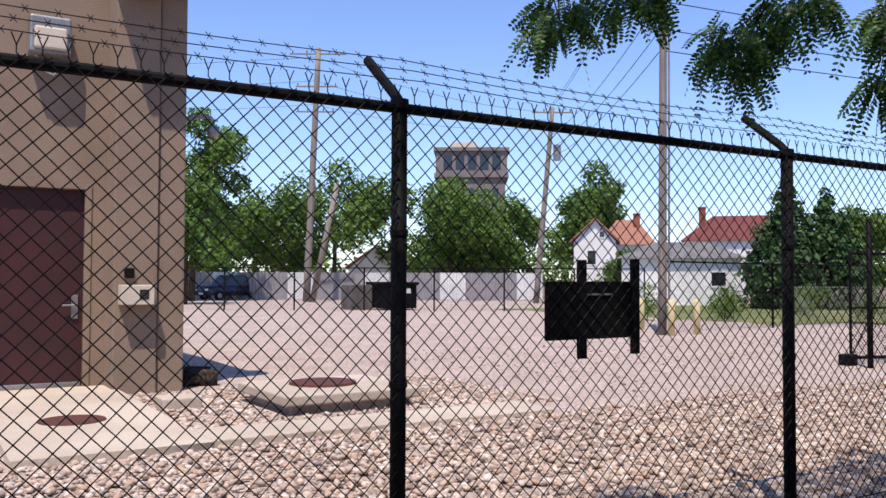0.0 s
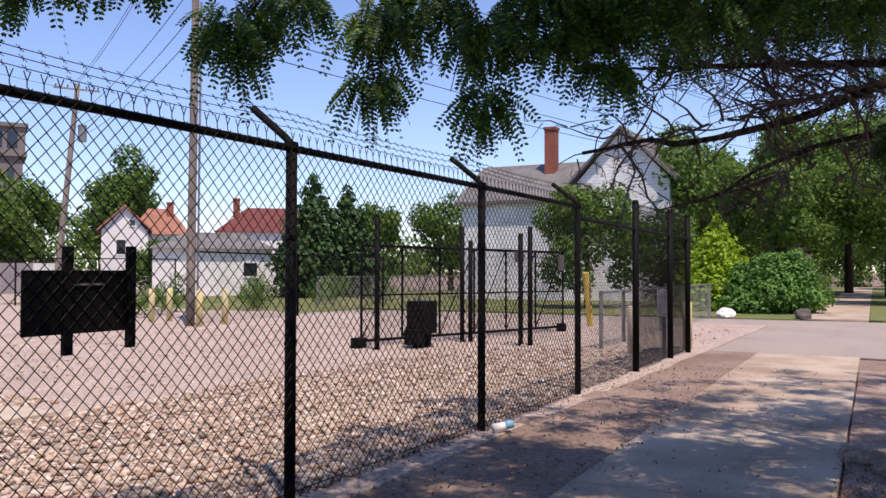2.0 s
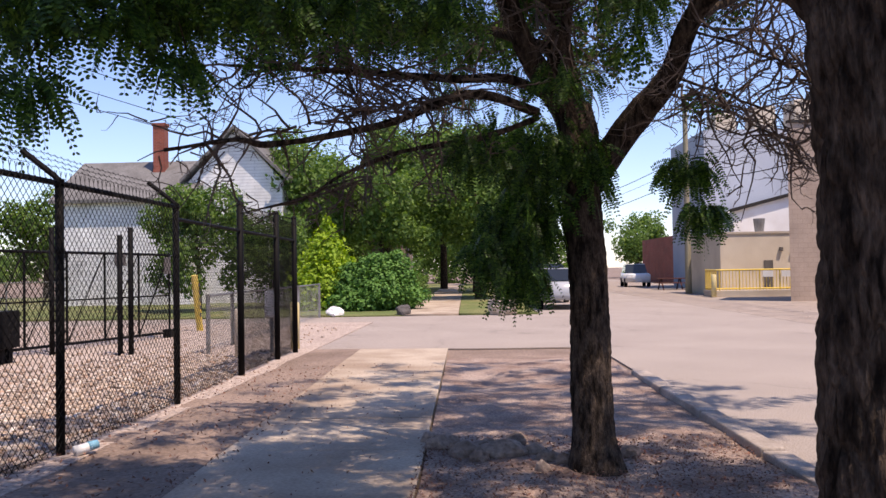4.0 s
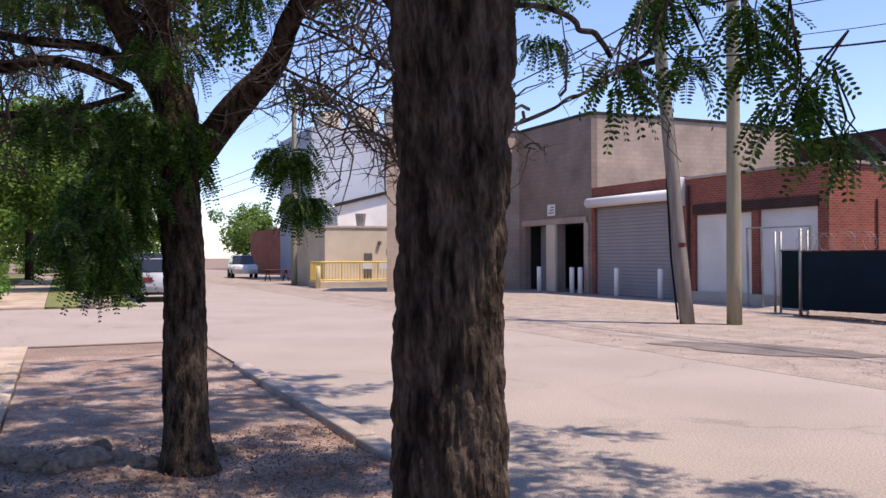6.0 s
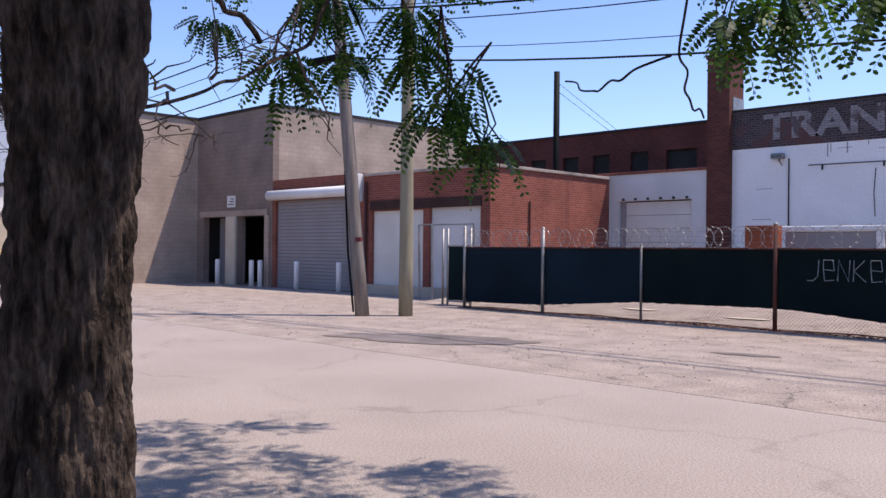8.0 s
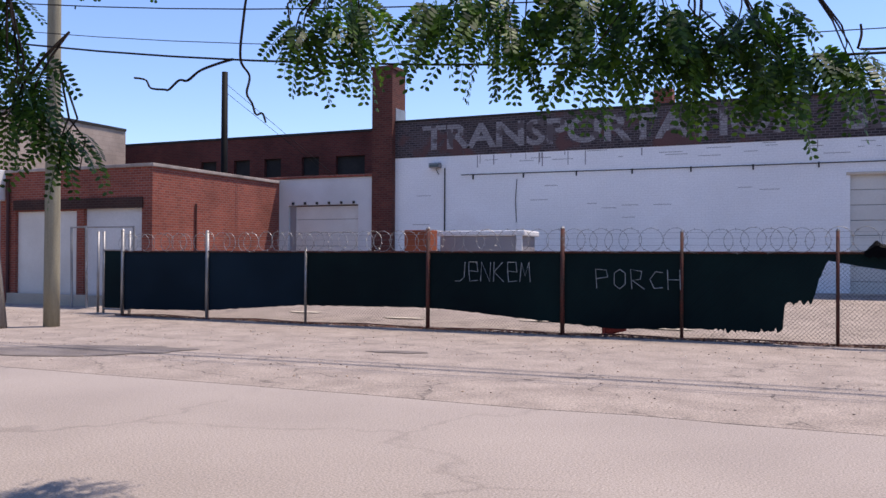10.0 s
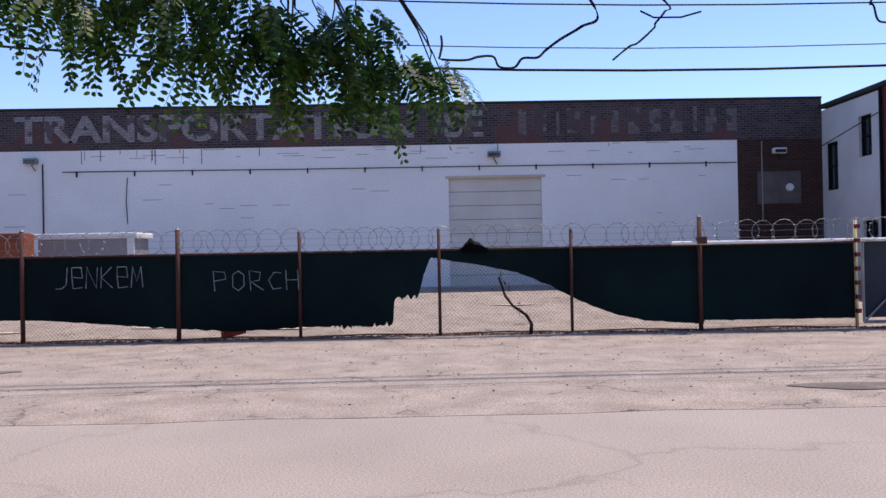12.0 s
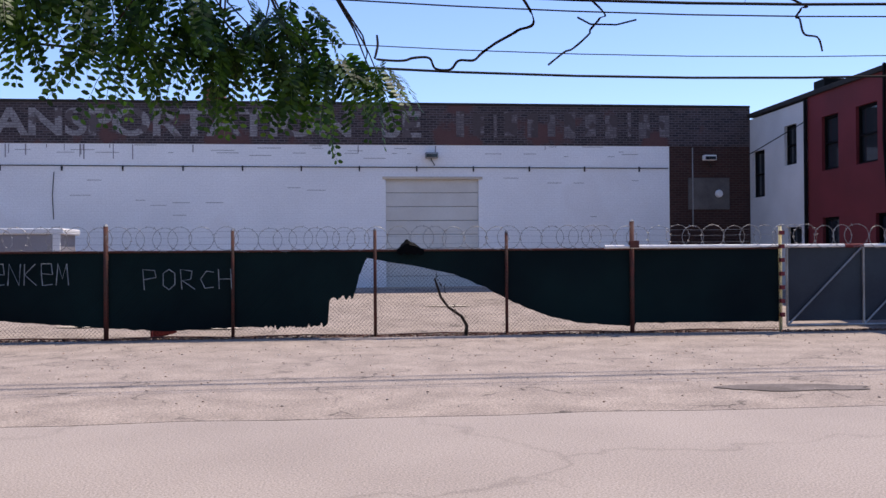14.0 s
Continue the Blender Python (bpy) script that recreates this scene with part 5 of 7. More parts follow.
for i in range(5):
    for j in range(4):
        leaves.append(shade_canopy((4.4 + 1.25 * i, -4.3 + 1.2 * j, 4.8 + 0.12 * i), 1.0, 0.4, 5, 38))
for i in range(4):
    for j in range(3):
        leaves.append(shade_canopy((7.6 + 1.4 * i, -4.0 + 1.2 * j, 5.1 + 0.4 * i), 0.9, 0.4, 7, 38))
for i in range(4):
    for j in range(4):
        leaves.append(shade_canopy((5.6 + 1.4 * i, -4.4 + 1.25 * j, 6.8), 0.95, 0.5, 6, 34))
raw_part("crown", quads_mesh("crown", sun_gap(np.concatenate(leaves)), LEAF, 6), tree2, "hanging pinnate green leaves")


before = names()
# ---- yard by the tan building ----
tb = thing("tan_building", "tan rendered building with a maroon steel door", "building")
part("wall", wall_with_holes("x", 12.3, 0.35, -4.5, 2.27, -0.1, 5.7, [(0.25, 2.0, 0.1, 2.74)]), M["stucco"], tb)
part("corner_block", box(2.27, 2.83, 11.75, 20, -0.1, 5.5, 0.015), M["stucco"], tb)
part("corner_block", box(2.84, 3.2, 11.80, 20, -0.1, 5.5, 0.02), M["stucco"], tb)
# unseen blocks at the wall top, added to cast wedge shadows below
part("fin", box(2.22, 2.9, 11.2, 11.75, 5.35, 6.2, 0.02), M["stucco"], tb)
part("fin", box(2.86, 3.2, 11.3, 11.8, 5.5, 6.2, 0.02), M["stucco"], tb)
door = part("door", box(0.25, 2.0, 12.4, 12.46, 0.1, 2.72, 0.005), M["maroon"], tb, "dark maroon steel door")
part("handle_plate", box(1.86, 1.94, 12.375, 12.4, 1.0, 1.32, 0.004), M["galv"], door)
part("handle", tube([(1.9, 12.35, 1.18), (1.74, 12.34, 1.18)], 0.014, 6), M["galv"], door)
part("door_sweep", box(0.27, 1.98, 12.36, 12.4, 0.1, 0.16, 0.004), M["galv"], tb)
part("door_frame", box(2.0, 2.08, 12.28, 12.42, 0.1, 2.8, 0.006), M["stucco"], tb)
part("roof", box(-4.5, 3.2, 12.66, 20, 5.0, 5.2), M["roof_grey"], tb)
kb = thing("intercom_box", "beige intercom box on the rendered wall", "intercom")
part("housing", box(2.33, 2.75, 11.55, 11.75, 1.2, 1.46, 0.01), M["cream"], kb)
# dark plate on the housing face stands for the recess's shade
part("opening", box(2.56, 2.68, 11.545, 11.556, 1.27, 1.4), M["dark"], kb)
part("camera_box", box(2.4, 2.52, 11.68, 11.75, 1.55, 1.68, 0.01), M["black"], kb)
wl_ = thing("wall_floodlight", "square wall floodlight with a clouded lens above the door", "floodlight")
part("housing", box(1.25, 1.75, 12.02, 12.3, 4.45, 4.95, 0.03), M["galv"], wl_)
part("lens", box(1.3, 1.7, 11.98, 12.03, 4.5, 4.8, 0.03), M["cream"], wl_)
part("cable", tube([(1.35, 12.2, 4.45), (1.4, 12.1, 4.25), (1.55, 12.1, 4.2), (1.7, 12.2, 4.35)], 0.012, 5), M["white"], wl_)
sc = thing("security_camera", "grey dome camera on a wall arm", "camera")
part("arm", tube([(3.2, 12.2, 3.75), (3.45, 12.15, 3.85), (3.62, 12.1, 3.85), (3.66, 12.1, 3.72)], 0.03, 8), M["galv"], sc)
part("dome", tube([(3.66, 12.1, 3.74), (3.66, 12.1, 3.68), (3.66, 12.1, 3.6), (3.66, 12.1, 3.56)], [0.05, 0.09, 0.085, 0.03], 12), M["galv"], sc, smooth=True)

sheet("entrance_pad", 0.72, 2.35, 7.55, 12.3, 0.1, M["pad"], "buff concrete pad before the maroon door", "pavement", 0.8, thick=0.12)
pw = tagged(new("pad_walk"), "narrow buff concrete walk beside river pebbles", "pavement", kind="structure")
for k in range(4):
    x0 = 2.36 + k * 1.0
    part("slab", box(x0, x0 + 0.985, 7.62 + 0.03 * k, 8.3 + 0.05 * k, -0.02, 0.1 - 0.01 * k, 0.012), M["pad"], pw)
mc = thing("manhole_cover", "round rusty iron cover set in the concrete pad", "manhole cover")
part("cover", tube([(1.45, 9.4, 0.098), (1.45, 9.4, 0.112)], [0.33, 0.32], 28), M["rust"], mc)
ch = thing("concrete_chamber", "low concrete chamber with a round iron lid", "chamber")
part("base", box(3.67, 5.2, 9.07, 10.45, -0.05, 0.13, 0.01), M["kerb"], ch)
part("slab", box(3.55, 5.3, 8.95, 10.55, 0.13, 0.25, 0.02), M["pad"], ch)
part("lid", tube([(4.4, 9.85, 0.25), (4.4, 9.85, 0.28)], [0.42, 0.41], 28), M["rust"], ch, "round dark iron lid")
cbk = thing("concrete_block", "loose pale concrete block on pebbles", "block")
part("block", box(2.5, 2.95, 10.0, 10.4, 0.0, 0.17, 0.02), M["pad"], cbk)
for k, (x, y) in enumerate(((3.3, 12.35), (3.35, 12.85))):
    lg = thing("log", "dark weathered log lying beside the building", "log", "logs by the building")
    part("stem", tube([(x, y, 0.12), (x + 0.5, y - 0.15, 0.12)], [0.14, 0.12], 10), M["bark"], lg, smooth=True)

# small board wired to the fence
sg = thing("fence_board", "small black board with two straps, wired to the fence", "sign board")
part("board", box(2.84, 3.49, FY + 0.03, FY + 0.045, 1.23, 1.54, 0.004), M["black"], sg)
part("strap", box(3.045, 3.095, FY + 0.0, FY + 0.03, 1.13, 1.655, 0.004), M["black"], sg)
part("strap", box(3.43, 3.48, FY + 0.0, FY + 0.03, 1.14, 1.665, 0.004), M["black"], sg)
part("bar", box(3.1, 3.3, FY + 0.022, FY + 0.03, 1.465, 1.475), M["galv"], sg)

# continuing dense fence to the corner
f2 = thing("dense_fence", "black fence of close mesh with tall posts near the corner", "fence", "yard fences")
for x in (13.1, 15.3, 16.7):
    part("post", tube([(x, FY, -0.1), (x, FY, 2.58)], 0.05, 12), M["black"], f2, smooth=True)
    part("post_cap", tube([(x, FY, 2.58), (x, FY, 2.62)], [0.058, 0.03], 12), M["black"], f2)
part("top_rail", tube([(10.45, FY, 2.2), (16.7, FY, 2.15)], 0.024, 8), M["black"], f2)
part("chain_link_mesh", chain_mesh((10.45, FY + 0.03), (13.1, FY + 0.03), 0.05, 2.25, 0.07, 0.0024), M["black"], f2)
part("chain_link_mesh", chain_mesh((13.1, FY + 0.03), (16.7, FY + 0.03), 0.05, 2.5, 0.052, 0.0036), M["black"], f2)

# ---- sliding gate in the yard ----
sgate = thing("sliding_gate", "black steel cantilever gate standing half open in the yard", "gate")
for x, y, h in ((14.24, 8.79, 2.62), (16.86, 8.28, 2.5), (16.56, 6.58, 2.45), (16.35, 6.7, 2.3), (17.0, 8.15, 2.2)):
    part("post", tube([(x, y, -0.1), (x, y, h)], 0.05, 10), M["black"], sgate, smooth=True)
A, B = Vector((14.68, 9.44, 0)), Vector((21.0, 7.5, 0))
for z in (0.14, 1.05, 2.05):
    part("rail", tube([A + Vector((0, 0, z)), B + Vector((0, 0, z * 0.98))], 0.03 if z != 1.05 else 0.018, 8), M["black"], sgate)
for k in range(7):
    p = A.lerp(B, k / 6)
    part("upright", tube([p + Vector((0, 0, 0.14)), p + Vector((0, 0, 2.05))], 0.026, 8), M["black"], sgate)
    if k < 6:
        q = A.lerp(B, (k + 1) / 6)
        part("brace", tube([p + Vector((0, 0, 0.14)), q + Vector((0, 0, 2.05))], 0.014, 6), M["black"], sgate)
part("chain_link_mesh", chain_mesh((A.x, A.y), (B.x, B.y), 0.14, 2.05, 0.07, 0.003, twists=False), M["black"], sgate)
for p, s in (((14.45, 9.35), 0.12), ((20.9, 7.5), 0.1)):
    part("roller_box", box(p[0] - s, p[0] + s, p[1] - s, p[1] + s, 0.02, 0.22, 0.02), M["black"], sgate)
gop = thing("gate_operator", "black gate motor cabinet on a stand", "gate motor")
part("cabinet", box(14.85, 15.4, 8.1, 8.5, 0.3, 0.95, 0.02), M["black"], gop)
part("stand", box(14.95, 15.08, 8.2, 8.4, 0.0, 0.3), M["black"], gop)
part("stand", box(15.2, 15.33, 8.2, 8.4, 0.0, 0.3), M["black"], gop)
part("side_box", box(14.68, 14.85, 8.15, 8.45, 0.1, 0.4, 0.01), M["black"], gop)
for (x, y), (a, b, c, d) in (((19.2, 7.98), (1.75, 2.0, 0.28, 0.5)), ((20.75, 7.5), (1.55, 1.95, 0.2, 0.2))):
    nb = thing("gate_sign", "small dark notice plate on the gate", "sign", "gate signs")
    part("plate", box(x - c, x + c, y - 0.06, y - 0.04, a, b, 0.005), M["grimy"], nb)
yb = thing("clearance_bar", "yellow leaning marker board with dark writing bars", "marker")
part("board", tube([(23.16, 7.48, 0.0), (23.0, 7.5, 0.75), (22.85, 7.52, 1.5)], 0.09, 8), M["yellow"], yb)
for k in range(5):
    part("writing_bar", box(22.84 + 0.02 * k, 22.9 + 0.02 * k, 7.38, 7.4, 1.2 - 0.2 * k, 1.3 - 0.2 * k), M["grimy"], yb)


turn_yard(before)
def bollard(x, y, h, r, mat, label, group):
    b = thing("bollard", label, "bollard", group)
    part("body", tube([(x, y, -0.05), (x, y, h - 0.03), (x, y, h)], [r, r, r * 0.8], 14), M[mat], b, smooth=True)
    part("foot", tube([(x, y, -0.02), (x, y, 0.03)], [r * 1.25, r * 1.1], 12), M["kerb"], b)
    return b


before = names()
for x, y in ((18.8, 16.75), (18.6, 19.4), (19.1, 19.2), (17.75, 16.7)):
    bollard(x, y, 1.0, 0.09, "paleyellow", "faded yellow bollard on gravel", "yard bollards")
bollard(17.35, 3.6, 0.95, 0.09, "paleyellow", "faded yellow bollard at the fence corner", "corner bollards")
bollard(15.9, 4.3, 0.9, 0.08, "cream", "cream bollard behind the fence", "corner bollards")
turn_yard(before)
for x, y in ((33.6, -19.75), (30.95, -19.75), (30.55, -19.9), (28.1, -19.95), (25.4, -19.9)):
    bollard(x, y, 1.1, 0.1, "white", "white steel bollard before the loading bays", "dock bollards")
before = names()
kp = thing("keypad_post", "white keypad cabinet on a post by the fence corner", "keypad")
part("cabinet", box(16.35, 16.7, 3.75, 3.95, 0.7, 1.2, 0.02), M["white"], kp)
part("post", tube([(16.5, 3.85, 0), (16.5, 3.85, 0.75)], 0.04, 8), M["galv"], kp)
cup = thing("paper_cup", "crushed white and blue paper cup on the ground", "cup")
part("body", tube([(7.62, 3.3, 0.06), (7.72, 3.2, 0.09)], [0.05, 0.04], 12), M["white"], cup, smooth=True)
part("band", tube([(7.7, 3.22, 0.085), (7.76, 3.16, 0.1)], [0.043, 0.036], 12), surface("pale blue print", (0.2, 0.45, 0.6)), cup, smooth=True)
bin_ = thing("dumpster", "black waste container with sloping lid in the yard", "dumpster")
part("body", box(19.6, 21.3, 36.8, 38.8, 0.1, 1.25, 0.03), M["black"], bin_)
part("lid", box(19.5, 21.4, 36.7, 38.9, 1.25, 1.4, 0.05), M["black"], bin_)
part("notice", box(20.7, 20.95, 36.79, 36.8, 0.85, 1.1), M["white"], bin_)
part("side_box", box(18.4, 19.55, 38.2, 39.4, 0.0, 1.25, 0.03), M["grimy"], bin_)


def plain_fence(pts, h, mat, label, mesh=True, name="yard_back_fence"):
    f = thing(name, label, "fence", "far fences")
    for a, b in zip(pts, pts[1:]):
        a, b = Vector((*a, 0)), Vector((*b, 0))
        n = max(1, int((b - a).length / 3.0))
        for k in range(n + 1):
            p = a.lerp(b, k / n)
            part("post", tube([p - Vector((0, 0, 0.1)), p + Vector((0, 0, h))], 0.04, 6), M[mat], f)
        part("top_rail", tube([a + Vector((0, 0, h - 0.03)), b + Vector((0, 0, h - 0.03))], 0.025, 6), M[mat], f)
        if mesh:
            part("chain_link_mesh", chain_mesh((a.x, a.y), (b.x, b.y), 0.05, h, 0.12, 0.0025, twists=False), M[mat], f)
    return f


plain_fence([(10.0, 42.5), (30.0, 30.0)], 2.1, "black", "dark chain-link fence across the back of the yard")
plain_fence([(18.2, 17.4), (23.6, 17.9), (29.5, 18.2)], 2.1, "black", "dark chain-link fence beside the pole")
plain_fence([(16.6, 5.1), (18.5, 5.2), (29.0, 5.4)], 1.15, "galv", "low chain-link fence before the cross street")
plain_fence([(29.6, 21.5), (40.0, 20.0)], 1.3, "galv", "low grey fence by the weedy strip")
bf = thing("board_fence", "pale corrugated sheet fence behind the yard", "fence", "far fences")
for k in range(14):
    a, b = Vector((17.0, 62.7, 0)).lerp(Vector((38.5, 48.6, 0)), k / 14), Vector((17.0, 62.7, 0)).lerp(Vector((38.5, 48.6, 0)), (k + 1) / 14)
    part("panel", tube([a + Vector((0, 0, 0.05)), b + Vector((0, 0, 0.05))], 0.03, 4), M["galv"], bf)
    bm = bmesh.new()
    d = b - a
    nn = Vector((-d.y, d.x, 0)).normalized() * 0.03
    cols = []
    for i in range(17):
        p = a + d * (i / 16) + nn * (1 if i % 2 else -1)
        cols.append((bm.verts.new(p), bm.verts.new(p + Vector((0, 0, 2.0)))))
    for c, e in zip(cols, cols[1:]):
        bm.faces.new((c[0], e[0], e[1], c[1]))
    part("sheet", bm, M["garagewhite" if k % 3 == 1 else "shutter"], bf)

turn_yard(before)
# ---- far side fence: gates and yard things ----
pg = thing("fence_gate", "narrow screened gate in galvanised frame", "gate")
for x, y in ((18.15, -18.0), (18.0, -18.05), (17.05, -18.0)):
    part("post", tube([(x, y, -0.1), (x, y, 2.2)], 0.035, 8), M["galv"], pg, smooth=True)
part("panel", box(17.1, 17.95, -18.05, -18.03, 0.15, 1.68), M["screen"], pg)
part("rail", tube([(17.05, -18.02, 1.7), (18.0, -18.04, 1.7)], 0.025, 8), M["galv"], pg)
part("rail", tube([(17.05, -18.02, 0.12), (18.0, -18.04, 0.12)], 0.025, 8), M["galv"], pg)
sl = thing("sliding_street_gate", "long grey screened gate with red and white tape on its rail", "gate")
gx0, gx1, gy = -8.1, -14.6, -16.9
part("top_rail", tube([(-4.4, gy - 0.18, 1.7), (gx1, gy - 0.18, 1.7)], 0.035, 10), M["white"], sl)
for k in range(3):
    x = -9.3 - k * 1.0
    part("red_tape", tube([(x, gy - 0.18, 1.7), (x - 0.4, gy - 0.18, 1.7)], 0.037, 10), M["redpaint"], sl)
part("bottom_rail", tube([(gx0, gy - 0.18, 0.12), (gx1, gy - 0.18, 0.12)], 0.03, 8), M["galv"], sl)
for k in range(5):
    x = gx0 - k * 1.6
    part("upright", tube([(x, gy - 0.18, 0.12), (x, gy - 0.18, 1.7)], 0.026, 8), M["galv"], sl)
    if k < 4:
        part("brace", tube([(x, gy - 0.17, 0.12), (x - 1.6, gy - 0.17, 1.7)], 0.02, 6), M["galv"], sl)
part("windscreen", box(gx1, gx0, gy - 0.23, gy - 0.22, 0.2, 1.66), surface("thin grey windscreen", (0.035, 0.045, 0.055), 0.85, (0.025, 0.03, 0.04), 1.0, 120, 0.3, 0.1), sl)
for k in range(7):
    z = 0.3 + k * 0.27
    part("red_patch", box(-7.99, -7.91, -16.97 - 0.06, -16.94, z, z + 0.08), M["redpaint"], sl)
lock = thing("latch_box", "rusty latch bracket on the gate post", "latch")
part("plate", box(-5.07, -4.89, -17.12, -17.0, 1.68, 1.82, 0.01), M["rust"], lock)

vine = thing("dead_vine", "dead crooked vine stem rising at the fence", "vine")
part("stem", tube([(-1.68, -17.2, 0.0), (-1.7, -17.2, 0.2), (-1.6, -17.2, 0.38), (-1.35, -17.2, 0.55), (-1.2, -17.2, 0.75), (-1.12, -17.2, 1.0), (-1.08, -17.2, 1.12)], [0.045, 0.036, 0.03, 0.027, 0.026, 0.024, 0.016], 7), M["bark"], vine)
tagged(part("twig_mass", twigs((-1.6, -17.2, 0.3), (-1.1, -17.2, 1.15), 14, 0.2, bmesh.new(), 0.0, 0.011, 1, random.Random(5)), M["bark"], vine), kind="stuff")
cone = thing("traffic_cone", "fallen red traffic cone behind the fence", "cone")
part("cone", tube([(4.3, -17.75, 0.13), (3.9, -17.8, 0.12)], [0.14, 0.03], 14), M["redpaint"], cone)
part("base", box(4.3, 4.34, -17.95, -17.55, 0.0, 0.3, 0.01), M["redpaint"], cone)
dm = thing("container", "pale grey locker box with a ribbed lid in the yard", "container")
part("body", box(7.85, 10.3, -24.2, -23.0, 0.35, 2.15, 0.02), M["shutter"], dm)
part("lid", box(7.75, 10.4, -24.3, -22.95, 2.15, 2.3, 0.03), M["white"], dm)
part("end_post", box(7.82, 8.0, -23.0, -22.94, 0.35, 2.15, 0.01), M["white"], dm)
oc = thing("rust_cabinet", "rust-orange steel cabinet behind the fence", "cabinet")
part("body", box(10.2, 10.95, -22.6, -22.0, 0.3, 2.3, 0.02), surface("rust orange paint", (0.30, 0.075, 0.03)), oc)
tp = thing("tarp_bundle", "black crumpled tarp draped over the fence rail in two peaks", "tarp")
bm = bmesh.new()
cols = []
for k in range(13):
    u = k / 12
    crest = 1.68 + 0.22 * max(0.0, 1 - abs(u - 0.38) / 0.36) + 0.1 * max(0.0, 1 - abs(u - 0.72) / 0.22)
    x = -0.36 - 0.52 * u
    lean = 0.03 * noise.noise((u * 9, 1, 1))
    cols.append([bm.verts.new(p) for p in ((x, -17.19 + lean, 1.6 - 0.02 * (k % 3)), (x, -17.22, 1.69 + (crest - 1.69) * 0.5), (x + lean, -17.3, crest), (x, -17.36, 1.69), (x, -17.38 + lean, 1.5))])
for c, d in zip(cols, cols[1:]):
    for k in range(4):
        bm.faces.new((c[k], d[k], d[k + 1], c[k + 1]))
bmesh.ops.solidify(bm, geom=list(bm.faces), thickness=0.006)
part("cloth", bm, M["black"], tp)
M["chalk"] = surface("chalky spray paint", (0.30, 0.34, 0.36), 0.9, (0.15, 0.18, 0.19), 9, 40, 0.4, 0.0)
gr = thing("graffiti", "thin pale spray-painted words on the windscreen", "graffiti")
def strokes(word, x0, z0, w, h):
    """Spray-paint strokes of block letters on the screen's street side."""
    shapes = {"J": [[(1, 1), (0.9, 0.2), (0.5, 0), (0, 0.0)]], "E": [[(1, 0.5), (0.1, 0.55), (0.1, 1), (0.9, 1), (1, 0.5)], [(0.1, 0.55), (0.2, 0), (1, 0.05)]], "N": [[(0, 0), (0.1, 1), (0.9, 0), (1, 1)]],
              "K": [[(0, 0), (0.05, 1)], [(0.9, 1), (0.05, 0.5), (1, 0)]], "M": [[(0, 0), (0.15, 1), (0.5, 0.3), (0.85, 1), (1, 0)]], "P": [[(0.1, 0), (0, 1), (0.8, 0.95), (0.9, 0.6), (0.05, 0.5)]],
              "O": [[(0.5, 1), (0.1, 0.8), (0.1, 0.2), (0.5, 0), (0.9, 0.25), (0.9, 0.8), (0.5, 1)]], "R": [[(0.1, 0), (0, 1), (0.8, 0.9), (0.7, 0.5), (0.1, 0.45), (1, 0)]], "C": [[(1, 0.85), (0.5, 0.9), (0.1, 0.5), (0.4, 0.05), (1, 0.1)]], "H": [[(0.1, 0), (0.05, 1)], [(0.95, 0), (0.9, 1)], [(0.05, 0.5), (0.95, 0.5)]]}
    step = w / len(word)
    for i, ch_ in enumerate(word):
        bm = bmesh.new()
        for line in shapes[ch_]:
            tube([(x0 - (i + u * 0.78) * step, fence_y(x0) + 0.036, z0 + v * h) for u, v in line], 0.0095, 4, bm)
        part("stroke", bm, M["chalk"], gr)
strokes("JENKEM", 7.4, 1.05, 1.72, 0.4)
strokes("PORCH", 4.4, 0.95, 1.72, 0.38)
rk = thing("pipe_rack", "thin galvanised pipe frame beside the workshop", "pipe frame")
for x, y in ((20.6, -19.4), (19.6, -19.0), (18.2, -19.4)):
    part("upright", tube([(x, y, -0.05), (x + 0.05, y, 2.4)], 0.035, 8), M["galv"], rk)
part("bar", tube([(20.65, -19.4, 2.38), (18.25, -19.4, 2.38)], 0.025, 8), M["galv"], rk)
bp_ = thing("black_pole", "slender black pole behind the workshop wall", "pole")
part("shaft", tube([(18.7, -24.0, 0.1), (18.7, -24.0, 7.75)], [0.13, 0.1], 10), M["black"], bp_, smooth=True)
part("guy_wire", tube([(18.7, -24.0, 7.4), (16.0, -26.7, 4.4)], 0.008, 4), M["wire"], bp_)
part("guy_wire", tube([(18.7, -24.0, 7.1), (16.2, -26.7, 4.4)], 0.008, 4), M["wire"], bp_)

# ---- red and white two-storey building ----
RX = -12.0
rw = thing("two_storey_building", "two-storey building, part white and part dark red", "building")
W1 = [(-26.8, -26.0, 3.3, 4.75), (-24.75, -24.05, 4.1, 5.25), (-24.6, -23.8, 1.0, 2.3)]
W2 = [(-22.7, -21.9, 3.75, 5.2), (-21.1, -20.2, 3.75, 5.2), (-22.7, -21.9, 1.0, 2.5), (-20.3, -19.4, 1.0, 2.5)]
part("white_wall", wall_with_holes("y", RX, -0.3, -27.0, -23.45, -0.1, 5.8, W1), M["garagewhite"], rw, "white-painted wall")
part("red_wall", wall_with_holes("y", RX, -0.3, -23.45, -17.4, -0.1, 5.85, W2), M["redpaint"], rw, "dark red painted wall")
for y0, y1, z0, z1 in W1 + W2:
    window_x(rw, RX, y0, y1, z0, z1)
# solid near-black block added as the unlit rooms behind the windows
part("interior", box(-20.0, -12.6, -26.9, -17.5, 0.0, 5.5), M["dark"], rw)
part("end_wall", box(-22, RX - 0.3, -17.7, -17.4, -0.1, 5.85), M["redpaint"], rw)
part("pier", box(RX - 0.25, RX + 0.25, -18.6, -17.9, -0.1, 6.1, 0.02), M["redpaint"], rw)
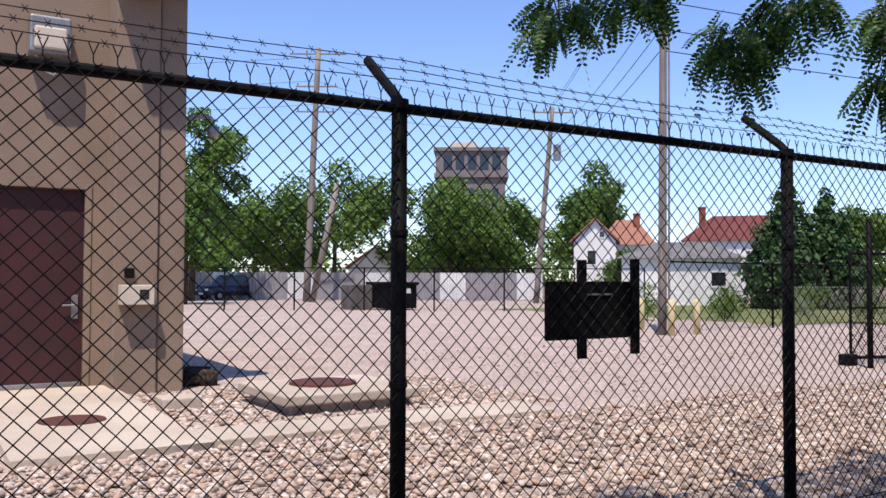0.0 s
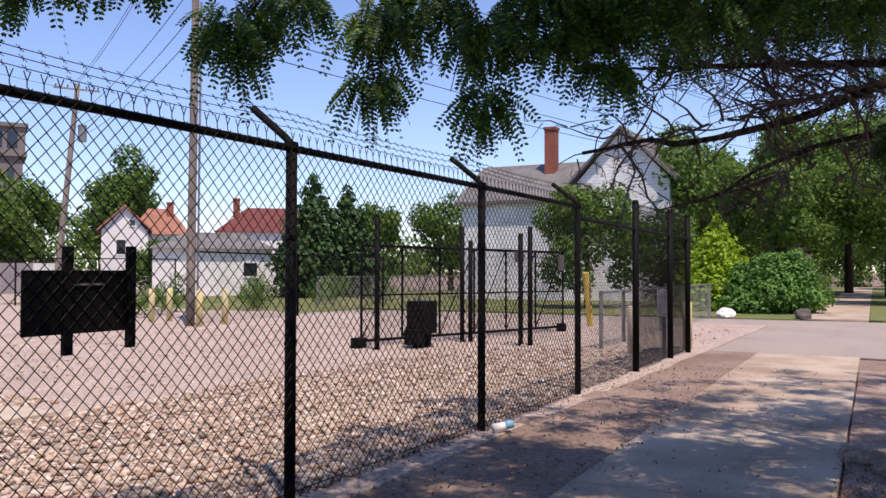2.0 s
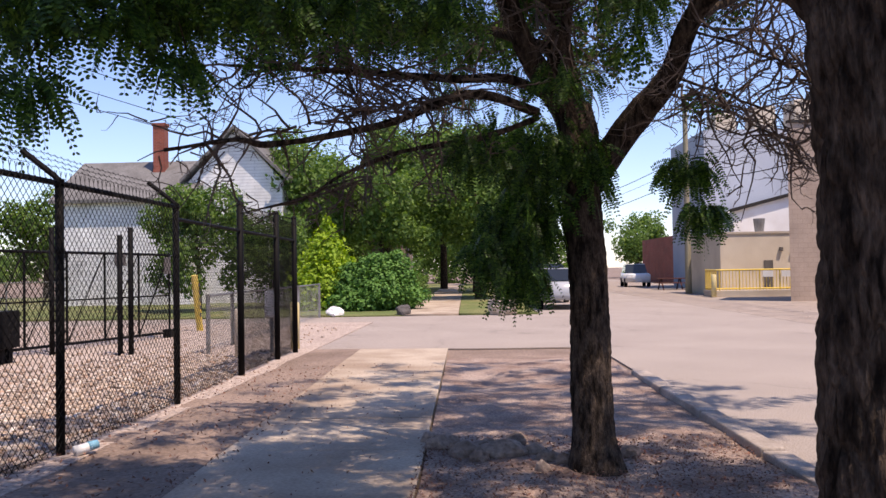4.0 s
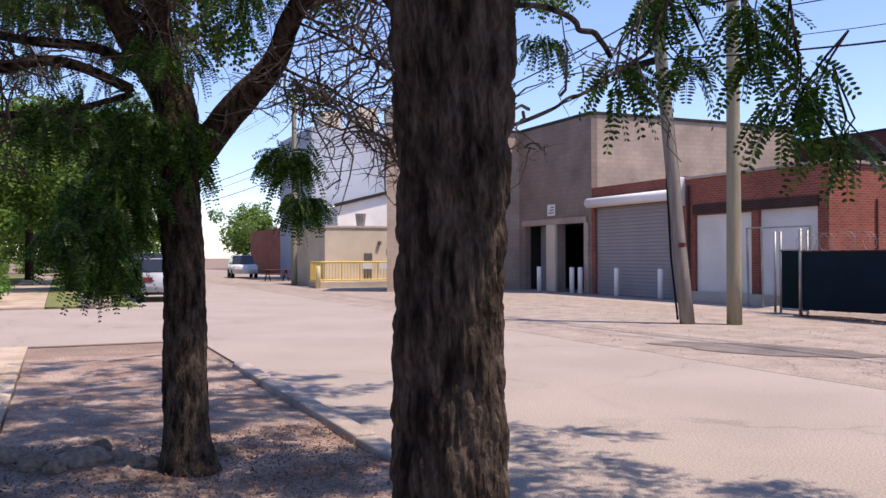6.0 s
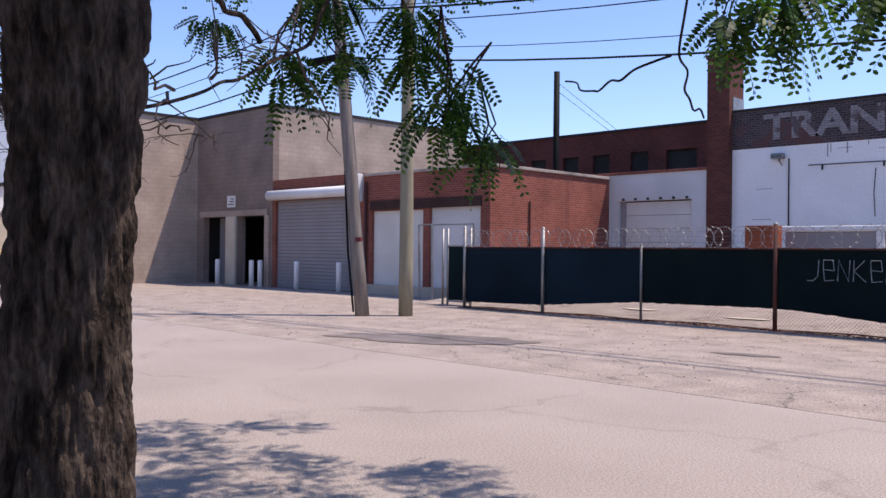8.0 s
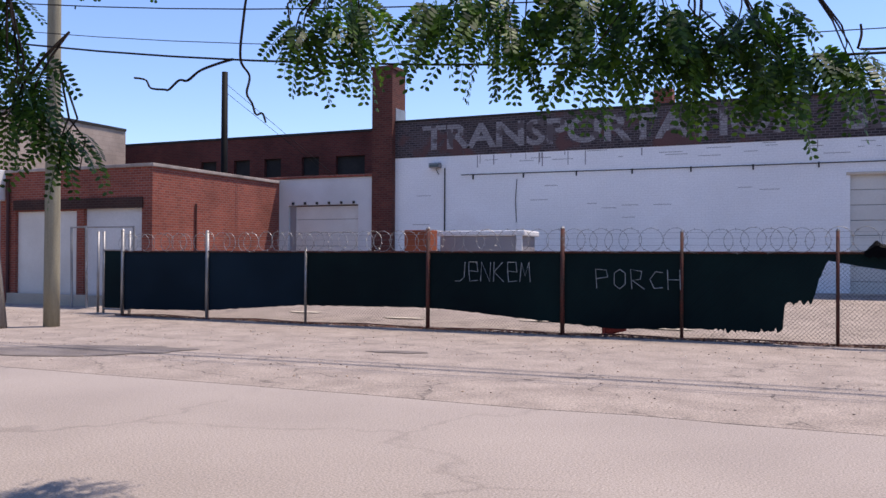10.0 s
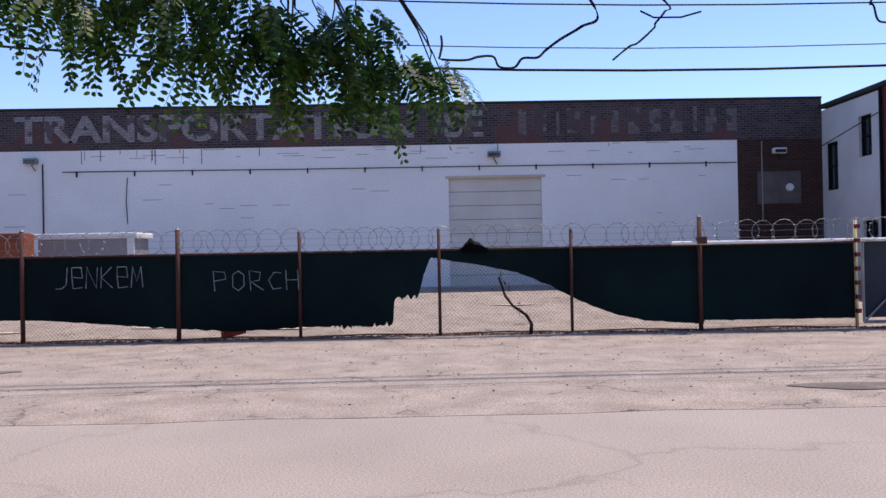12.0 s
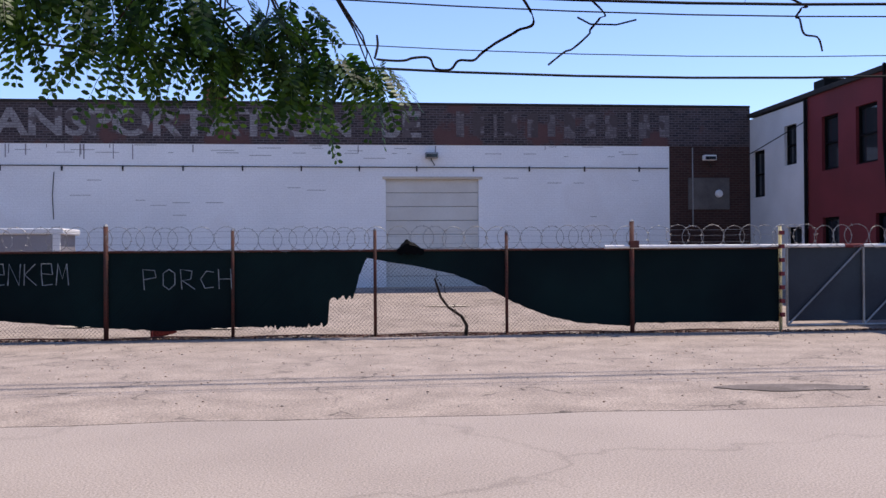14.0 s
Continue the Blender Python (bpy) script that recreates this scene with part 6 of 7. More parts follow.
part("coping", box(-22, RX + 0.08, -27, -17.35, 5.85, 5.98, 0.01), M["dark"], rw)
part("chimney", box(-13.2, -12.6, -24.2, -23.6, 5.9, 6.45, 0.02), M["black"], rw)
part("rear_chimney", box(-13.2, -12.0, -19.6, -18.6, 5.98, 8.2, 0.02), M["grimy"], rw, "grey block chimney stack")
part("drain_pipe", tube([(RX + 0.06, -23.45, 5.8), (RX + 0.06, -23.45, 0.2)], 0.05, 8), M["black"], rw)
part("service_cable", tube([(RX + 0.1, -19.75, 6.0), (RX + 0.12, -19.75, 4.2), (RX + 0.1, -19.65, 2.8)], 0.04, 6), M["black"], rw)
part("cable", tube([(RX + 0.05, -23.5, 5.2), (RX + 0.4, -25.2, 4.75), (RX + 0.05, -26.95, 4.7)], 0.015, 5), M["black"], rw)


# ---- poles and wires ----
def pole(x, y, h, r, mat, label, lean=(0, 0), arms=()):
    p = thing("utility_pole", label, "utility pole", "utility poles")
    part("shaft", tube([(x + lean[0] * k / 8, y + lean[1] * k / 8, -0.2 + (h + 0.2) * k / 8) for k in range(9)], [r * (1 - 0.3 * k / 8) for k in range(9)], 16), M[mat], p, smooth=True)
    for z, half, dx, dy in arms:
        f = z / h
        c = Vector((x + lean[0] * f, y + lean[1] * f, z))
        d = Vector((dx, dy, 0)).normalized() * half
        part("crossarm", tube([c - d, c + d], 0.06, 4), M["pole"], p)
        for s in (-0.9, -0.4, 0.4, 0.9):
            part("insulator", tube([c + d * s + Vector((0, 0, 0.04)), c + d * s + Vector((0, 0, 0.22))], [0.035, 0.05], 8), M["grimy"], p)
    return p


p1 = pole(16.2, -13.4, 11.0, 0.17, "pole", "leaning weathered grey utility pole at the street edge", (0.75, 0.7), ((10.2, 1.2, 1, 0.1),))
part("bracket_arm", tube([(16.62, -13.0, 6.1), (17.4, -12.6, 6.0)], 0.09, 8), M["black"], p1)
part("riser_cable", tube([(16.32, -13.2, 0.1), (16.42, -13.1, 1.5), (16.5, -13.05, 3.4)], 0.025, 6), M["black"], p1)
part("red_mark", box(16.02, 16.2, -13.2, -13.14, 1.75, 1.85), M["redpaint"], p1)
p2 = pole(15.6, -14.2, 11.0, 0.17, "polenew", "straight greenish utility pole at the street edge", (0.0, 0.0), ((10.2, 1.2, 1, 0.1),))
before = names()
p3 = pole(17.8, 17.1, 12.5, 0.125, "pole", "tall grey utility pole in the yard", (0.15, 0.0), ((11.8, 1.2, 1, 0.8),))
part("conduit", tube([(17.97, 17.0, 0.0), (18.03, 17.0, 9.0)], 0.03, 8), M["galv"], p3)
pole(22.3, 53.2, 17.0, 0.25, "pole", "far utility pole with three crossarms", (0.6, -0.3), ((16.6, 1.9, 1, -0.6), (14.4, 1.4, 1, -0.6), (12.7, 1.3, 1, -0.6)))
br = thing("leaning_pole_stub", "leaning brace pole beside the far utility pole", "pole")
part("shaft", tube([(22.2, 52.0, 0), (23.6, 51.3, 7.8)], [0.2, 0.16], 10), M["pole"], br, smooth=True)
p5 = pole(34.0, 43.6, 12.6, 0.2, "pole", "leaning far utility pole with a transformer", (0.9, -0.6), ((12.3, 1.3, 1, -0.6), (11.4, 1.1, 1, -0.6)))
part("transformer", tube([(35.2, 42.9, 9.2), (35.2, 42.9, 10.2)], 0.25, 10), M["galv"], p5)
turn_yard(before)
pole(48.0, -12.4, 11.0, 0.18, "polenew", "utility pole beside the yellow railing", (0.0, 0.0), ((10.2, 1.2, 0.2, 1),))
pole(92, -6, 11.0, 0.2, "pole", "distant utility pole down the street", (0.8, 0.0), ((10.4, 1.2, 0.1, 1),))

ww = thing("overhead_cables", "black overhead cables sagging along the street", "cables")
def cable(a, b, sag, r, n=16, name="cable"):
    a, b = Vector(a), Vector(b)
    part(name, tube([a.lerp(b, k / n) - Vector((0, 0, 4 * sag * (k / n) * (1 - k / n))) for k in range(n + 1)], r, 5), M["wire"], ww)
P1, P2 = (16.6, -13.0), (15.6, -14.1)
cable((16.7, -13.0, 6.1), (-26, -13.4, 6.4), 2.05, 0.02, 24)
cable((16.7, -13.0, 6.35), (-26, -13.4, 6.6), 1.95, 0.008, 24)
cable((16.75, -13.0, 6.9), (-26, -13.4, 6.9), 1.75, 0.012, 24)
cable((16.8, -13.0, 7.25), (-26, -13.4, 7.4), 2.0, 0.024, 24)
cable((16.8, -12.95, 7.3), (-26, -13.35, 7.5), 1.98, 0.01, 24)
cable((16.9, -12.9, 8.6), (-26, -13.4, 8.3), 2.0, 0.014, 24)
cable((16.6, -13.1, 9.6), (-26, -13.4, 9.4), 2.2, 0.01, 24)
for z0, z1, r in ((6.1, 6.4, 0.02), (6.9, 7.1, 0.012), (7.3, 7.6, 0.02), (9.9, 10.2, 0.008), (10.2, 10.4, 0.008)):
    cable((16.7, -13.0, z0), (48.0, -12.4, z1), 0.9, r)
    cable((48.0, -12.4, z1), (92.0, -6.0, z1), 0.9, r)
part("splice_loop", tube([(-2.9, -13.2, 5.08), (-3.1, -13.2, 4.98), (-3.5, -13.2, 4.98), (-3.8, -13.2, 5.06)], 0.015, 6), M["wire"], ww)
before = names()
ww = thing("overhead_cables", "black overhead cables crossing the yard between poles", "cables")
for z in (8.0, 8.6, 9.4, 11.9, 12.1):
    cable((17.8, 17.1, z), (70, 2.5 + z * 0.3, z + 0.6), 0.7, 0.014)
    cable((17.8, 17.1, z), (34.8, 43.1, z + (0.6 if z > 11 else 1.4)), 0.5, 0.012)
for k in range(3):
    cable((34.6, 43.2, 12.3 - 0.5 * k), (22.8, 53.0, 16.4 - 1.6 * k), 0.6, 0.012)
    cable((22.8, 53.0, 16.4 - 1.6 * k), (-20, 80.0, 16.4 - 1.6 * k), 0.8, 0.012)
turn_yard(before)



# ---- pebbles, litter, stones ----
def scatter_stones(name, spots, mat, label, category):
    """Loose rounded stones as one sheet of stuff: spots are x, y, z, size."""
    bm = bmesh.new()
    bmesh.ops.create_icosphere(bm, subdivisions=1, radius=1)
    base = np.array([v.co[:] for v in bm.verts])
    faces = np.array([[v.index for v in f.verts] for f in bm.faces])
    bm.free()
    n = len(spots)
    ang = RNG.uniform(0, 2 * np.pi, n)
    sc = np.stack([RNG.uniform(0.8, 1.4, n), RNG.uniform(0.6, 1.0, n), RNG.uniform(0.4, 0.75, n)], 1) * spots[:, 3:4]
    v = base[None] * (1 + RNG.uniform(-0.18, 0.18, (n, len(base), 1))) * sc[:, None, :]
    c, s = np.cos(ang)[:, None], np.sin(ang)[:, None]
    tilt = RNG.uniform(-0.4, 0.4, n)[:, None]
    x, y, z = v[..., 0] * c - v[..., 1] * s, v[..., 0] * s + v[..., 1] * c, v[..., 2] + v[..., 0] * tilt
    co = np.stack([x, y, z], -1) + spots[:, None, :3]
    idx = (faces[None] + (np.arange(n) * len(base))[:, None, None]).reshape(-1, 3)
    me = bpy.data.meshes.new(name)
    co = co.reshape(-1, 3)
    me.vertices.add(len(co))
    me.vertices.foreach_set("co", co.astype(np.float32).ravel())
    me.loops.add(idx.size)
    me.loops.foreach_set("vertex_index", idx.astype(np.int32).ravel())
    me.polygons.add(len(idx))
    me.polygons.foreach_set("loop_start", np.arange(0, idx.size, 3, dtype=np.int32))
    me.update(calc_edges=True)
    me.polygons.foreach_set("use_smooth", np.ones(len(idx), dtype=bool))
    me.materials.append(mat)
    return tagged(new(name, me), label, category, kind="stuff")


before = names()
n = 24000
xs, ys = RNG.uniform(-3.5, 17.0, n), 3.5 + 4.2 * RNG.uniform(0, 1, n) ** 1.1
keep = RNG.uniform(0, 1, n) < np.clip(1.25 - np.maximum(0, xs - 5.5) / 9 - np.maximum(0, ys - 6.5) * 0.25 * (xs > 6.5), 0.08, 1)
keep &= ~((xs > 0.68) & (xs < 2.4) & (ys > 7.5)) & ~((xs > 2.3) & (xs < 6.4) & (ys > 7.58))
xs, ys = xs[keep], ys[keep]
scatter_stones("pebbles", np.stack([xs, ys, np.full(len(xs), 0.045), RNG.uniform(0.014, 0.046, len(xs))], 1), PEBBLE, "buff and pink river pebbles inside the fence", "pebbles")
n = 2800
xs, ys = RNG.uniform(2.4, 7.0, n), RNG.uniform(8.4, 11.6, n)
keep = ~((xs > 3.5) & (xs < 5.35) & (ys > 8.9) & (ys < 10.6))
scatter_stones("pebbles", np.stack([xs[keep], ys[keep], np.full(keep.sum(), 0.04), RNG.uniform(0.015, 0.05, keep.sum())], 1), PEBBLE, "buff river pebbles round the concrete chamber", "pebbles")
n = 2600
xs, ys = RNG.uniform(8, 25, n), RNG.uniform(3.6, 16, n)
scatter_stones("gravel", np.stack([xs, ys, np.full(n, 0.03), RNG.uniform(0.012, 0.035, n)], 1), PEBBLE, "loose stones scattered over the yard", "gravel")
turn_yard(before)
n = 2500
xs, ys = RNG.uniform(-16, 30, n), -17.9 + RNG.uniform(0, 1, n) ** 1.5 * 8.5
scatter_stones("grit", np.stack([xs, ys, np.full(n, 0.008), RNG.uniform(0.006, 0.022, n)], 1), PEBBLE, "grit along the old asphalt shoulder", "gravel")


def litter(name, x0, x1, y0, y1, n, size, z, label):
    p = np.stack([RNG.uniform(x0, x1, n), RNG.uniform(y0, y1, n), z + RNG.uniform(0, 0.03, n)], 1)
    nrm = unit(RNG.normal(size=(n, 3)) * 0.5 + np.array([0, 0, 1.0]))
    t = unit(np.cross(nrm, RNG.normal(size=(n, 3))))
    b = np.cross(nrm, t)
    s = size * RNG.uniform(0.5, 1.4, n)[:, None]
    return tagged(new(name, quads_mesh(name, np.stack([p - t * s, p - b * s * 0.45, p + t * s, p + b * s * 0.45], 1), LITTER)), label, "leaf litter", kind="stuff")


litter("leaf_litter", -4, 8.2, -2.5, 0.2, 30000, 0.014, 0.04, "reddish dry leaflets over the verge")
litter("leaf_litter", -4, 14, 1.7, 3.6, 3500, 0.018, 0.05, "dry leaflets at the foot of the fence")
litter("leaf_litter", -2, 14, 0.2, 1.8, 700, 0.015, 0.06, "few dry leaflets on the sidewalk")


# litter strips that also stand in for part of the fence's shadow line
for x0, x1, y0, y1 in ((-15.0, -7.9, -17.05, -16.9), (-7.9, -3.0, -17.3, -17.1), (-3.0, 8.0, -17.36, -17.16), (8.0, 12.5, -17.5, -17.25), (12.5, 17.0, -17.66, -17.4)):
    litter("leaf_litter", x0, x1, y0, y1, int(320 * (x1 - x0)), 0.03, 0.006, "dry litter along the fence foot, thickening its shadow line")


def rock(x, y, z, sx, sy, sz, mat, label, group, seed):
    bm = bmesh.new()
    bmesh.ops.create_icosphere(bm, subdivisions=3, radius=1)
    for v in bm.verts:
        k = 1 + 0.28 * noise.noise(v.co * 1.4 + Vector((seed, 0, 0))) + 0.1 * noise.noise(v.co * 4 + Vector((0, seed, 0)))
        v.co = Vector((v.co.x * sx, v.co.y * sy, v.co.z * sz)) * k + Vector((x, y, z))
    r = thing("rock", label, "rock", group, bm=bm, mat=mat)
    return r


for k, (x, y, r) in enumerate(((7.50, -0.49, 0.21), (7.49, -0.75, 0.09), (7.52, -0.18, 0.14), (7.82, 0.05, 0.12), (7.23, -0.82, 0.09), (8.03, 0.12, 0.09), (7.11, -0.94, 0.07), (7.92, -0.04, 0.10), (7.96, -0.62, 0.09), (7.57, -1.22, 0.07), (7.3, -0.3, 0.08), (7.7, -0.35, 0.11), (7.4, -1.5, 0.08), (6.9, -0.75, 0.06), (7.65, -0.1, 0.07))):
    rock(x, y, 0.05, r * (0.75 + 0.1 * (k % 3)), r, 0.055 + 0.3 * r, M["rockstone"], "rough broken stone on the verge soil", "verge stones", k * 3.7)
rock(29.6, -1.4, 0.25, 0.8, 0.5, 0.5, M["pad"], "large pale boulder at the street corner", "corner stones", 4.2)
rock(29.8, 4.3, 0.12, 0.42, 0.3, 0.22, M["white"], "pale boulder by the junipers", "corner stones", 8.8)
rock(29.7, 1.95, 0.15, 0.3, 0.25, 0.25, M["grimy"], "dark stone at the sidewalk edge", "corner stones", 2.2)


# ---- patches on the road ----
def patch(name, x, y, rx, ry, mat, label, turn=0.0, seed=1.0, z=0.014):
    bm = bmesh.new()
    vs = []
    for k in range(40):
        a = 2 * math.pi * k / 40
        r = 1 + 0.35 * noise.noise((math.cos(a) * 1.8 + seed, math.sin(a) * 1.8, seed))
        u, v = rx * r * math.cos(a), ry * r * math.sin(a)
        vs.append(bm.verts.new((x + u * math.cos(turn) - v * math.sin(turn), y + u * math.sin(turn) + v * math.cos(turn), z)))
    bm.faces.new(vs)
    return tagged(new(name, emit(name, bm, mat)), label, "road patch", kind="structure")


patch("road_patch", 11.3, -10.9, 1.9, 0.8, M["patch"], "dark damp patch on the shoulder", 0.5, 2.0)
patch("road_patch", 6.6, -13.0, 0.5, 0.15, M["patch"], "dark stain on the shoulder", 0.2, 5.0)
patch("road_patch", -4.6, -10.2, 0.9, 0.25, M["patch"], "dark stain at the road edge", -0.1, 7.0)
for x, y in ((9.5, -19.0), (6.2, -19.3), (3.2, -18.8), (-1.8, -22.0), (12.5, -19.4)):
    patch("lot_mark", x, y, 0.5, 0.16, M["cream"], "worn pale paint mark on the yard", 0.0, x, 0.012 + 0.58 * (-17.9 - y) / 8.6 + 0.012)


# ---- trees, houses, cars ----
def far_tree(x, y, h, r, mat, label, n=2600, size=0.3, trunk=0.25, lumps=9, low=0.3, seed=1):
    rnd = random.Random(seed)
    t = thing("tree", label, "tree", "background trees")
    part("trunk", tube([(x, y, -0.1), (x + 0.1, y, h * 0.3), (x, y + 0.1, h * 0.65)], [trunk, trunk * 0.75, trunk * 0.3], 8), M["bark"], t, smooth=True)
    cs = [(x, y, h * 0.6, r * 0.62)]
    for k in range(lumps + 7):
        a = rnd.uniform(0, 2 * math.pi)
        u = rnd.uniform(0.35, 0.95) * r
        z = h * rnd.uniform(low, 0.86)
        cs.append((x + u * math.cos(a), y + u * math.sin(a), z, r * rnd.uniform(0.2, 0.44)))
    cs.append((x + 0.1 * r, y, h - r * 0.3, r * 0.32))
    raw_part("crown", quads_mesh("crown", blob_leaves(cs, int(n * 2.3), size * 0.58), mat), t)
    return t


def cone_tree(x, y, h, r, mat, label, n=3000, size=0.12, seed=1, peaks=1):
    t = thing("conifer", label, "shrub", "corner conifers" if h < 5 else "background trees")
    part("trunk", tube([(x, y, -0.1), (x, y, h * 0.5)], [0.1, 0.04], 6), M["bark"], t)
    cs = []
    for k in range(14):
        f = k / 13
        a = k * 2.4 + seed
        rr = r * (1 - f) ** 0.75
        cs.append((x + rr * 0.45 * math.cos(a), y + rr * 0.45 * math.sin(a), 0.12 * h + f * h * 0.82, max(0.12 * r, rr * 0.62)))
    raw_part("crown", quads_mesh("crown", blob_leaves(cs, n, size, 1.2, 0.5), mat), t)
    return t


before = names()
GREEN = "leafy green tree behind the yard"
far_tree(31.0, 68.0, 12.0, 5.0, FARLEAF, GREEN, 4500, 0.34, seed=2)
far_tree(24.8, 70.6, 9.2, 3.2, FARLEAF, GREEN, 2600, 0.3, seed=3)
far_tree(15.9, 57.5, 13.0, 3.4, FARLEAF, "tall green tree beside the tan building", 4000, 0.3, seed=4)
far_tree(13.5, 50.5, 7.5, 2.6, FARLEAF, GREEN, 2400, 0.28, seed=14)
far_tree(19.6, 66.0, 7.5, 3.0, FARLEAF, GREEN, 2600, 0.3, seed=5)
far_tree(28.0, 75.0, 8.0, 4.0, FARLEAF, GREEN, 2600, 0.32, seed=15)
far_tree(39.0, 62.0, 10.4, 4.8, FARLEAF, GREEN, 4500, 0.34, low=0.2, seed=6)
far_tree(45.0, 62.0, 9.0, 4.2, FARLEAF, GREEN, 4000, 0.34, low=0.2, seed=7)
far_tree(43.0, 68.0, 8.5, 3.6, FARLEAF, GREEN, 2600, 0.34, low=0.2, seed=8)
far_tree(63.0, 70.7, 14.5, 5.2, FARLEAF, "broad green tree behind the white house", 4500, 0.42, seed=9)
far_tree(38.8, 40.0, 3.6, 2.0, FARLEAF, "green shrub by the back fence", 1800, 0.2, low=0.1, seed=10)
far_tree(53.0, 34.0, 6.5, 2.6, FARLEAF, GREEN, 2200, 0.28, seed=11)
far_tree(58.0, 30.0, 7.5, 3.4, FARLEAF, GREEN, 2600, 0.3, seed=12)
cone_tree(40.2, 29.6, 7.2, 2.9, CEDAR, "tall dark green cedar", 5000, 0.22, 1)
cone_tree(41.6, 28.2, 6.6, 2.6, CEDAR, "tall dark green cedar", 4000, 0.22, 2)
turn_yard(before)
cone_tree(34.3, 5.3, 3.8, 1.75, LIME, "bright lime green pyramidal conifer", 7000, 0.09, 3)
for k, (x, y, h, r) in enumerate(((33.0, 3.3, 2.3, 1.35), (33.6, 2.5, 2.4, 1.3), (33.2, 4.2, 2.0, 1.0))):
    t = thing("juniper", "spreading blue-green juniper in rounded tiers", "shrub", "corner junipers")
    part("stem", tube([(x, y, -0.05), (x, y, h * 0.5)], [0.08, 0.04], 6), M["bark"], t)
    cs = [(x + 0.5 * r * math.cos(j * 2.4) * (1 - j / 16), y + 0.5 * r * math.sin(j * 2.4) * (1 - j / 16), 0.25 + (h - 0.5) * j / 12, r * (0.62 - 0.03 * j)) for j in range(13)]
    raw_part("crown", quads_mesh("crown", blob_leaves(cs, 6000, 0.08, 0.6, 0.8), BLUEGREEN), t)
far_tree(34.2, 10.4, 5.0, 2.2, FARLEAF, "dark leafy small tree before the white house", 5000, 0.16, 0.14, 9, 0.25, seed=21)
far_tree(37.0, 8.0, 4.2, 2.0, FARLEAF, "dark leafy small tree before the white house", 4000, 0.16, 0.14, 9, 0.2, seed=22)
STREET = "leafy street tree shading the far sidewalk"
far_tree(44.0, -0.9, 8.8, 3.6, FARLEAF, STREET, 9000, 0.2, 0.3, 12, 0.33, seed=31)
far_tree(56.0, -0.9, 11.0, 4.4, FARLEAF, STREET, 7000, 0.26, 0.3, 12, 0.3, seed=32)
far_tree(52.0, 4.5, 10.5, 4.0, FARLEAF, STREET, 7000, 0.26, 0.3, 12, 0.3, seed=33)
far_tree(66.0, 1.5, 13.0, 5.0, FARLEAF, STREET, 6000, 0.32, 0.3, 12, 0.25, seed=34)
far_tree(47.0, 9.5, 9.5, 3.6, FARLEAF, "dark green tree between the houses", 6000, 0.24, 0.25, 10, 0.3, seed=35)
far_tree(41.5, 3.8, 6.6, 2.4, FARLEAF, STREET, 5000, 0.2, 0.2, 10, 0.45, seed=36)
far_tree(80.0, -3.0, 11.0, 4.5, FARLEAF, STREET, 3500, 0.36, 0.3, 10, 0.3, seed=37)
far_tree(120.0, -24.0, 9.0, 5.0, FARLEAF, "far green tree down the street", 2500, 0.45, 0.3, 10, 0.25, seed=38)
# filler trees added to hide the white horizon glare between the trunks
for x, y in ((98.0, -8.0), (100.0, -3.0), (97.0, 2.5), (90.0, 8.0)):
    far_tree(x, y, 5.5, 3.6, FARLEAF, "low green filler tree covering the bright far horizon", 1800, 0.36, 0.2, 10, 0.08, seed=int(x))
for k, (x, y) in enumerate(((36.4, 1.95), (37.4, 2.1), (38.2, 2.0))):
    far_tree(x, y, 1.5, 0.6, FARLEAF, "dark clipped shrub beside the sidewalk", 1000, 0.07, 0.05, 6, 0.3, seed=40 + k)
for k in range(16):
    x, y = 20.5 + k * 1.25 + (k % 3) * 0.4, 20.8 + (k % 4) * 0.9
    far_tree(x, y, 0.9 + 0.3 * (k % 3), 0.6, FARLEAF, "weedy bush in the dry grass strip", 350, 0.07, 0.02, 5, 0.2, seed=60 + k)

cs = [(c * 11.0 - 160, 190 + 30 * math.sin(c * 1.7), 3.5 + 1.5 * math.sin(c * 2.3), 7.5) for c in range(46)] + [(190 + 14 * math.sin(c * 2.1), 150 - c * 9.0, 3.5 + 1.5 * math.cos(c * 1.3), 7.5) for c in range(17)]
tagged(new("treeline", quads_mesh("treeline", blob_leaves(cs, 26000, 0.8), FARLEAF)), "distant green treeline beyond the yards", "treeline", kind="stuff")


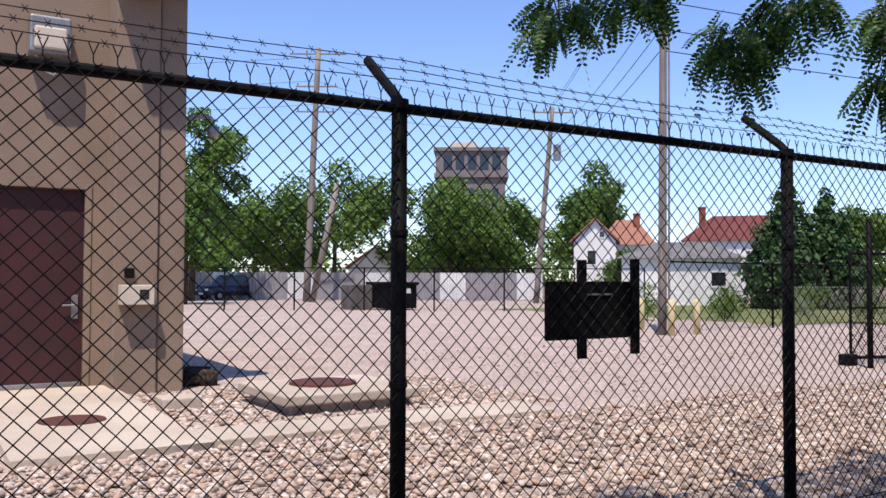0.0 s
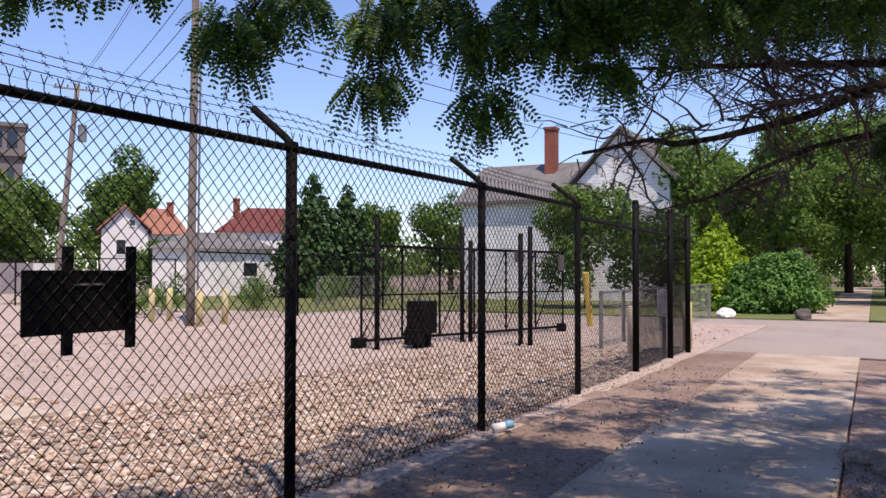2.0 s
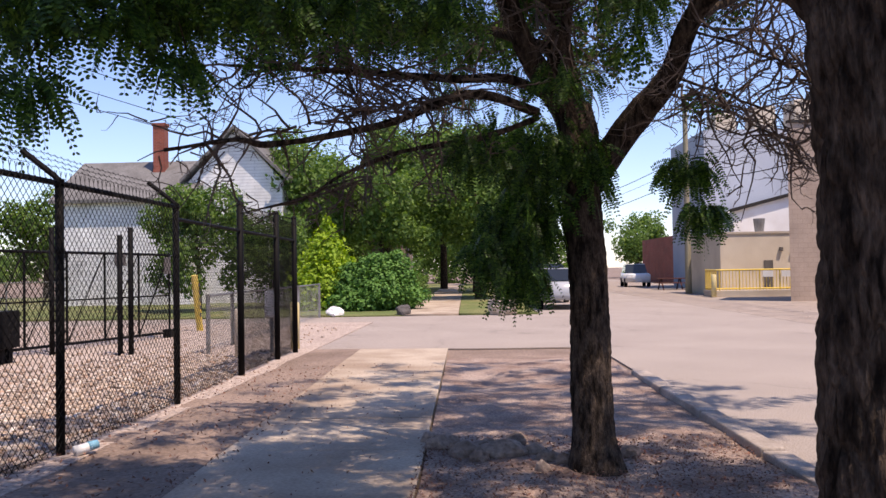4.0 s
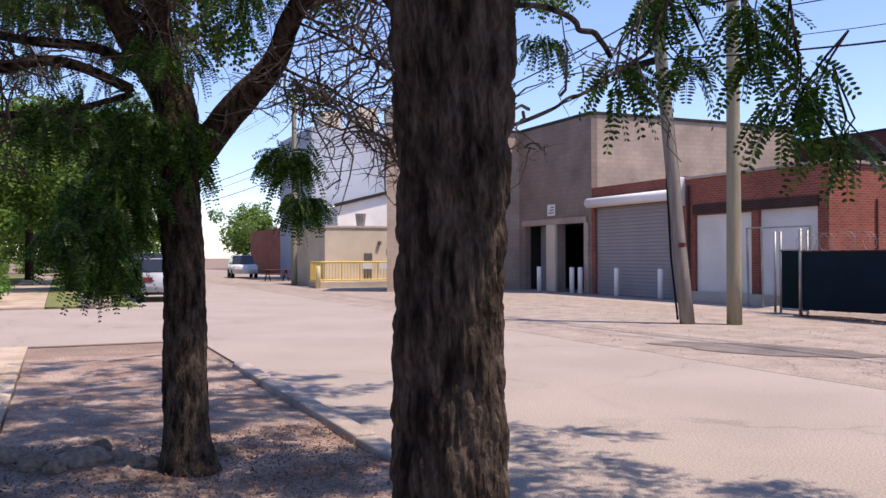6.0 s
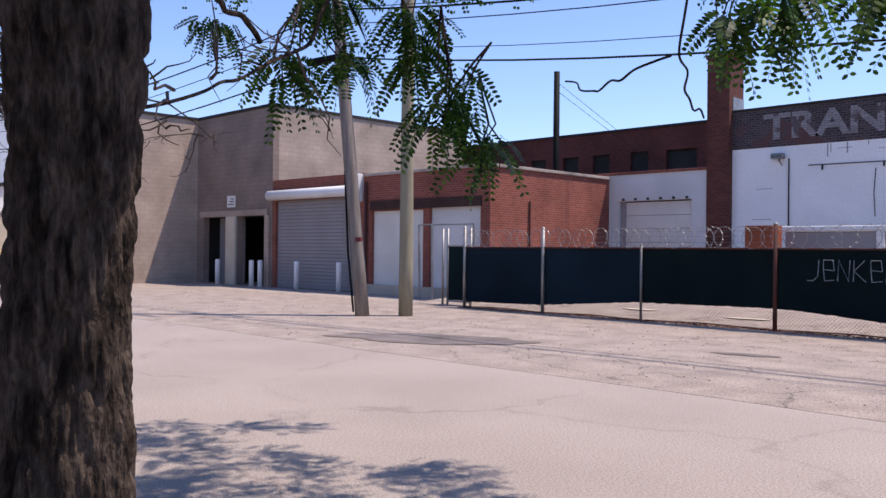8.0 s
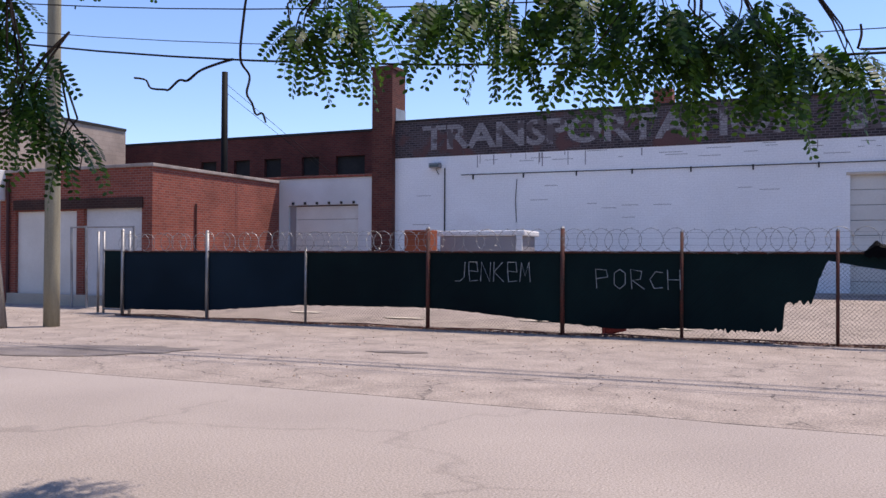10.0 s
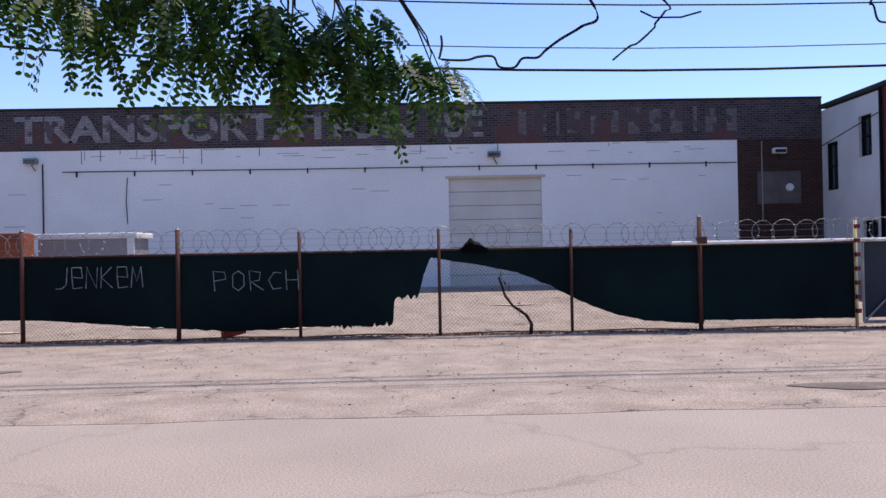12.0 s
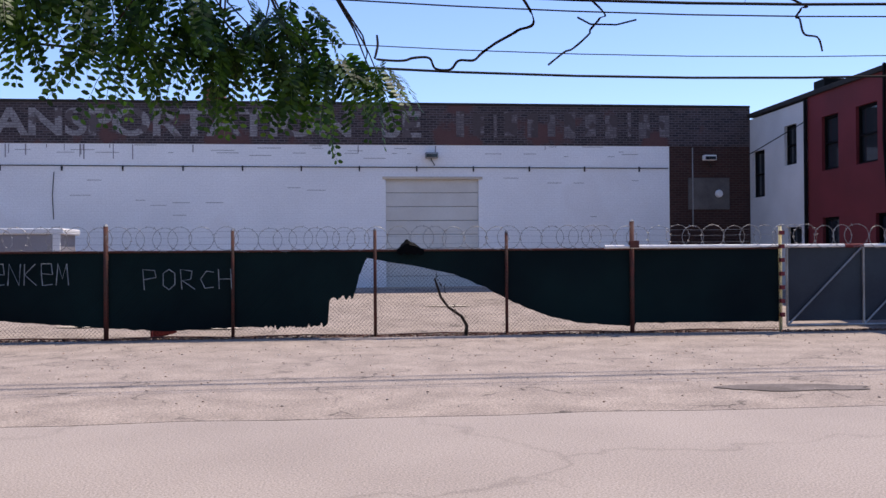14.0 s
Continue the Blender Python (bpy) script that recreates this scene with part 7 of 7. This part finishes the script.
def house(at, w, d, h, roof_h, wall_mat, roof_mat, label, windows=(), chimney=None, hip=False, name="house", trim="white"):
    """Walls, a pitched roof with eaves, windows on the front (local -y)."""
    g = thing(name, label, "house", "background houses", at=at)
    part("wall", box(-w / 2, w / 2, -d / 2, d / 2, -0.2, h), M[wall_mat], g)
    e = 0.35
    bm = bmesh.new()
    if hip:
        a = [bm.verts.new(p) for p in ((-w / 2 - e, -d / 2 - e, h), (w / 2 + e, -d / 2 - e, h), (w / 2 + e, d / 2 + e, h), (-w / 2 - e, d / 2 + e, h))]
        k = min(w, d) * 0.3
        r = [bm.verts.new(p) for p in ((-w / 2 + k, 0, h + roof_h), (w / 2 - k, 0, h + roof_h))]
        for f in ((a[0], a[1], r[1], r[0]), (a[1], a[2], r[1]), (a[2], a[3], r[0], r[1]), (a[3], a[0], r[0]), (a[3], a[2], a[1], a[0])):
            bm.faces.new(f)
    else:
        for s in (-1, 1):
            q = [(s * (w / 2 + e), -d / 2 - e, h - 0.1), (s * (w / 2 + e), d / 2 + e, h - 0.1), (0, d / 2 + e, h + roof_h), (0, -d / 2 - e, h + roof_h)]
            lo = [bm.verts.new(p) for p in q]
            hi = [bm.verts.new((p[0], p[1], p[2] + 0.18)) for p in q]
            bm.faces.new(lo[::-1])
            bm.faces.new(hi)
            for i in range(4):
                bm.faces.new((lo[i], lo[(i + 1) % 4], hi[(i + 1) % 4], hi[i]))
        for y in (-d / 2, d / 2 - 0.2):
            gb = bmesh.new()
            t0 = [gb.verts.new((p, y, z)) for p, z in ((-w / 2, h), (w / 2, h), (0, h + roof_h))]
            t1 = [gb.verts.new((p, y + 0.2, z)) for p, z in ((-w / 2, h), (w / 2, h), (0, h + roof_h))]
            gb.faces.new(t0)
            gb.faces.new(t1[::-1])
            for i in range(3):
                gb.faces.new((t0[i], t1[i], t1[(i + 1) % 3], t0[(i + 1) % 3]))
            part("gable", gb, M[wall_mat], g)
    part("roof", bm, M[roof_mat], g)
    for x, z, ww_, hh in windows:
        win = thing_part(g, "window")
        part("pane", box(x - ww_ / 2, x + ww_ / 2, -d / 2 - 0.02, -d / 2 - 0.005, z, z + hh), M["window"], win)
        for a, b, c, dd in ((x - ww_ / 2 - 0.1, x - ww_ / 2, z - 0.1, z + hh + 0.1), (x + ww_ / 2, x + ww_ / 2 + 0.1, z - 0.1, z + hh + 0.1), (x - ww_ / 2, x + ww_ / 2, z - 0.1, z), (x - ww_ / 2, x + ww_ / 2, z + hh, z + hh + 0.1)):
            part("frame", box(a, b, -d / 2 - 0.06, -d / 2 - 0.001, c, dd), M[trim], win)
    if chimney:
        cx, cy, ct = chimney
        part("chimney", box(cx - 0.3, cx + 0.3, cy - 0.3, cy + 0.3, h, ct), M["redbrick"], g)
        part("chimney_cap", box(cx - 0.35, cx + 0.35, cy - 0.35, cy + 0.35, ct, ct + 0.15), M["redbrick"], g)
    return g


before = names()
house(pose(53.4, 59.7, 0, 0, 0, -41.7), 3.7, 6, 4.9, 2.0, "white", "roof_tan", "white gabled house with a terracotta shingle roof", [(-0.3, 2.9, 0.7, 1.2), (0.6, 5.3, 0.4, 0.5)])
house(pose(56.5, 58.8, 0, 0, 0, -43.7), 4.6, 5, 4.7, 2.4, "white", "roof_tan", "white house wing with a terracotta shingle roof", [(-0.7, 2.9, 0.7, 1.2), (0.8, 2.9, 0.7, 1.2)], (0.9, -0.6, 7.5), True)
house(pose(66.1, 53.8, 0, 0, 0, -50.8), 9.6, 8, 5.1, 2.5, "white", "roof_red", "house with a steep maroon shingle roof and brick chimney", [(-2.0, 2.6, 0.9, 1.2), (1.0, 2.6, 0.9, 1.2)], (-3.3, -1.8, 8.2), True)
house(pose(41.5, 38.4, 0, 0, 0, -47.1), 6.9, 6, 2.85, 1.1, "white", "roof_grey", "low pale garage with a hipped grey roof", [(2.2, 1.2, 0.8, 0.8)], None, True)
house(pose(36.3, 70.0, 0, 0, 0, -28), 5, 6, 2.5, 1.9, "white", "roof_tan", "small white cottage with a terracotta roof behind trees", [(0, 1.0, 0.8, 1.0)])
M["siding"] = brickwork("white clapboard siding", (0.78, 0.78, 0.77), (0.76, 0.76, 0.75), (0.50, 0.50, 0.50), w=6.0, h=0.16, joint=0.012, bump=0.6)
house(pose(45.6, 17.7, 0, 0, 0, 0), 7.0, 6.6, 5.2, 2.2, "siding", "roof_grey", "white clapboard house wing with a grey roof and tall brick chimney", [], (-0.9, -0.9, 9.3))
ew = thing("wall_vent", "dark louvred window high on the clapboard wall", "window")
part("louvre", box(42.02, 42.1, 15.2, 15.8, 4.5, 5.1, 0.01), M["grimy"], ew)
part("frame", box(42.06, 42.1, 15.12, 15.88, 4.42, 5.18, 0.01), M["white"], ew)
house(pose(47.2, 12.4, 0, 0, 0, -90), 4.8, 8.0, 6.2, 2.6, "siding", "roof_grey", "taller white clapboard gable behind small trees", [(0, 4.2, 0.8, 1.3)])
turn_yard(before)
for k, (x, y) in enumerate(((56.0, 7.0), (68.0, 7.5), (80, 8.0))):
    house(pose(x, y, 0, 0, 0, -90), 6.0, 8.0, 4.2, 3.4, "taupe", "roof_grey", "dark gabled house with a porch along the sidewalk", [(0, 2.6, 0.9, 1.3)], name="house")

# tower far off
tw = thing("tower_block", "distant tan brick tower with a windowed top storey", "tower", at=pose(142.0, 203.0, 0, 0, 0, -35))
part("shaft", box(-9.5, 9.5, -8, 8, 0, 30), M["towerbrick"], tw)
part("cornice", box(-10.4, 10.4, -8.8, 8.8, 30, 31.2), M["towerbrick"], tw)
part("lantern", box(-10, 10, -8.4, 8.4, 31.2, 37.4), M["towerbrick"], tw)
part("roof_slab", box(-10.6, 10.6, -9, 9, 37.4, 38.4), M["towerbrick"], tw)
part("penthouse", box(-6.0, 1.5, -5, 5, 38.4, 40.4), M["cream"], tw)
for k in range(5):
    part("window", box(-7.8 + k * 3.4, -5.4 + k * 3.4, -8.5, -8.35, 32.2, 36.2), M["window"], tw)
    part("window", box(-7.6 + k * 3.4, -6.0 + k * 3.4, -8.1, -7.95, 24.0, 27.0), M["window"], tw)


def car(at, length, h, mat, label, suv=True):
    """A parked car: shaped body, glazed cabin, four wheels, lamps."""
    g = thing("parked_car", label, "car", "parked cars", at=at)
    w = 0.9
    L = length / 2
    prof = [(-L, 0.35), (-L, 0.85), (-L + 0.1, 0.98), (-L * 0.45, 1.02), (L * 0.72, 1.04), (L - 0.05, 0.95), (L, 0.6), (L, 0.35)]
    cab = [(-L * 0.42, 1.0), (-L * 0.16, h), (L * 0.62, h), (L * (0.9 if suv else 0.75), 1.03)]
    def extrude(pts, half, inset):
        bm = bmesh.new()
        a = [bm.verts.new((x, -half + (inset if z > 1.1 else 0), z)) for x, z in pts]
        b = [bm.verts.new((x, half - (inset if z > 1.1 else 0), z)) for x, z in pts]
        bm.faces.new(a)
        bm.faces.new(b[::-1])
        for i in range(len(pts)):
            j = (i + 1) % len(pts)
            bm.faces.new((a[j], a[i], b[i], b[j]))
        bmesh.ops.bevel(bm, geom=list(bm.edges), offset=0.04, segments=2, affect="EDGES")
        return bm
    part("body", extrude(prof, w, 0), mat, g, smooth=True)
    part("cabin_glass", extrude(cab, w - 0.05, 0.12), M["window"], g)
    part("roof", box(-L * 0.14, L * 0.6, -w + 0.2, w - 0.2, h - 0.02, h + 0.03, 0.02), mat, g)
    for x in (-L * 0.62, L * 0.62):
        for y in (-w + 0.05, w - 0.05):
            wheel = part("wheel", tube([(x, y - 0.11, 0.33), (x, y + 0.11, 0.33)], 0.33, 18), M["black"], g)
            part("rim", tube([(x, y - 0.12, 0.33), (x, y + 0.12, 0.33)], 0.19, 12), M["galv"], wheel)
    for y in (-0.65, 0.65):
        part("headlight", box(-L - 0.01, -L + 0.08, y - 0.18, y + 0.18, 0.68, 0.82, 0.01), M["white"], g)
        part("tail_light", box(L - 0.06, L + 0.01, y - 0.15, y + 0.15, 0.7, 0.88, 0.01), M["redpaint"], g)
    part("number_plate_bar", box(-L - 0.015, -L + 0.01, -0.25, 0.25, 0.42, 0.53), M["white"], g)
    return g


C = {k: surface(k + " car paint", c, 0.25, None, 0.5, 10, 0.03, 0, spec=0.6) for k, c in {"dark blue": (0.012, 0.02, 0.05), "silver": (0.45, 0.46, 0.47), "white": (0.8, 0.8, 0.8), "black": (0.012, 0.012, 0.014), "grey": (0.13, 0.14, 0.15)}.items()}
before = names()
car(pose(19.4, 60.6, 0, 0, 0, 20), 4.7, 1.75, C["dark blue"], "dark blue sport utility car parked behind the yard")
car(pose(14.6, 63.5, 0, 0, 0, 10), 4.5, 1.45, C["silver"], "silver saloon car parked behind the yard", False)
turn_yard(before)
car(pose(34.2, -3.8, 0, 0, 0, 180), 4.6, 1.5, C["silver"], "silver car parked at the kerb under trees", False)
car(pose(40.5, -3.8, 0, 0, 0, 180), 4.7, 1.7, C["dark blue"], "dark blue car parked at the kerb under trees")
car(pose(47.0, -3.8, 0, 0, 0, 180), 4.7, 1.65, C["black"], "black car parked at the kerb under trees")
car(pose(54.0, -3.8, 0, 0, 0, 180), 4.7, 1.6, C["grey"], "grey car parked at the kerb under trees")
car(pose(67.1, -13.2, 0, 0, 0, -5), 4.7, 1.7, C["white"], "white sport utility car parked down the street")

# ---- far end of the street: cream shop, railing, white hall ----
cr = thing("cream_shop", "cream rendered low shop front with a narrow door", "shop")
part("wall", box(44.0, 50.0, -17.4, -13.0, -0.1, 3.1), M["cream"], cr)
part("coping", box(43.95, 50.05, -17.4, -12.95, 3.1, 3.2), M["pad"], cr)
part("door", box(43.97, 43.998, -15.6, -15.15, 0.3, 1.75), M["grimy"], cr)
for y, z in ((-16.0, 2.2), (-16.6, 2.1)):
    part("wall_lamp", box(43.85, 43.998, y - 0.08, y + 0.08, z, z + 0.2, 0.02), M["grimy"], cr)
part("roof_vent", tube([(45, -15.3, 3.2), (45, -15.3, 3.9)], [0.22, 0.3], 10), M["galv"], cr)
wm = thing("white_gable_hall", "white-walled hall with a dark sloping roof edge", "hall")
bm = bmesh.new()
a = [bm.verts.new((50.2, y, z)) for y, z in ((-21.0, -0.1), (-15.6, -0.1), (-15.6, 4.6), (-21.0, 6.0))]
b = [bm.verts.new((56.0, y, z)) for y, z in ((-21.0, -0.1), (-15.6, -0.1), (-15.6, 4.6), (-21.0, 6.0))]
bm.faces.new(a)
bm.faces.new(b[::-1])
for i in range(4):
    bm.faces.new((a[(i + 1) % 4], a[i], b[i], b[(i + 1) % 4]))
part("wall", bm, M["white"], wm)
part("roof_edge", tube([(50.1, -15.4, 4.65), (50.1, -21.1, 6.1)], 0.14, 4), M["dark"], wm)
tl = thing("tall_pale_hall", "tall pale blue-grey hall behind the shops", "warehouse")
part("wall", box(57, 66, -30, -15.9, -0.1, 10.4), surface("pale blue-grey wall", (0.42, 0.45, 0.50), 0.8, (0.36, 0.39, 0.44), 0.4, 20, 0.1, 0.1), tl)
for k in range(3):
    part("roof_unit", box(57.5, 59.5, -18.2 - k * 2.6, -16.8 - k * 2.6, 10.4, 11.6 + 0.4 * k, 0.05), M["cream"], tl)
part("annex", box(75, 90, -26, -18.5, -0.1, 4.2), M["redbrick"], tl, "low red brick annex")
yr = thing("yellow_railing", "yellow steel railing round a concrete ramp", "railing")
part("ramp", box(42.0, 43.95, -16.3, -12.1, -0.05, 0.32, 0.02), M["pad"], yr)
for a, b in (((42.1, -16.2), (42.1, -12.2)), ((42.1, -12.2), (43.9, -12.2))):
    a, b = Vector((*a, 0.3)), Vector((*b, 0.3))
    for z in (0.1, 1.0):
        part("rail", tube([a + Vector((0, 0, z)), b + Vector((0, 0, z))], 0.04, 8), M["yellow"], yr)
    n = int((b - a).length / 0.16)
    for k in range(n + 1):
        p = a.lerp(b, k / n)
        part("baluster", tube([p, p + Vector((0, 0, 1.0))], 0.018 if k % 6 else 0.035, 5), M["yellow"], yr)
part("notice", box(42.0, 42.05, -14.9, -14.4, 0.95, 1.25), M["white"], yr)
part("notice", box(42.0, 42.05, -15.7, -15.3, 0.95, 1.25), M["white"], yr)
bollard(41.8, -12.0, 1.1, 0.12, "paleyellow", "pale bollard by the yellow railing", "corner bollards")
pt = thing("picnic_table", "red-brown picnic table on the pavement", "table")
part("top", box(56.0, 57.0, -14.3, -12.5, 0.7, 0.76, 0.01), M["rust"], pt)
for x in (55.6, 57.1):
    part("bench", box(x, x + 0.3, -14.3, -12.5, 0.42, 0.47, 0.01), M["rust"], pt)
for y in (-14.0, -12.8):
    part("leg", tube([(55.7, y, 0), (56.4, y, 0.72)], 0.05, 4), M["rust"], pt)
    part("leg", tube([(57.3, y, 0), (56.6, y, 0.72)], 0.05, 4), M["rust"], pt)
